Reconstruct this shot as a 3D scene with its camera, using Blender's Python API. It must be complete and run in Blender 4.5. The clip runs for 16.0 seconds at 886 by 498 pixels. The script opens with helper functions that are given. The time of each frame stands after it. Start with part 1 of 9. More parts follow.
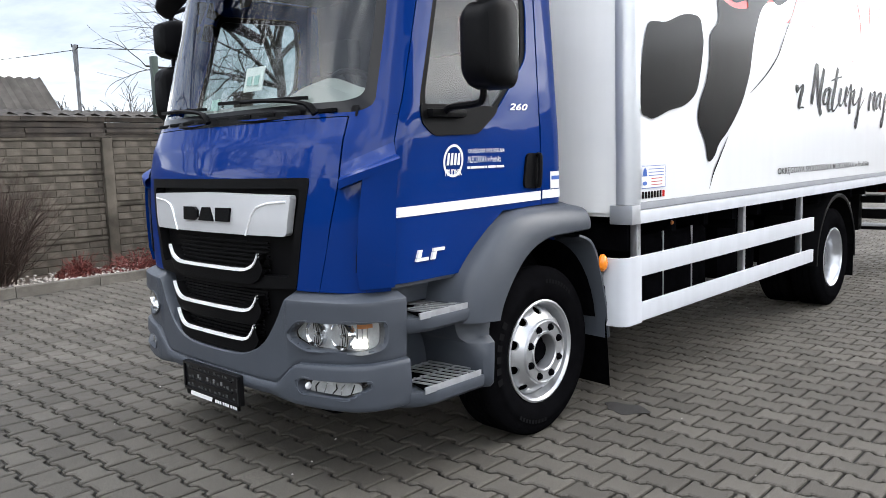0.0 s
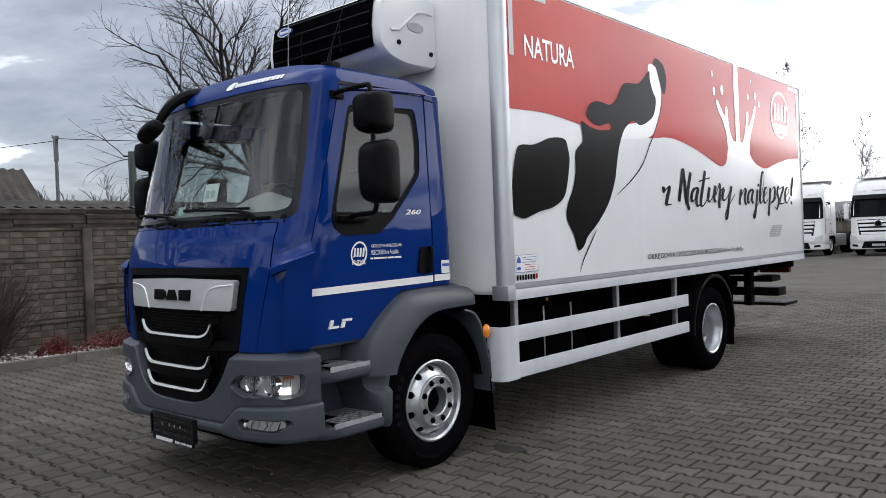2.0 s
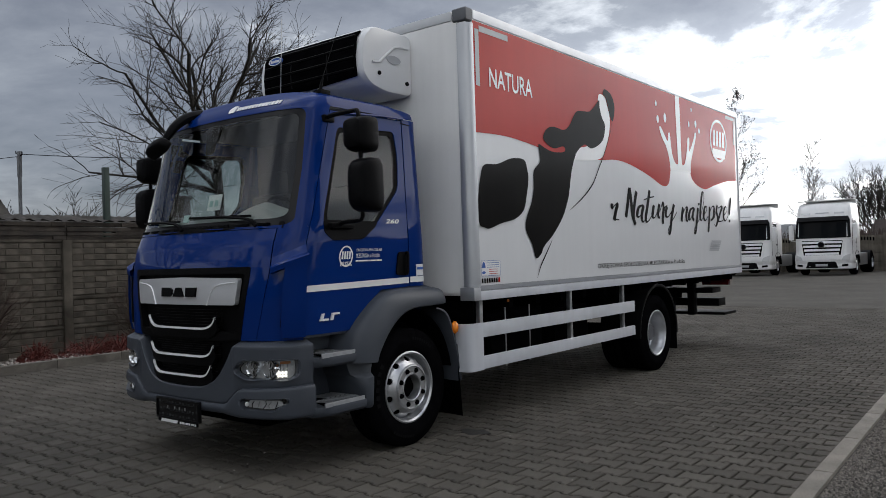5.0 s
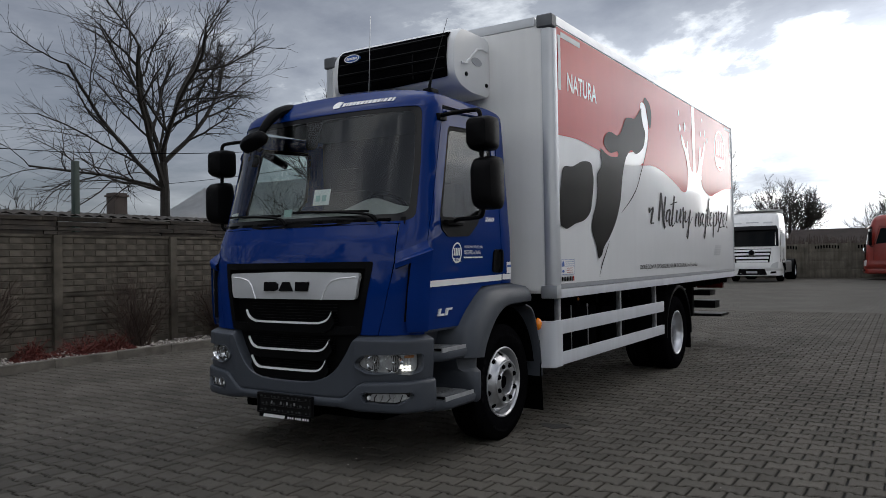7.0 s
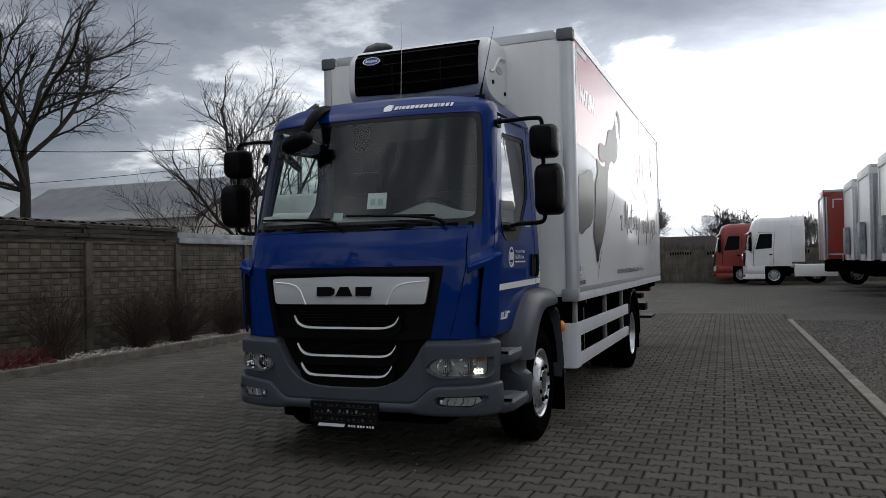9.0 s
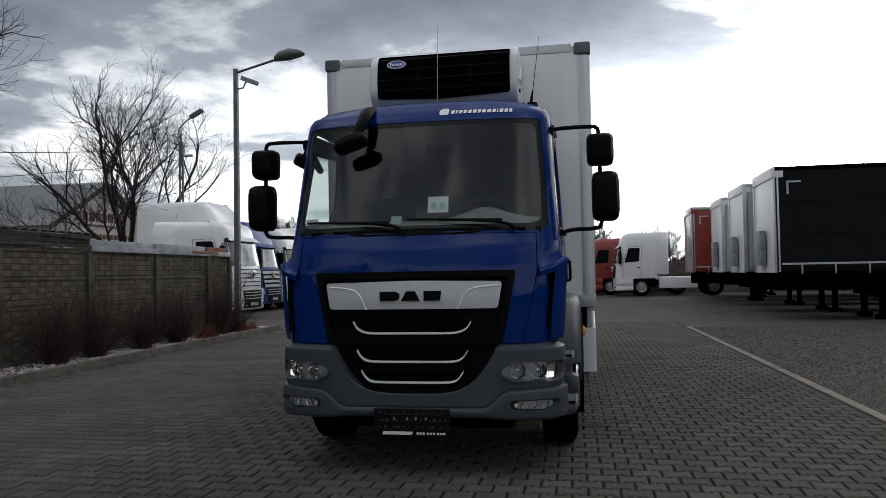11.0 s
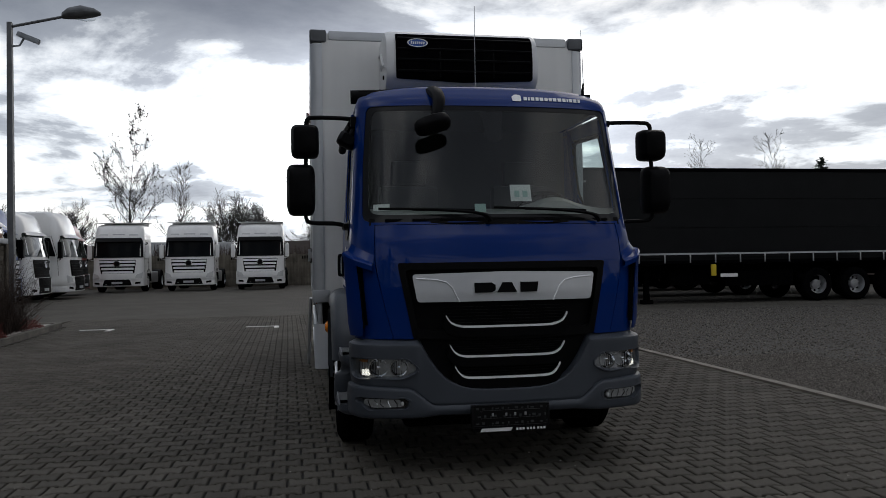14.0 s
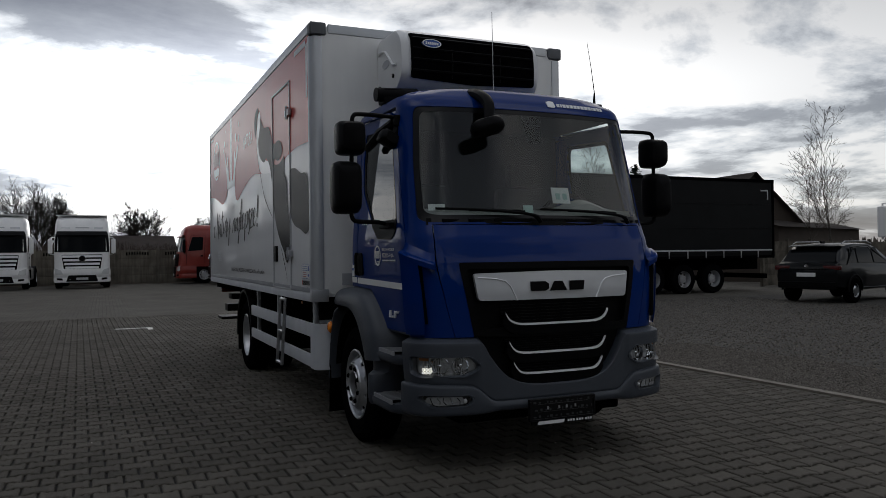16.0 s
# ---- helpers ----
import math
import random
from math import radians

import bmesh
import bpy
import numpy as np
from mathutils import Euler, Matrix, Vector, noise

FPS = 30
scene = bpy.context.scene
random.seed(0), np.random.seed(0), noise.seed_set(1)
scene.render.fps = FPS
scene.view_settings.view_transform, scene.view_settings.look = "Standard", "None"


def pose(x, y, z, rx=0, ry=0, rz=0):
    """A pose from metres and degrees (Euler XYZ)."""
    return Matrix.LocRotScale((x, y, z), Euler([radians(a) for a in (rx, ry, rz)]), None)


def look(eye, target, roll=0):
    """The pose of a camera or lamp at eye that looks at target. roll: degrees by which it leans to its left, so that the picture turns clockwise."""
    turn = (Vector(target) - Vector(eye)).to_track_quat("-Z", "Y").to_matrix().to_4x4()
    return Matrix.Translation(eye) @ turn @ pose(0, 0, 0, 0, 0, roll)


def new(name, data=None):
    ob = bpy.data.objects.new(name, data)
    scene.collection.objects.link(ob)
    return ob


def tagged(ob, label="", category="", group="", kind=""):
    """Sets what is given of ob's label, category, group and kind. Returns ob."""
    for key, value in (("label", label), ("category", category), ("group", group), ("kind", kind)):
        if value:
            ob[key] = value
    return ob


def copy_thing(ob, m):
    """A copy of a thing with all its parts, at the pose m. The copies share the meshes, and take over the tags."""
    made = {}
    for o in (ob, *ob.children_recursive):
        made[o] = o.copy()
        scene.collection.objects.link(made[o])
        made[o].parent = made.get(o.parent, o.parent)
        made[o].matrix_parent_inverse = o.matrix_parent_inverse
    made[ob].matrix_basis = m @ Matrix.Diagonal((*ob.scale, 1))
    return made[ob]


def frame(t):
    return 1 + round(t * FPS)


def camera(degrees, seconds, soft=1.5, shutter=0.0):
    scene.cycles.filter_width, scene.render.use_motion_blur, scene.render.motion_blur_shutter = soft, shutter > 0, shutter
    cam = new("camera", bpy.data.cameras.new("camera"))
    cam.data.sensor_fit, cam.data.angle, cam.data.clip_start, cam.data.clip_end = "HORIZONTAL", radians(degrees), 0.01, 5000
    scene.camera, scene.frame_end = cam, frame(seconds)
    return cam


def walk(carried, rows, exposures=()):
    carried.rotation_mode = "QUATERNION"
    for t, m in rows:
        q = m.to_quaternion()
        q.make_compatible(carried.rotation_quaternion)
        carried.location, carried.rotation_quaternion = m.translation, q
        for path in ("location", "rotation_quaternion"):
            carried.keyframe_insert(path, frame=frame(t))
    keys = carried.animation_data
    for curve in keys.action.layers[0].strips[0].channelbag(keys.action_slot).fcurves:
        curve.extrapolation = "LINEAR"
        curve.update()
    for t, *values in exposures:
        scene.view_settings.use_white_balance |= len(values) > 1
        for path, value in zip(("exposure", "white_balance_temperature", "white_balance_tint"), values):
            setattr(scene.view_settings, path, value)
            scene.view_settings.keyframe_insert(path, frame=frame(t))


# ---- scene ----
cam = camera(59.9, 16.0, soft=0.6)
PATH = [
    (0, (3.421, -1.986, 1.468), (2.051, -0.549, 1.231), -1.8),
    (0.5, (3.678, -2.138, 1.506), (2.314, -0.685, 1.344), -2.1),
    (1, (3.985, -2.276, 1.502), (2.632, -0.807, 1.392), -2.0),
    (1.5, (4.266, -2.443, 1.507), (2.919, -0.966, 1.439), -2.0),
    (2, (4.539, -2.564, 1.528), (3.211, -1.069, 1.499), -2.1),
    (2.5, (4.829, -2.627, 1.474), (3.514, -1.121, 1.464), -2.2),
    (3, (5.021, -2.696, 1.433), (3.713, -1.183, 1.434), -2.2),
    (3.5, (5.143, -2.814, 1.411), (3.84, -1.296, 1.423), -2.1),
    (5.8, (4.631, -3.521, 1.427), (3.442, -1.912, 1.452), -1.4),
    (6, (4.524, -3.624, 1.421), (3.354, -2.002, 1.447), -1.3),
    (6.5, (4.208, -3.831, 1.42), (3.081, -2.179, 1.444), -1.2),
    (7, (3.913, -4.087, 1.404), (2.835, -2.403, 1.431), -1.0),
    (7.5, (3.597, -4.295, 1.412), (2.616, -2.553, 1.433), -0.9),
    (8, (3.264, -4.454, 1.485), (2.345, -2.678, 1.509), -0.8),
    (8.5, (2.963, -4.637, 1.465), (2.113, -2.827, 1.497), -0.9),
    (9, (2.629, -4.806, 1.414), (1.892, -2.947, 1.451), -1.1),
    (9.2, (2.504, -4.858, 1.411), (1.796, -2.988, 1.451), -1.2),
    (11.3, (0.94, -5.208, 1.374), (0.625, -3.234, 1.435), -1.0),
    (11.5, (0.744, -5.15, 1.446), (0.468, -3.17, 1.486), -1.0),
    (12, (0.323, -5.101, 1.456), (0.128, -3.111, 1.489), -0.8),
    (12.5, (-0.068, -5.071, 1.432), (-0.109, -3.072, 1.463), -0.8),
    (13, (-0.457, -5.014, 1.422), (-0.312, -3.02, 1.45), -0.9),
    (13.5, (-0.884, -5.027, 1.436), (-0.605, -3.047, 1.463), -0.9),
    (14, (-1.289, -4.992, 1.416), (-0.944, -3.022, 1.444), -0.9),
    (14.5, (-1.682, -4.927, 1.422), (-1.264, -2.971, 1.45), -0.9),
    (15, (-2.074, -4.843, 1.437), (-1.521, -2.921, 1.46), -0.9),
    (15.5, (-2.459, -4.702, 1.441), (-1.74, -2.836, 1.457), -0.8),
    (16, (-2.878, -4.605, 1.454), (-2.069, -2.776, 1.468), -0.7),
]
EXPOSURES = [(0.0, 2.46), (0.5, 2.2), (1.0, 1.94), (2.0, 1.46), (3.0, 1.08), (3.7, 0.86), (6.0, 0.64), (7.5, 0.55), (9.0, 0.42), (12.0, 0.2), (14.0, -0.1), (16.0, -0.34)]
walk(cam, [(t, look(eye, target, roll)) for t, eye, target, roll in PATH], EXPOSURES)

# ---------------------------------------------------------------- sky and sun
SUN_AZ, SUN_EL = 30.0, 36.0      # degrees clockwise from +y, and above the horizon
sun_dir = Vector((math.sin(radians(SUN_AZ)) * math.cos(radians(SUN_EL)), math.cos(radians(SUN_AZ)) * math.cos(radians(SUN_EL)), math.sin(radians(SUN_EL))))
world = bpy.data.worlds.new("sky")
scene.world = world
world.use_nodes = True
wn, wl = world.node_tree.nodes, world.node_tree.links
wn.clear()


def wnode(kind, **props):
    n = wn.new(kind)
    for k, v in props.items():
        n.inputs[k].default_value = v
    return n


sky = wn.new("ShaderNodeTexSky")
sky.sky_type = "NISHITA"
sky.sun_disc = False
sky.sun_elevation, sky.sun_rotation = radians(SUN_EL), radians(SUN_AZ)
sky.air_density, sky.dust_density = 1.0, 1.0
coord = wn.new("ShaderNodeTexCoord")
sep = wn.new("ShaderNodeSeparateXYZ")
wl.new(coord.outputs["Generated"], sep.inputs[0])


def wmath(op, a, b=None):
    n = wn.new("ShaderNodeMath")
    n.operation = op
    for i, v in enumerate((a, b)):
        if v is None:
            continue
        if isinstance(v, (int, float)):
            n.inputs[i].default_value = v
        else:
            wl.new(v, n.inputs[i])
    return n.outputs[0]


# cloud decks seen in perspective: the direction divided by its height
up = wmath("ADD", wmath("MAXIMUM", sep.outputs[2], 0.0), 0.16)
deck = wn.new("ShaderNodeCombineXYZ")
wl.new(wmath("DIVIDE", sep.outputs[0], up), deck.inputs[0])
wl.new(wmath("DIVIDE", sep.outputs[1], up), deck.inputs[1])
deck.inputs[2].default_value = 3.7
n1 = wnode("ShaderNodeTexNoise", Scale=0.8, Detail=10.0, Roughness=0.6, Distortion=0.5)
wl.new(deck.outputs[0], n1.inputs["Vector"])
n2 = wnode("ShaderNodeTexNoise", Scale=1.9, Detail=8.0, Roughness=0.6)
wl.new(deck.outputs[0], n2.inputs["Vector"])
mass = wmath("ADD", wmath("MULTIPLY", n1.outputs["Fac"], 0.94), wmath("MULTIPLY", n2.outputs["Fac"], 0.38))
mass = wmath("SUBTRACT", mass, 0.16)
# the deck is heavier away from the gap, to both sides
heavy = wn.new("ShaderNodeMapRange")
heavy.interpolation_type = "SMOOTHSTEP"
wl.new(wmath("MAXIMUM", wmath("MULTIPLY", sep.outputs[0], -1.0), wmath("MULTIPLY", sep.outputs[0], 0.3)), heavy.inputs[0])
for k, v in zip((1, 2, 3, 4), (0.4, 0.85, -0.01, 0.11)):
    heavy.inputs[k].default_value = v
# behind the yard's near side the deck breaks up into white clouds
broken = wn.new("ShaderNodeMapRange")
broken.interpolation_type = "SMOOTHSTEP"
wl.new(sep.outputs[1], broken.inputs[0])
for k, v in zip((1, 2, 3, 4), (-0.35, 0.15, 0.0, 1.0)):
    broken.inputs[k].default_value = v
ramp = wn.new("ShaderNodeValToRGB")
belt = wn.new("ShaderNodeMapRange")
belt.interpolation_type = "SMOOTHSTEP"
wl.new(sep.outputs[2], belt.inputs[0])
for k, v in zip((1, 2, 3, 4), (0.24, 0.42, 0.0, 0.06)):
    belt.inputs[k].default_value = v
west = wn.new("ShaderNodeMapRange")
west.interpolation_type = "SMOOTHSTEP"
wl.new(wmath("ABSOLUTE", sep.outputs[0]), west.inputs[0])
for k, v in zip((1, 2, 3, 4), (0.12, 0.5, 0.0, 0.11)):
    west.inputs[k].default_value = v
lifted = wn.new("ShaderNodeMapRange")
lifted.interpolation_type = "SMOOTHSTEP"
wl.new(sep.outputs[2], lifted.inputs[0])
for k, v in zip((1, 2, 3, 4), (0.12, 0.4, 0.15, 1.0)):
    lifted.inputs[k].default_value = v
open_right = wmath("MAXIMUM", lifted.outputs[0], wmath("MULTIPLY", wmath("MAXIMUM", sep.outputs[0], 0.0), 3.0))
opened = wmath("MULTIPLY", wmath("MULTIPLY", west.outputs[0], wmath("MINIMUM", open_right, 1.0)), wmath("SUBTRACT", 1.0, broken.outputs[0]))
anvil = wn.new("ShaderNodeMapRange")
anvil.interpolation_type = "SMOOTHSTEP"
wl.new(sep.outputs[2], anvil.inputs[0])
for k, v in zip((1, 2, 3, 4), (0.28, 0.42, 0.0, 0.13)):
    anvil.inputs[k].default_value = v
rightward = wn.new("ShaderNodeMapRange")
rightward.interpolation_type = "SMOOTHSTEP"
wl.new(sep.outputs[0], rightward.inputs[0])
for k, v in zip((1, 2, 3, 4), (0.2, 0.5, 0.0, 1.0)):
    rightward.inputs[k].default_value = v
belt_all = wmath("ADD", belt.outputs[0], wmath("MULTIPLY", wmath("MULTIPLY", anvil.outputs[0], rightward.outputs[0]), broken.outputs[0]))
laden = wmath("ADD", wmath("ADD", mass, belt_all), wmath("MULTIPLY", heavy.outputs[0], broken.outputs[0]))
stops = ramp.color_ramp
stops.elements[0].position, stops.elements[0].color = 0.42, (1.0, 1.0, 1.0, 1)
stops.elements[1].position, stops.elements[1].color = 0.74, (0.145, 0.16, 0.195, 1)
mid = stops.elements.new(0.475)
mid.color = (0.63, 0.66, 0.70, 1)
mid3 = stops.elements.new(0.62)
mid3.color = (0.225, 0.24, 0.28, 1)
mid2 = stops.elements.new(0.52)
mid2.color = (0.315, 0.335, 0.375, 1)
# the hidden sun lights up the clouds round it
toward = wn.new("ShaderNodeVectorMath")
toward.operation = "DOT_PRODUCT"
wl.new(coord.outputs["Generated"], toward.inputs[0])
low_sun = Vector((0.17, 0.97, 0.16)).normalized()
toward.inputs[1].default_value = low_sun
near_sun = wmath("MAXIMUM", toward.outputs["Value"], 0.0)
# the bright gap lies low: the deck above it is heavier
deck_shade = wn.new("ShaderNodeMapRange")
deck_shade.interpolation_type = "SMOOTHSTEP"
wl.new(sep.outputs[2], deck_shade.inputs[0])
for k, v in zip((1, 2, 3, 4), (0.19, 0.33, 1.0, 0.2)):
    deck_shade.inputs[k].default_value = v
thin = wmath("MULTIPLY", wmath("MULTIPLY", wmath("POWER", near_sun, 6.0), deck_shade.outputs[0]), 0.045)
wl.new(wmath("SUBTRACT", wmath("SUBTRACT", laden, opened), thin), ramp.inputs[0])
sunward = wmath("ADD", wmath("ADD", wmath("MULTIPLY", wmath("POWER", near_sun, 6.0), 1.8), wmath("MULTIPLY", wmath("POWER", near_sun, 45.0), 3.2)), wmath("MULTIPLY", wmath("POWER", near_sun, 2.0), 0.55))
glow = wmath("ADD", wmath("MULTIPLY", sunward, deck_shade.outputs[0]), 0.92)
# the deck overhead, out of view, is made paler to light the ground
overhead = wn.new("ShaderNodeMapRange")
overhead.interpolation_type = "SMOOTHSTEP"
wl.new(sep.outputs[2], overhead.inputs[0])
for k, v in zip((1, 2, 3, 4), (0.6, 0.9, 0.0, 2.1)):
    overhead.inputs[k].default_value = v
glow = wmath("ADD", glow, overhead.outputs[0])
clouds = wn.new("ShaderNodeVectorMath")
clouds.operation = "SCALE"
wl.new(ramp.outputs[0], clouds.inputs[0])
wl.new(glow, clouds.inputs["Scale"])
bg_clouds = wnode("ShaderNodeBackground", Strength=0.62)
wl.new(clouds.outputs[0], bg_clouds.inputs[0])
bg_sky = wnode("ShaderNodeBackground", Strength=0.012)
wl.new(sky.outputs[0], bg_sky.inputs[0])
both = wn.new("ShaderNodeAddShader")
wl.new(bg_clouds.outputs[0], both.inputs[0])
wl.new(bg_sky.outputs[0], both.inputs[1])
wout = wn.new("ShaderNodeOutputWorld")
wl.new(both.outputs[0], wout.inputs[0])

sun = new("sun", bpy.data.lights.new("sun", "SUN"))
sun.data.energy, sun.data.angle, sun.data.color = 0.5, radians(40), (1.0, 0.96, 0.9)
sun.matrix_world = look(sun_dir * 60, (0, 0, 0))


# ---------------------------------------------------------------- materials
def material(name, color, rough=0.5, metal=0.0, coat=0.0, coat_rough=0.03, spots=0.0, spot_scale=6.0, grain=0.0, grain_scale=120.0, bump=0.0, bump_scale=90.0, vary=0.0, island=False, spec=0.5, streak=0.0):
    """Principled surface with stains (spots), fine grain, relief (bump), piece-to-piece variation (vary) and rain streaks."""
    m = bpy.data.materials.new(name)
    m.use_nodes = True
    n, l = m.node_tree.nodes, m.node_tree.links
    b = n["Principled BSDF"]
    b.inputs["Roughness"].default_value, b.inputs["Metallic"].default_value = rough, metal
    b.inputs["Coat Weight"].default_value, b.inputs["Coat Roughness"].default_value = coat, coat_rough
    b.inputs["Specular IOR Level"].default_value = spec
    tc = n.new("ShaderNodeTexCoord")
    where = tc.outputs["Object"]
    val = None

    def times(a, fac_out, lo, hi):
        mp = n.new("ShaderNodeMapRange")
        l.new(fac_out, mp.inputs[0])
        mp.inputs[1].default_value, mp.inputs[2].default_value = 0.3, 0.7
        mp.inputs[3].default_value, mp.inputs[4].default_value = lo, hi
        if a is None:
            return mp.outputs[0]
        mu = n.new("ShaderNodeMath")
        mu.operation = "MULTIPLY"
        l.new(a, mu.inputs[0])
        l.new(mp.outputs[0], mu.inputs[1])
        return mu.outputs[0]

    def tex(scale, detail=4.0, stretch=None):
        t = n.new("ShaderNodeTexNoise")
        t.inputs["Scale"].default_value, t.inputs["Detail"].default_value = scale, detail
        if stretch:
            mapping = n.new("ShaderNodeMapping")
            mapping.inputs["Scale"].default_value = stretch
            l.new(where, mapping.inputs[0])
            l.new(mapping.outputs[0], t.inputs["Vector"])
        else:
            l.new(where, t.inputs["Vector"])
        return t.outputs["Fac"]

    if spots:
        val = times(val, tex(spot_scale, 6.0), 1 - spots, 1 + spots)
    if grain:
        val = times(val, tex(grain_scale, 2.0), 1 - grain, 1 + grain)
    if streak:
        val = times(val, tex(1.0, 5.0, (9, 9, 0.7)), 1 - streak, 1 + streak * 0.5)
    if vary:
        if island:
            g = n.new("ShaderNodeNewGeometry")
            r = g.outputs["Random Per Island"]
        else:
            o = n.new("ShaderNodeObjectInfo")
            r = o.outputs["Random"]
        mp = n.new("ShaderNodeMapRange")
        l.new(r, mp.inputs[0])
        mp.inputs[3].default_value, mp.inputs[4].default_value = 1 - vary, 1 + vary
        if val is None:
            val = mp.outputs[0]
        else:
            mu = n.new("ShaderNodeMath")
            mu.operation = "MULTIPLY"
            l.new(val, mu.inputs[0])
            l.new(mp.outputs[0], mu.inputs[1])
            val = mu.outputs[0]
    if val is None:
        b.inputs["Base Color"].default_value = (*color, 1)
    else:
        sc = n.new("ShaderNodeVectorMath")
        sc.operation = "SCALE"
        sc.inputs[0].default_value = color
        l.new(val, sc.inputs["Scale"])
        l.new(sc.outputs[0], b.inputs["Base Color"])
    if bump:
        bp = n.new("ShaderNodeBump")
        bp.inputs["Strength"].default_value, bp.inputs["Distance"].default_value = bump, 0.01
        l.new(tex(bump_scale, 4.0), bp.inputs["Height"])
        l.new(bp.outputs[0], b.inputs["Normal"])
    return m


def emitter(name, color, power):
    m = material(name, color, 0.3)
    b = m.node_tree.nodes["Principled BSDF"]
    b.inputs["Emission Color"].default_value, b.inputs["Emission Strength"].default_value = (*color, 1), power
    return m


def thin_glass(name, tint, mirror=0.09):
    m = bpy.data.materials.new(name)
    m.use_nodes = True
    n, l = m.node_tree.nodes, m.node_tree.links
    n.clear()
    tr, gl, fr, mx, out = (n.new("ShaderNode" + k) for k in ("BsdfTransparent", "BsdfGlossy", "LayerWeight", "MixShader", "OutputMaterial"))
    tr.inputs[0].default_value = (*tint, 1)
    gl.inputs["Roughness"].default_value = 0.0
    fr.inputs["Blend"].default_value = 0.5
    pw = n.new("ShaderNodeMath")
    pw.operation = "POWER"
    pw.inputs[1].default_value = 4.2
    l.new(fr.outputs["Facing"], pw.inputs[0])
    ma = n.new("ShaderNodeMath")
    ma.operation = "MULTIPLY_ADD"
    ma.inputs[1].default_value, ma.inputs[2].default_value = 0.85, mirror
    l.new(pw.outputs[0], ma.inputs[0])
    l.new(ma.outputs[0], mx.inputs[0])
    l.new(tr.outputs[0], mx.inputs[1])
    l.new(gl.outputs[0], mx.inputs[2])
    l.new(mx.outputs[0], out.inputs[0])
    return m


BLUE = material("blue_lacquer", (0.0002, 0.0205, 0.140), 0.4, coat=0.45, coat_rough=0.012, spec=0.03, spots=0.05, spot_scale=2.0, grain=0.06, grain_scale=900)
GREY = material("grey_moulded_plastic", (0.048, 0.055, 0.068), 0.4, spec=0.35, spots=0.06, spot_scale=5, bump=0.15, bump_scale=500)
BLACK = material("black_plastic", (0.0045, 0.0045, 0.005), 0.45, spec=0.05, spots=0.15, bump=0.1, bump_scale=400)
GLOSSBLACK = material("gloss_black", (0.004, 0.004, 0.005), 0.3, spec=0.2, coat=0.25)
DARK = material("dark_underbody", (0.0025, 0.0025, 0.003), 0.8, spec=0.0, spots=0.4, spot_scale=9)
RUBBER = material("tyre_rubber", (0.0035, 0.0035, 0.004), 0.7, spec=0.0, spots=0.25, spot_scale=14, bump=0.2, bump_scale=220)
RIM = material("silver_rim", (0.50, 0.51, 0.53), 0.32, metal=0.75, spots=0.12, spot_scale=12)
STEEL = material("bare_steel", (0.42, 0.43, 0.45), 0.38, metal=0.9, spots=0.15, spot_scale=20)
ALU = material("satin_aluminium", (0.52, 0.535, 0.56), 0.38, metal=0.7, spots=0.06, spot_scale=4)
ALUWHITE = material("anodised_side_rail", (0.60, 0.62, 0.66), 0.4, metal=0.2, spots=0.05, spot_scale=3, streak=0.06)
BADGE = material("silver_badge_bar", (0.56, 0.57, 0.59), 0.32, metal=0.35, spots=0.04)
SATIN = material("satin_bright_trim", (0.86, 0.87, 0.88), 0.22, metal=0.12, spots=0.04)
LAMPDARK = material("dull_lamp_silver", (0.60, 0.61, 0.63), 0.2, metal=0.6, spots=0.2, spot_scale=30)
LAMPSILVER = material("lamp_reflector_silver", (0.84, 0.85, 0.86), 0.14, metal=0.35)
TREAD = material("bright_step_metal", (0.36, 0.37, 0.39), 0.4, metal=0.5, spots=0.15, spot_scale=25)
TYREMARK = material("raised_tyre_marks", (0.0075, 0.0075, 0.008), 0.75, spec=0.0)
CHROME = material("chrome", (0.85, 0.86, 0.88), 0.1, metal=1.0)
BOXWHITE = material("white_glossy_panel", (0.76, 0.77, 0.785), 0.3, spec=0.1, coat=0.6, coat_rough=0.1, spots=0.03, spot_scale=1.2, streak=0.02, bump=0.006, bump_scale=3)
FRONTWHITE = material("white_front_panel", (0.82, 0.82, 0.81), 0.38, spots=0.04, spot_scale=2, streak=0.04)
PRINTRED = material("red_print", (0.46, 0.026, 0.020), 0.3, spec=0.03, coat=0.32, coat_rough=0.14, spots=0.1, spot_scale=0.9, streak=0.04)
PRINTDARK = material("dark_red_print", (0.24, 0.012, 0.012), 0.26, spots=0.12, spot_scale=3)
PRINTBLACK = material("black_print", (0.004, 0.0038, 0.0038), 0.4, spec=0.02, coat=0.14, coat_rough=0.16, spots=0.3, spot_scale=2.5, streak=0.2)
PRINTWHITE = material("white_print", (0.80, 0.80, 0.80), 0.32, coat=0.3, coat_rough=0.13, spots=0.02)
PRINTGREY = material("grey_reflective_tape", (0.42, 0.43, 0.45), 0.35, spots=0.05)
STRIPGREY = material("flat_grey_strip", (0.26, 0.27, 0.29), 0.45, spots=0.08)
PRINTBLUE = material("blue_print", (0.03, 0.10, 0.38), 0.35)
UNITWHITE = material("white_moulded_shell", (0.72, 0.725, 0.73), 0.33, spots=0.03, spot_scale=3)
WHITEPAINT = material("white_truck_paint", (0.80, 0.80, 0.80), 0.28, coat=0.5, spots=0.04, spot_scale=2, streak=0.04)
REDPAINT = material("red_truck_paint", (0.24, 0.022, 0.014), 0.3, coat=0.5, spots=0.06)
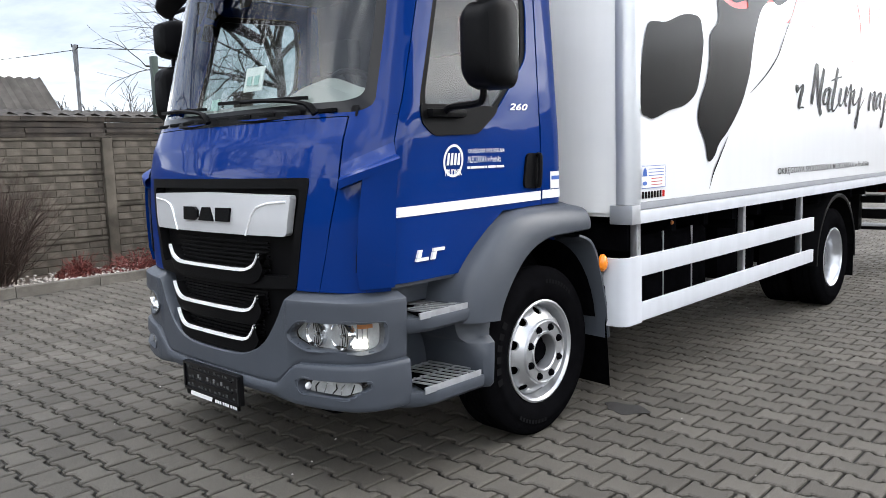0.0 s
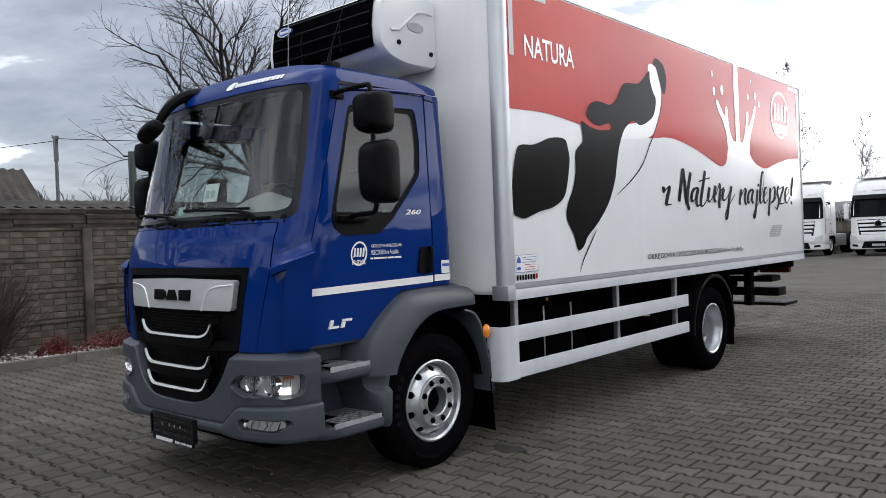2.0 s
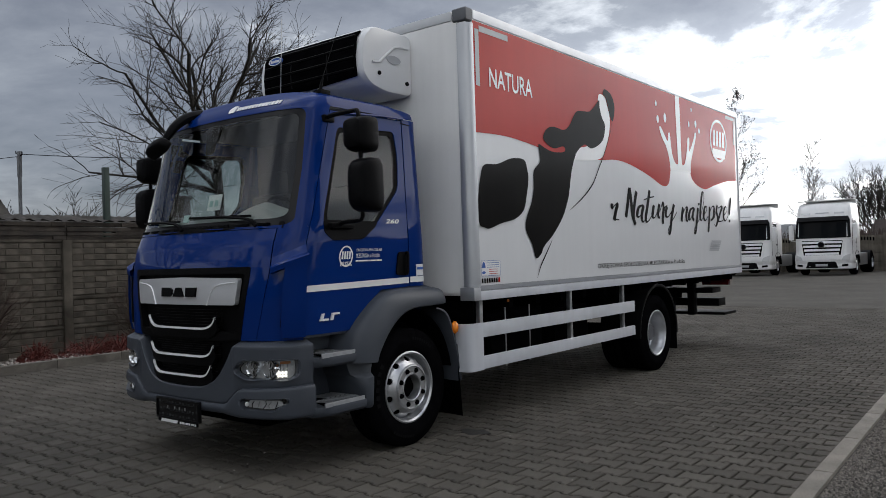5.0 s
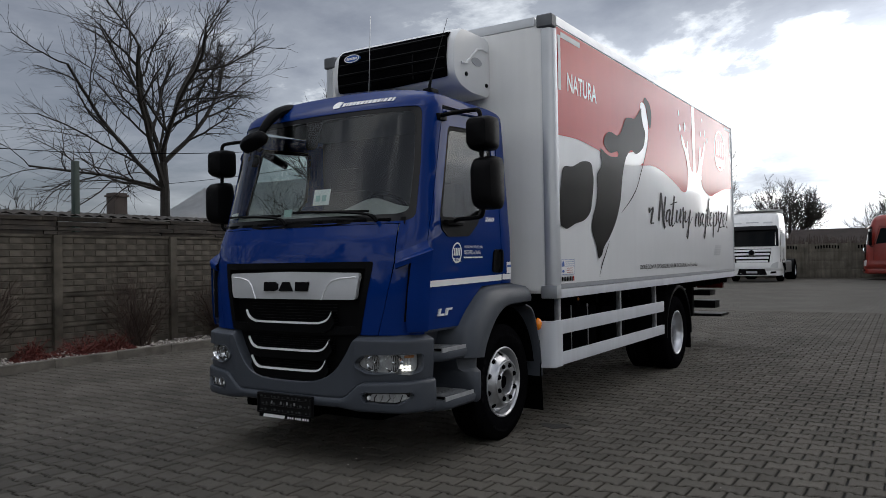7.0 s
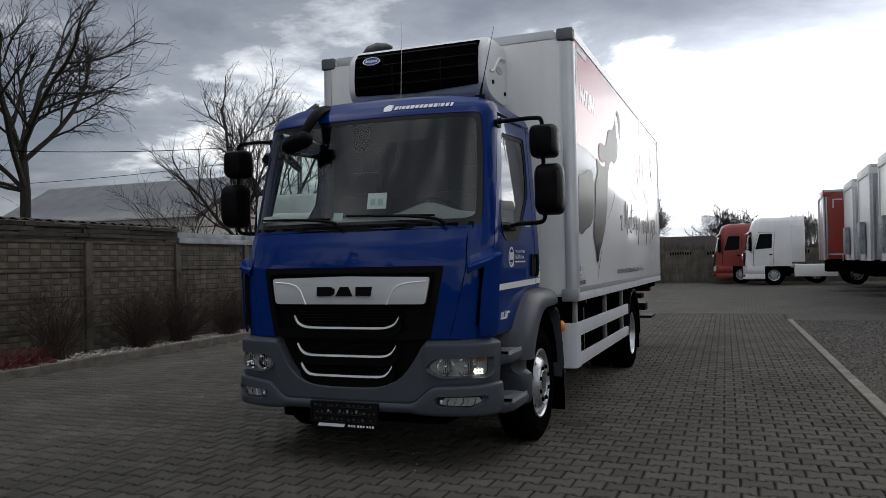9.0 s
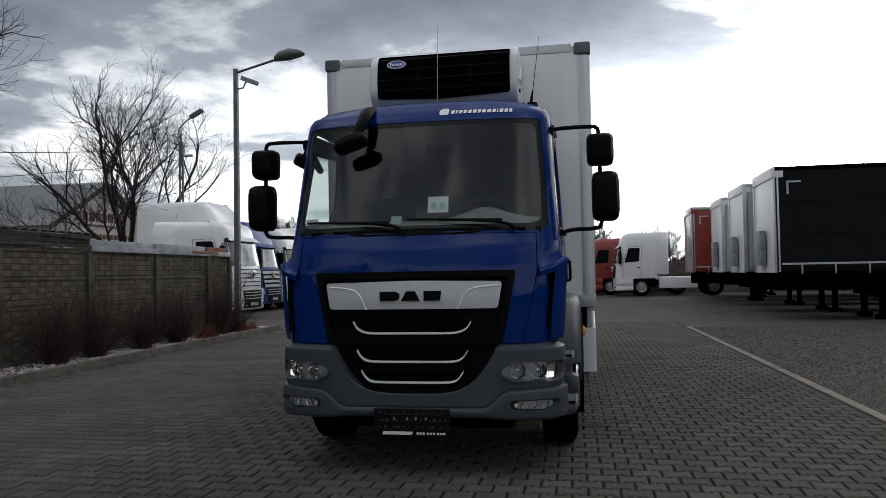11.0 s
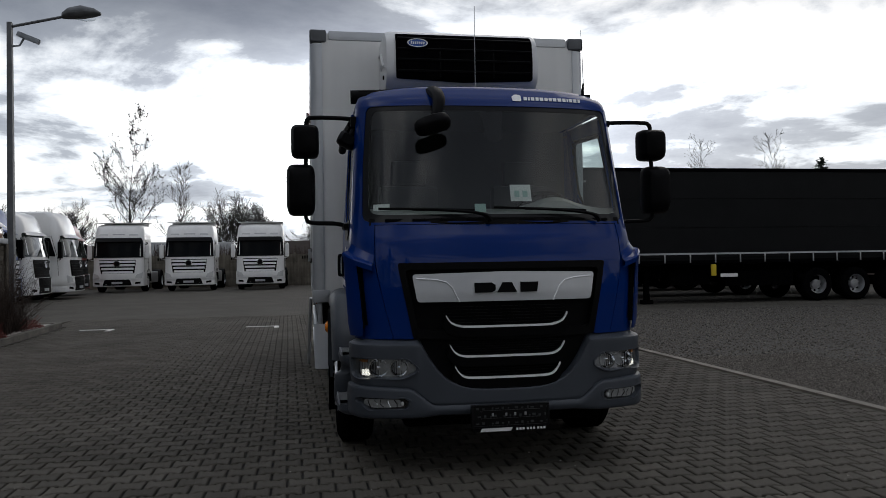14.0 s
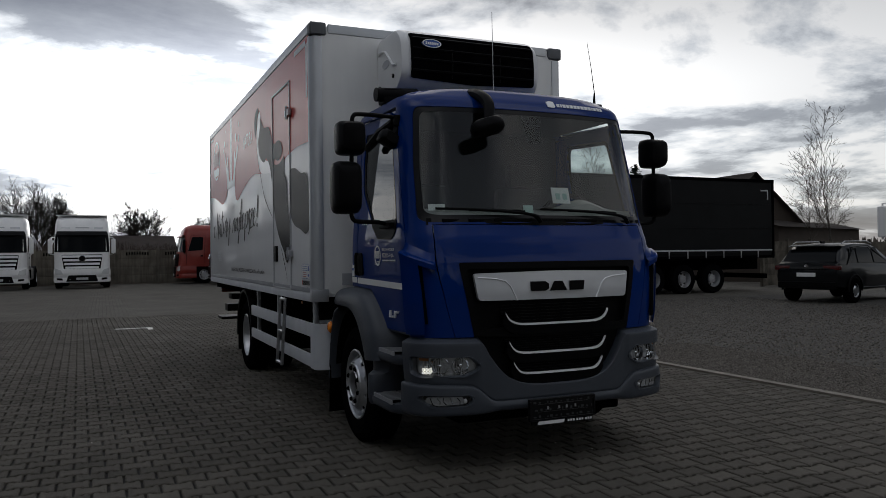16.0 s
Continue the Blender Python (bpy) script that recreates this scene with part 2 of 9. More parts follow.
TRUCKBLUE = material("mid_blue_truck_paint", (0.008, 0.045, 0.21), 0.35, spec=0.2, coat=0.25, spots=0.05)
TARPBLACK = material("black_curtain_tarpaulin", (0.0095, 0.010, 0.0108), 0.5, spec=0.06, spots=0.12, spot_scale=1.5, bump=0.2, bump_scale=4)
DARKCAR = material("dark_metallic_car_paint", (0.006, 0.007, 0.008), 0.3, spec=0.1, coat=0.35)
AMBER = material("dim_amber_lens", (0.30, 0.10, 0.02), 0.25, coat=0.5)
ORANGE = material("amber_lens", (0.85, 0.24, 0.01), 0.25, coat=0.5)
REDLENS = material("red_lens", (0.07, 0.004, 0.004), 0.2, coat=0.5)
YELLOW = material("yellow_plastic", (0.62, 0.46, 0.02), 0.5)
INTERIOR = material("pale_grey_cab_trim", (0.32, 0.32, 0.31), 0.6, spots=0.08)
INTERIORDARK = material("dark_cab_trim", (0.034, 0.037, 0.038), 0.7, spots=0.1)
PAPER = material("white_card", (0.88, 0.89, 0.88), 0.6)
PALEGREEN = material("pale_green_card", (0.45, 0.62, 0.58), 0.6)
GLASS = thin_glass("clear_glass", (0.66, 0.72, 0.70), 0.08)
SIDEGLASS = thin_glass("side_window_glass", (0.60, 0.66, 0.65), 0.045)
LENS = thin_glass("lamp_lens", (0.93, 0.95, 0.96))
# vehicle glass, lifted for screens that mirror bright sky; the darker copy follows
SCREENGLASS = material("sky_bright_windscreen", (0.035, 0.042, 0.039), 0.04, spec=1.0)
DARKGLASS = material("dark_window_glass", (0.004, 0.005, 0.006), 0.08, spec=0.07)
MIRRORGLASS = material("mirror_glass", (0.8, 0.8, 0.8), 0.02, metal=1.0)
LED = emitter("running_light", (1.0, 0.97, 0.88), 0.7)
PAVER = material("grey_paver", (0.085, 0.0775, 0.066), 0.9, spec=0.2, spots=0.2, spot_scale=0.8, grain=0.45, grain_scale=190, bump=0.7, bump_scale=260, vary=0.18)
PAVERSTUFF = material("grey_paver_joined", (0.085, 0.0775, 0.066), 0.9, spec=0.2, spots=0.2, spot_scale=0.8, grain=0.45, grain_scale=190, bump=0.7, bump_scale=260, vary=0.18, island=True)
JOINT = material("dark_joint_sand", (0.010, 0.009, 0.008), 0.95, spots=0.3, spot_scale=3, bump=0.6, bump_scale=150)
KERB = material("kerb_concrete", (0.17, 0.155, 0.13), 0.85, spots=0.25, spot_scale=4, grain=0.2, bump=0.5, bump_scale=120, vary=0.08)
KERBOLD = material("weathered_kerb_concrete", (0.105, 0.096, 0.082), 0.9, spots=0.35, spot_scale=4, grain=0.25, bump=0.5, bump_scale=120, vary=0.12)
GRAVEL = material("grey_gravel", (0.073, 0.069, 0.063), 0.95, spec=0.2, spots=0.1, spot_scale=0.9, grain=0.5, grain_scale=70, bump=1.0, bump_scale=70)
STONE = material("gravel_stones", (0.118, 0.107, 0.094), 0.9, spec=0.2, vary=0.7, island=True, grain=0.2)
PEBBLE = material("white_pebbles", (0.42, 0.39, 0.355), 0.8, vary=0.45, island=True)
SOIL = material("brown_soil", (0.075, 0.055, 0.04), 0.95, spots=0.4, spot_scale=5, bump=0.9, bump_scale=40)
PRECAST = material("weathered_precast_concrete", (0.090, 0.080, 0.065), 0.9, spec=0.2, spots=0.55, spot_scale=2.2, grain=0.22, grain_scale=90, bump=0.5, bump_scale=120, streak=0.3)
PRECASTBRICK = material("precast_brick_face", (0.095, 0.084, 0.069), 0.9, spec=0.2, spots=0.35, spot_scale=3, grain=0.3, grain_scale=90, bump=0.6, bump_scale=120, vary=0.12, streak=0.25)
PRECASTSTUFF = material("precast_brick_face_joined", (0.095, 0.084, 0.069), 0.9, spec=0.2, spots=0.35, spot_scale=3, grain=0.3, grain_scale=90, bump=0.6, bump_scale=120, vary=0.12, island=True, streak=0.25)
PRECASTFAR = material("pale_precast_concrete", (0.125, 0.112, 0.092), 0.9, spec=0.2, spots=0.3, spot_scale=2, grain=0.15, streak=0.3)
OLDWOOD = material("weathered_dark_board", (0.034, 0.027, 0.021), 0.85, spots=0.6, spot_scale=5, grain=0.4, streak=0.2, bump=0.5, bump_scale=60)
ZINC = material("galvanised_sheet", (0.22, 0.24, 0.265), 0.5, metal=0.1, spots=0.4, spot_scale=3)
RUST = material("rusted_sheet", (0.17, 0.07, 0.035), 0.8, spots=0.4, spot_scale=7)
BARK = material("dark_bark", (0.018, 0.015, 0.012), 0.9, spots=0.3, spot_scale=9, bump=0.8, bump_scale=50)
BIRCHBARK = material("pale_grey_bark", (0.075, 0.065, 0.056), 0.9, spots=0.4, spot_scale=6)
TWIG = material("red_brown_twigs", (0.046, 0.030, 0.023), 0.9, vary=0.35, island=True)
REDLEAF = material("dark_red_leaves", (0.13, 0.028, 0.022), 0.7, vary=0.4, island=True)
CONIFER = material("dark_conifer", (0.018, 0.026, 0.016), 0.9, vary=0.4, island=True)
ROOFGREY = material("corrugated_grey_roof", (0.085, 0.076, 0.067), 0.8, spots=0.4, spot_scale=1.5, streak=0.15)
ROOFPALE = material("pale_sheet_roof", (0.33, 0.34, 0.35), 0.5, metal=0.2, spots=0.15, spot_scale=1)
SIGNRED = material("dark_red_sign_paint", (0.075, 0.022, 0.018), 0.6, spots=0.15)
ROOFBROWN = material("brown_roof", (0.05, 0.037, 0.032), 0.8, spots=0.2, spot_scale=2)
RENDERWALL = material("pale_rendered_wall", (0.42, 0.40, 0.37), 0.9, spots=0.12, spot_scale=1.5)
# the brown is lowered to hold the shade of these backlit walls
RENDERBROWN = material("brown_rendered_wall", (0.05, 0.038, 0.030), 0.9, spots=0.15, spot_scale=1.5)
LAMPPOST = material("grey_lamp_post", (0.115, 0.12, 0.13), 0.55, metal=0.3, spots=0.2, spot_scale=6)
GREENPOST = material("dark_green_post", (0.006, 0.022, 0.015), 0.5, spots=0.15)
MARK = material("white_road_paint", (0.68, 0.67, 0.64), 0.8, spots=0.25, spot_scale=14)
FARTREES = material("distant_bare_woods", (0.085, 0.07, 0.06), 1.0, spots=0.5, spot_scale=1.5)


# ---------------------------------------------------------------- building blocks
def link(name, verts, faces, mat, parent=None, label="", smooth=True, angle=38):
    me = bpy.data.meshes.new(name)
    me.from_pydata([tuple(v) for v in verts], [], faces)
    me.update()
    return finish(name, me, mat, parent, label, smooth, angle)


def finish(name, me, mat, parent=None, label="", smooth=True, angle=38):
    for m in (mat if isinstance(mat, (list, tuple)) else [mat]):
        me.materials.append(m)
    if smooth:
        me.set_sharp_from_angle(angle=radians(angle))
        me.shade_smooth()
        me.set_sharp_from_angle(angle=radians(angle))
    ob = new(name, me)
    if parent is not None:
        ob.parent = parent
    if label:
        tagged(ob, label)
    return ob


def part(name, bm, mat, parent, label="", smooth=True, angle=38):
    me = bpy.data.meshes.new(name)
    bmesh.ops.recalc_face_normals(bm, faces=bm.faces)
    bm.to_mesh(me)
    bm.free()
    return finish(name, me, mat, parent, label, smooth, angle)


def assembly(name, parent, label=""):
    ob = new(name)
    ob.parent = parent
    if label:
        tagged(ob, label)
    return ob


def thing(name, label, category, at=(0, 0, 0), turn=0.0, group="", kind=""):
    ob = new(name)
    ob.matrix_world = pose(*at, 0, 0, turn)
    return tagged(ob, label, category, group, kind)


def block(bm, lo, hi, bevel=0.0, m=None, seg=2):
    r = bmesh.ops.create_cube(bm, size=1.0)
    vs = r["verts"]
    for v in vs:
        v.co = Vector([(lo[i] + hi[i]) / 2 + v.co[i] * (hi[i] - lo[i]) for i in range(3)])
    if bevel:
        es = list({e for v in vs for e in v.link_edges})
        out = bmesh.ops.bevel(bm, geom=es, offset=bevel, segments=seg, profile=0.7, affect="EDGES", clamp_overlap=True)
        vs = list({v for f in out["faces"] for v in f.verts} | {v for v in vs if v.is_valid})
    if m is not None:
        bmesh.ops.transform(bm, matrix=m, verts=vs)
    return vs


def tube(bm, pts, r, seg=8, caps=True):
    pts = [Vector(p) for p in pts]
    rs = r if isinstance(r, (list, tuple)) else [r] * len(pts)
    rings, nrm = [], None
    for i, p in enumerate(pts):
        d = (pts[min(i + 1, len(pts) - 1)] - pts[max(i - 1, 0)]).normalized()
        if nrm is None:
            nrm = d.orthogonal().normalized()
        nrm = (nrm - d * nrm.dot(d)).normalized()
        bi = d.cross(nrm)
        rings.append([bm.verts.new(p + rs[i] * (math.cos(2 * math.pi * k / seg) * nrm + math.sin(2 * math.pi * k / seg) * bi)) for k in range(seg)])
    for a, b in zip(rings, rings[1:]):
        for k in range(seg):
            bm.faces.new((a[k], a[(k + 1) % seg], b[(k + 1) % seg], b[k]))
    if caps:
        bm.faces.new(rings[0][::-1])
        bm.faces.new(rings[-1])


def lathe(bm, profile, centre, seg=48, side=1.0, start=0.0):
    """Turns (radius, distance outward) round the x axis through centre."""
    rings = []
    for r, a in profile:
        if r < 1e-5:
            rings.append([bm.verts.new((centre[0] + side * a, centre[1], centre[2]))])
        else:
            rings.append([bm.verts.new((centre[0] + side * a, centre[1] + r * math.cos(start + 2 * math.pi * k / seg), centre[2] + r * math.sin(start + 2 * math.pi * k / seg))) for k in range(seg)])
    for a, b in zip(rings, rings[1:]):
        for k in range(seg):
            j = (k + 1) % seg
            if len(a) == 1 and len(b) == 1:
                continue
            if len(a) == 1:
                bm.faces.new((a[0], b[j], b[k]))
            elif len(b) == 1:
                bm.faces.new((a[k], a[j], b[0]))
            else:
                bm.faces.new((a[k], a[j], b[j], b[k]))


def loft(bm, curves, closed=False, caps=False):
    rows = [[bm.verts.new(p) for p in c] for c in curves]
    n = len(rows[0])
    for a, b in zip(rows, rows[1:]):
        for k in range(n if closed else n - 1):
            j = (k + 1) % n
            bm.faces.new((a[k], a[j], b[j], b[k]))
    if caps:
        bm.faces.new(rows[0][::-1])
        bm.faces.new(rows[-1])
    return rows


def smooth_line(pts, per=6, closed=False):
    """Catmull-Rom through the points."""
    pts = [Vector(p) for p in pts]
    n = len(pts)
    out = []
    for i in range(n if closed else n - 1):
        g = (lambda k: pts[k % n]) if closed else (lambda k: pts[min(max(k, 0), n - 1)])
        p0, p1, p2, p3 = g(i - 1), g(i), g(i + 1), g(i + 2)
        for j in range(per):
            t = j / per
            out.append(0.5 * ((2 * p1) + (p2 - p0) * t + (2 * p0 - 5 * p1 + 4 * p2 - p3) * t * t + (3 * p1 - p0 - 3 * p2 + p3) * t ** 3))
    if not closed:
        out.append(pts[-1])
    return out


def fillet(poly, r, seg=5):
    out, n = [], len(poly)
    for i in range(n):
        p, a, b = Vector(poly[i]), Vector(poly[i - 1]), Vector(poly[(i + 1) % n])
        u, v = (a - p), (b - p)
        d = min(r, u.length * 0.45, v.length * 0.45)
        s, e = p + u.normalized() * d, p + v.normalized() * d
        for k in range(seg + 1):
            t = k / seg
            out.append((1 - t) ** 2 * s + 2 * t * (1 - t) * p + t * t * e)
    return out


def polar(poly, c, angs):
    """Distance from c to a star-shaped outline in each direction."""
    out, n = [], len(poly)
    for a in angs:
        d = (math.cos(a), math.sin(a))
        best = None
        for i in range(n):
            p, q = poly[i], poly[(i + 1) % n]
            ex, ey = q[0] - p[0], q[1] - p[1]
            den = d[0] * ey - d[1] * ex
            if abs(den) < 1e-12:
                continue
            px, py = p[0] - c[0], p[1] - c[1]
            t = (px * ey - py * ex) / den
            u = (px * d[1] - py * d[0]) / den
            if t > 1e-9 and -1e-6 <= u <= 1 + 1e-6 and (best is None or t > best):
                best = t
        out.append(best if best is not None else 0.0)
    return out


def sheet(bm, outer, mapf, hole=None, c=None, rings=5, thick=0.02, off=0.0, n=72):
    """A curved plate: a star-shaped outline, with or without a hole, laid on the surface mapf(u, v, off), its edges turned inward by thick."""
    if c is None:
        ref = hole or outer
        c = (sum(p[0] for p in ref) / len(ref), sum(p[1] for p in ref) / len(ref))
    angs = {round(2 * math.pi * k / n - math.pi, 5) for k in range(n)}
    for poly in (outer, hole or []):
        for p in poly:
            angs.add(round(math.atan2(p[1] - c[1], p[0] - c[0]), 5))
    angs = sorted(angs)
    ro = polar(outer, c, angs)
    ri = polar(hole, c, angs) if hole else [0.0] * len(angs)
    loops = []
    at = lambda a, r: (c[0] + math.cos(a) * r, c[1] + math.sin(a) * r)
    lo = 0 if hole else 1
    for k in range(lo, rings + 1):
        t = k / rings
        loops.append([bm.verts.new(mapf(*at(a, i + (o - i) * t), off)) for a, i, o in zip(angs, ri, ro)])
    if thick:
        loops.append([bm.verts.new(mapf(*at(a, o), off - thick)) for a, o in zip(angs, ro)])
        if hole:
            loops.insert(0, [bm.verts.new(mapf(*at(a, i), off - thick)) for a, i in zip(angs, ri)])
    m = len(angs)
    for a, b in zip(loops, loops[1:]):
        for k in range(m):
            j = (k + 1) % m
            bm.faces.new((a[k], a[j], b[j], b[k]))
    if not hole:
        v = bm.verts.new(mapf(c[0], c[1], off))
        for k in range(m):
            bm.faces.new((v, loops[0][k], loops[0][(k + 1) % m]))


def plate(bm, poly, mapf, off0, off1):
    """A flat outline of any shape, pushed out from off0 to off1."""
    top = [bm.verts.new(mapf(p[0], p[1], off1)) for p in poly]
    low = [bm.verts.new(mapf(p[0], p[1], off0)) for p in poly]
    bm.faces.new(top)
    n = len(poly)
    for k in range(n):
        bm.faces.new((top[k], top[(k + 1) % n], low[(k + 1) % n], low[k]))


def decal(bm, poly, mapf, off0, off1):
    """A printed shape: a face without thickness, off1 above the wall."""
    bm.faces.new([bm.verts.new(mapf(p[0], p[1], off1)) for p in poly])


def lettering(body, shear=0.0, bold=0.0):
    """Outline of a word in the built-in font, filling the unit box."""
    cu = bpy.data.curves.new("word", "FONT")
    cu.body, cu.size, cu.shear, cu.offset, cu.resolution_u = body, 1.0, shear, bold, 3
    ob = new("word", cu)
    bpy.context.view_layer.update()
    me = bpy.data.meshes.new_from_object(ob)
    co = np.array([v.co[:2] for v in me.vertices])
    polys = [tuple(p.vertices) for p in me.polygons]
    bpy.data.objects.remove(ob)
    co = (co - co.min(0)) / (co.max(0) - co.min(0))
    return co, polys


def word(name, body, u0, v0, u1, v1, mapf, off, mat, parent, label="", shear=0.0, bold=0.0, slant=0.0):
    co, polys = lettering(body, shear, bold)
    verts = [mapf(u0 + (u1 - u0) * a, v0 + (v1 - v0) * b + slant * a, off) for a, b in co]
    return link(name, verts, polys, mat, parent, label, smooth=False)


def brushed(name, strokes, mapf, off, mat, parent, label="", broad=0.027, fine=0.007):
    """Brush lettering: each stroke a ribbon that swells where the brush moves down."""
    verts, faces = [], []
    for k, st in enumerate(strokes):
        line = [Vector((p[0], p[1])) for p in smooth_line([(*p, 0) for p in st], 6)]
        n = len(line)
        press = []
        for i in range(n):
            d = line[min(i + 1, n - 1)] - line[max(i - 1, 0)]
            press.append(min(1.0, max(0.0, -d.y) / max(d.length, 1e-6) * 1.15))
        base = len(verts)
        for i in range(n):
            d = (line[min(i + 1, n - 1)] - line[max(i - 1, 0)]).normalized()
            p = sum(press[max(0, i - 2):i + 3]) / len(press[max(0, i - 2):i + 3])
            w = (fine + (broad - fine) * p) * (0.75 if i in (0, n - 1) else 1.0)
            side = Vector((-d.y, d.x)) * w
            side.x *= 1.25
            for q in (line[i] + side, line[i] - side):
                verts.append(mapf(q.x, q.y, off + 0.0002 * (k % 5)))
        faces += [(base + 2 * i, base + 2 * i + 1, base + 2 * i + 3, base + 2 * i + 2) for i in range(n - 1)]
    return link(name, verts, faces, mat, parent, label, smooth=False)


# the slogan in three words, stroke by stroke, in metres along the wall and above the ground
BRUSHED = (
    ([(4.34, 1.94), (4.34, 1.89), (4.4, 1.92), (4.47, 1.94), (4.42, 1.85), (4.38, 1.76)], [(4.38, 1.76), (4.44, 1.77), (4.5, 1.77)]),
    ([(4.78, 2.13), (4.74, 2.0), (4.67, 1.8)], [(4.78, 2.13), (4.81, 2.0), (4.83, 1.85), (4.86, 1.78)], [(4.96, 2.1), (4.9, 1.96), (4.86, 1.81), (4.91, 1.72)],
     [(5.12, 1.95), (5.01, 1.92), (4.96, 1.84), (5.0, 1.81), (5.09, 1.86), (5.14, 1.95)], [(5.14, 1.95), (5.08, 1.83), (5.11, 1.76), (5.19, 1.79)],
     [(5.32, 2.13), (5.25, 1.95), (5.19, 1.8), (5.24, 1.76), (5.36, 1.83)], [(5.15, 2.01), (5.3, 2.04), (5.44, 2.06)],
     [(5.43, 1.96), (5.38, 1.84), (5.43, 1.81), (5.51, 1.87), (5.59, 1.97)], [(5.59, 1.98), (5.54, 1.85), (5.59, 1.81)],
     [(5.59, 1.88), (5.69, 2.0), (5.72, 1.94), (5.83, 1.97)], [(5.72, 1.94), (5.68, 1.82), (5.68, 1.74)],
     [(5.82, 1.96), (5.77, 1.86), (5.84, 1.83), (6.0, 1.93), (6.04, 1.98)], [(6.04, 1.99), (5.96, 1.84), (5.9, 1.67), (5.86, 1.62), (5.83, 1.66), (5.91, 1.74), (6.13, 1.9)]),
    ([(6.33, 1.96), (6.29, 1.86), (6.27, 1.78)], [(6.29, 1.84), (6.4, 1.95), (6.47, 1.96), (6.43, 1.86), (6.46, 1.79), (6.52, 1.83)],
     [(6.68, 1.97), (6.57, 1.93), (6.52, 1.84), (6.56, 1.81), (6.65, 1.89), (6.71, 1.97)], [(6.71, 1.97), (6.65, 1.85), (6.7, 1.8)],
     [(6.85, 1.97), (6.8, 1.81), (6.75, 1.67), (6.7, 1.63), (6.7, 1.69), (6.81, 1.77), (6.92, 1.84)], [(6.88, 2.035), (6.885, 2.005)],
     [(6.93, 1.86), (7.06, 2.04), (7.08, 2.17), (7.02, 2.17), (6.95, 2.0), (6.92, 1.86), (6.96, 1.81), (7.05, 1.86)],
     [(7.06, 1.88), (7.17, 1.95), (7.16, 2.0), (7.09, 1.97), (7.05, 1.86), (7.11, 1.81), (7.22, 1.87)],
     [(7.29, 2.0), (7.26, 1.84), (7.21, 1.65)], [(7.26, 1.9), (7.38, 2.0), (7.46, 1.99), (7.42, 1.86), (7.31, 1.81)],
     [(7.45, 1.84), (7.6, 2.03), (7.55, 1.95), (7.6, 1.84), (7.52, 1.74), (7.45, 1.76)],
     [(7.62, 1.99), (7.79, 2.02), (7.69, 1.91), (7.63, 1.81), (7.82, 1.82)],
     [(7.83, 1.88), (7.98, 1.96), (7.95, 2.02), (7.86, 1.97), (7.84, 1.86), (7.92, 1.82), (8.04, 1.9)],
     [(8.17, 2.16), (8.12, 2.03), (8.08, 1.91)], [(8.09, 1.84), (8.085, 1.80)]),
)


def interp(x, table):
    return float(np.interp(x, [t[0] for t in table], [t[1] for t in table]))


# ---------------------------------------------------------------- the box truck: its front at y = 0, its length along +y
truck = thing("box_truck", "blue delivery truck with a printed white refrigerated box", "truck")


class Wrap:
    """A cab-like skin: a plan line from the middle of the front round the corner to the rear, leaning back and narrowing with height."""

    def __init__(self, plan, back, half):
        line = [p for p in smooth_line([(*p, 0) for p in plan], 10)]
        self.x = np.array([p[0] for p in line])
        self.y = np.array([p[1] for p in line])
        self.s = np.concatenate([[0], np.cumsum(np.hypot(np.diff(self.x), np.diff(self.y)))])
        self.nx, self.ny = -np.gradient(self.y, self.s), np.gradient(self.x, self.s)
        self.nx, self.ny = -self.nx, -self.ny
        self.back, self.half, self.rear = back, half, self.y.max()

    def sx(self, x):
        return math.copysign(float(np.interp(abs(x), self.x[:60], self.s[:60])), x)

    def sy(self, y):
        k = int(np.argmin(self.y))
        return float(np.interp(y, self.y[k:], self.s[k:]))

    def __call__(self, s, z, off=0.0):
        a = min(abs(s), self.s[-1])
        x, y = np.interp(a, self.s, self.x), np.interp(a, self.s, self.y)
        nx, ny = np.interp(a, self.s, self.nx), np.interp(a, self.s, self.ny)
        x = x * interp(z, self.half) + nx * off
        y = y + interp(z, self.back) * max(0.0, 1 - y / self.rear) + ny * off
        return (math.copysign(1, s) * x, y, z)


CAB = Wrap([(0, -0.045), (0.3, -0.035), (0.6, 0.0), (0.78, 0.042), (0.88, 0.09), (0.95, 0.16), (0.99, 0.25), (1.0, 0.36), (1.0, 0.6), (1.0, 1.0), (1.0, 1.38), (0.988, 1.475), (0.95, 1.52)],
           [(0.8, 0.0), (1.2, 0.0), (1.42, 0.015), (1.55, 0.045), (1.64, 0.085), (1.72, 0.115), (2.5, 0.31), (2.56, 0.34), (2.62, 0.40)],
           [(0.8, 0.995), (1.3, 1.015), (1.55, 1.012), (1.7, 1.0), (2.5, 0.945), (2.6, 0.93)])
BUMP = Wrap([(0, -0.075), (0.4, -0.06), (0.7, -0.015), (0.87, 0.035), (0.95, 0.085), (0.995, 0.16), (1.012, 0.25), (1.012, 0.30)], [(0, 0.0), (1, 0.0)], [(0, 1.0), (1, 1.0)])


def front(pts, w=CAB):
    """(x, z) on the front face to the skin's own measure."""
    return [(w.sx(x), z) for x, z in pts]


def flank(pts, w=CAB):
    return [(w.sy(y), z) for y, z in pts]


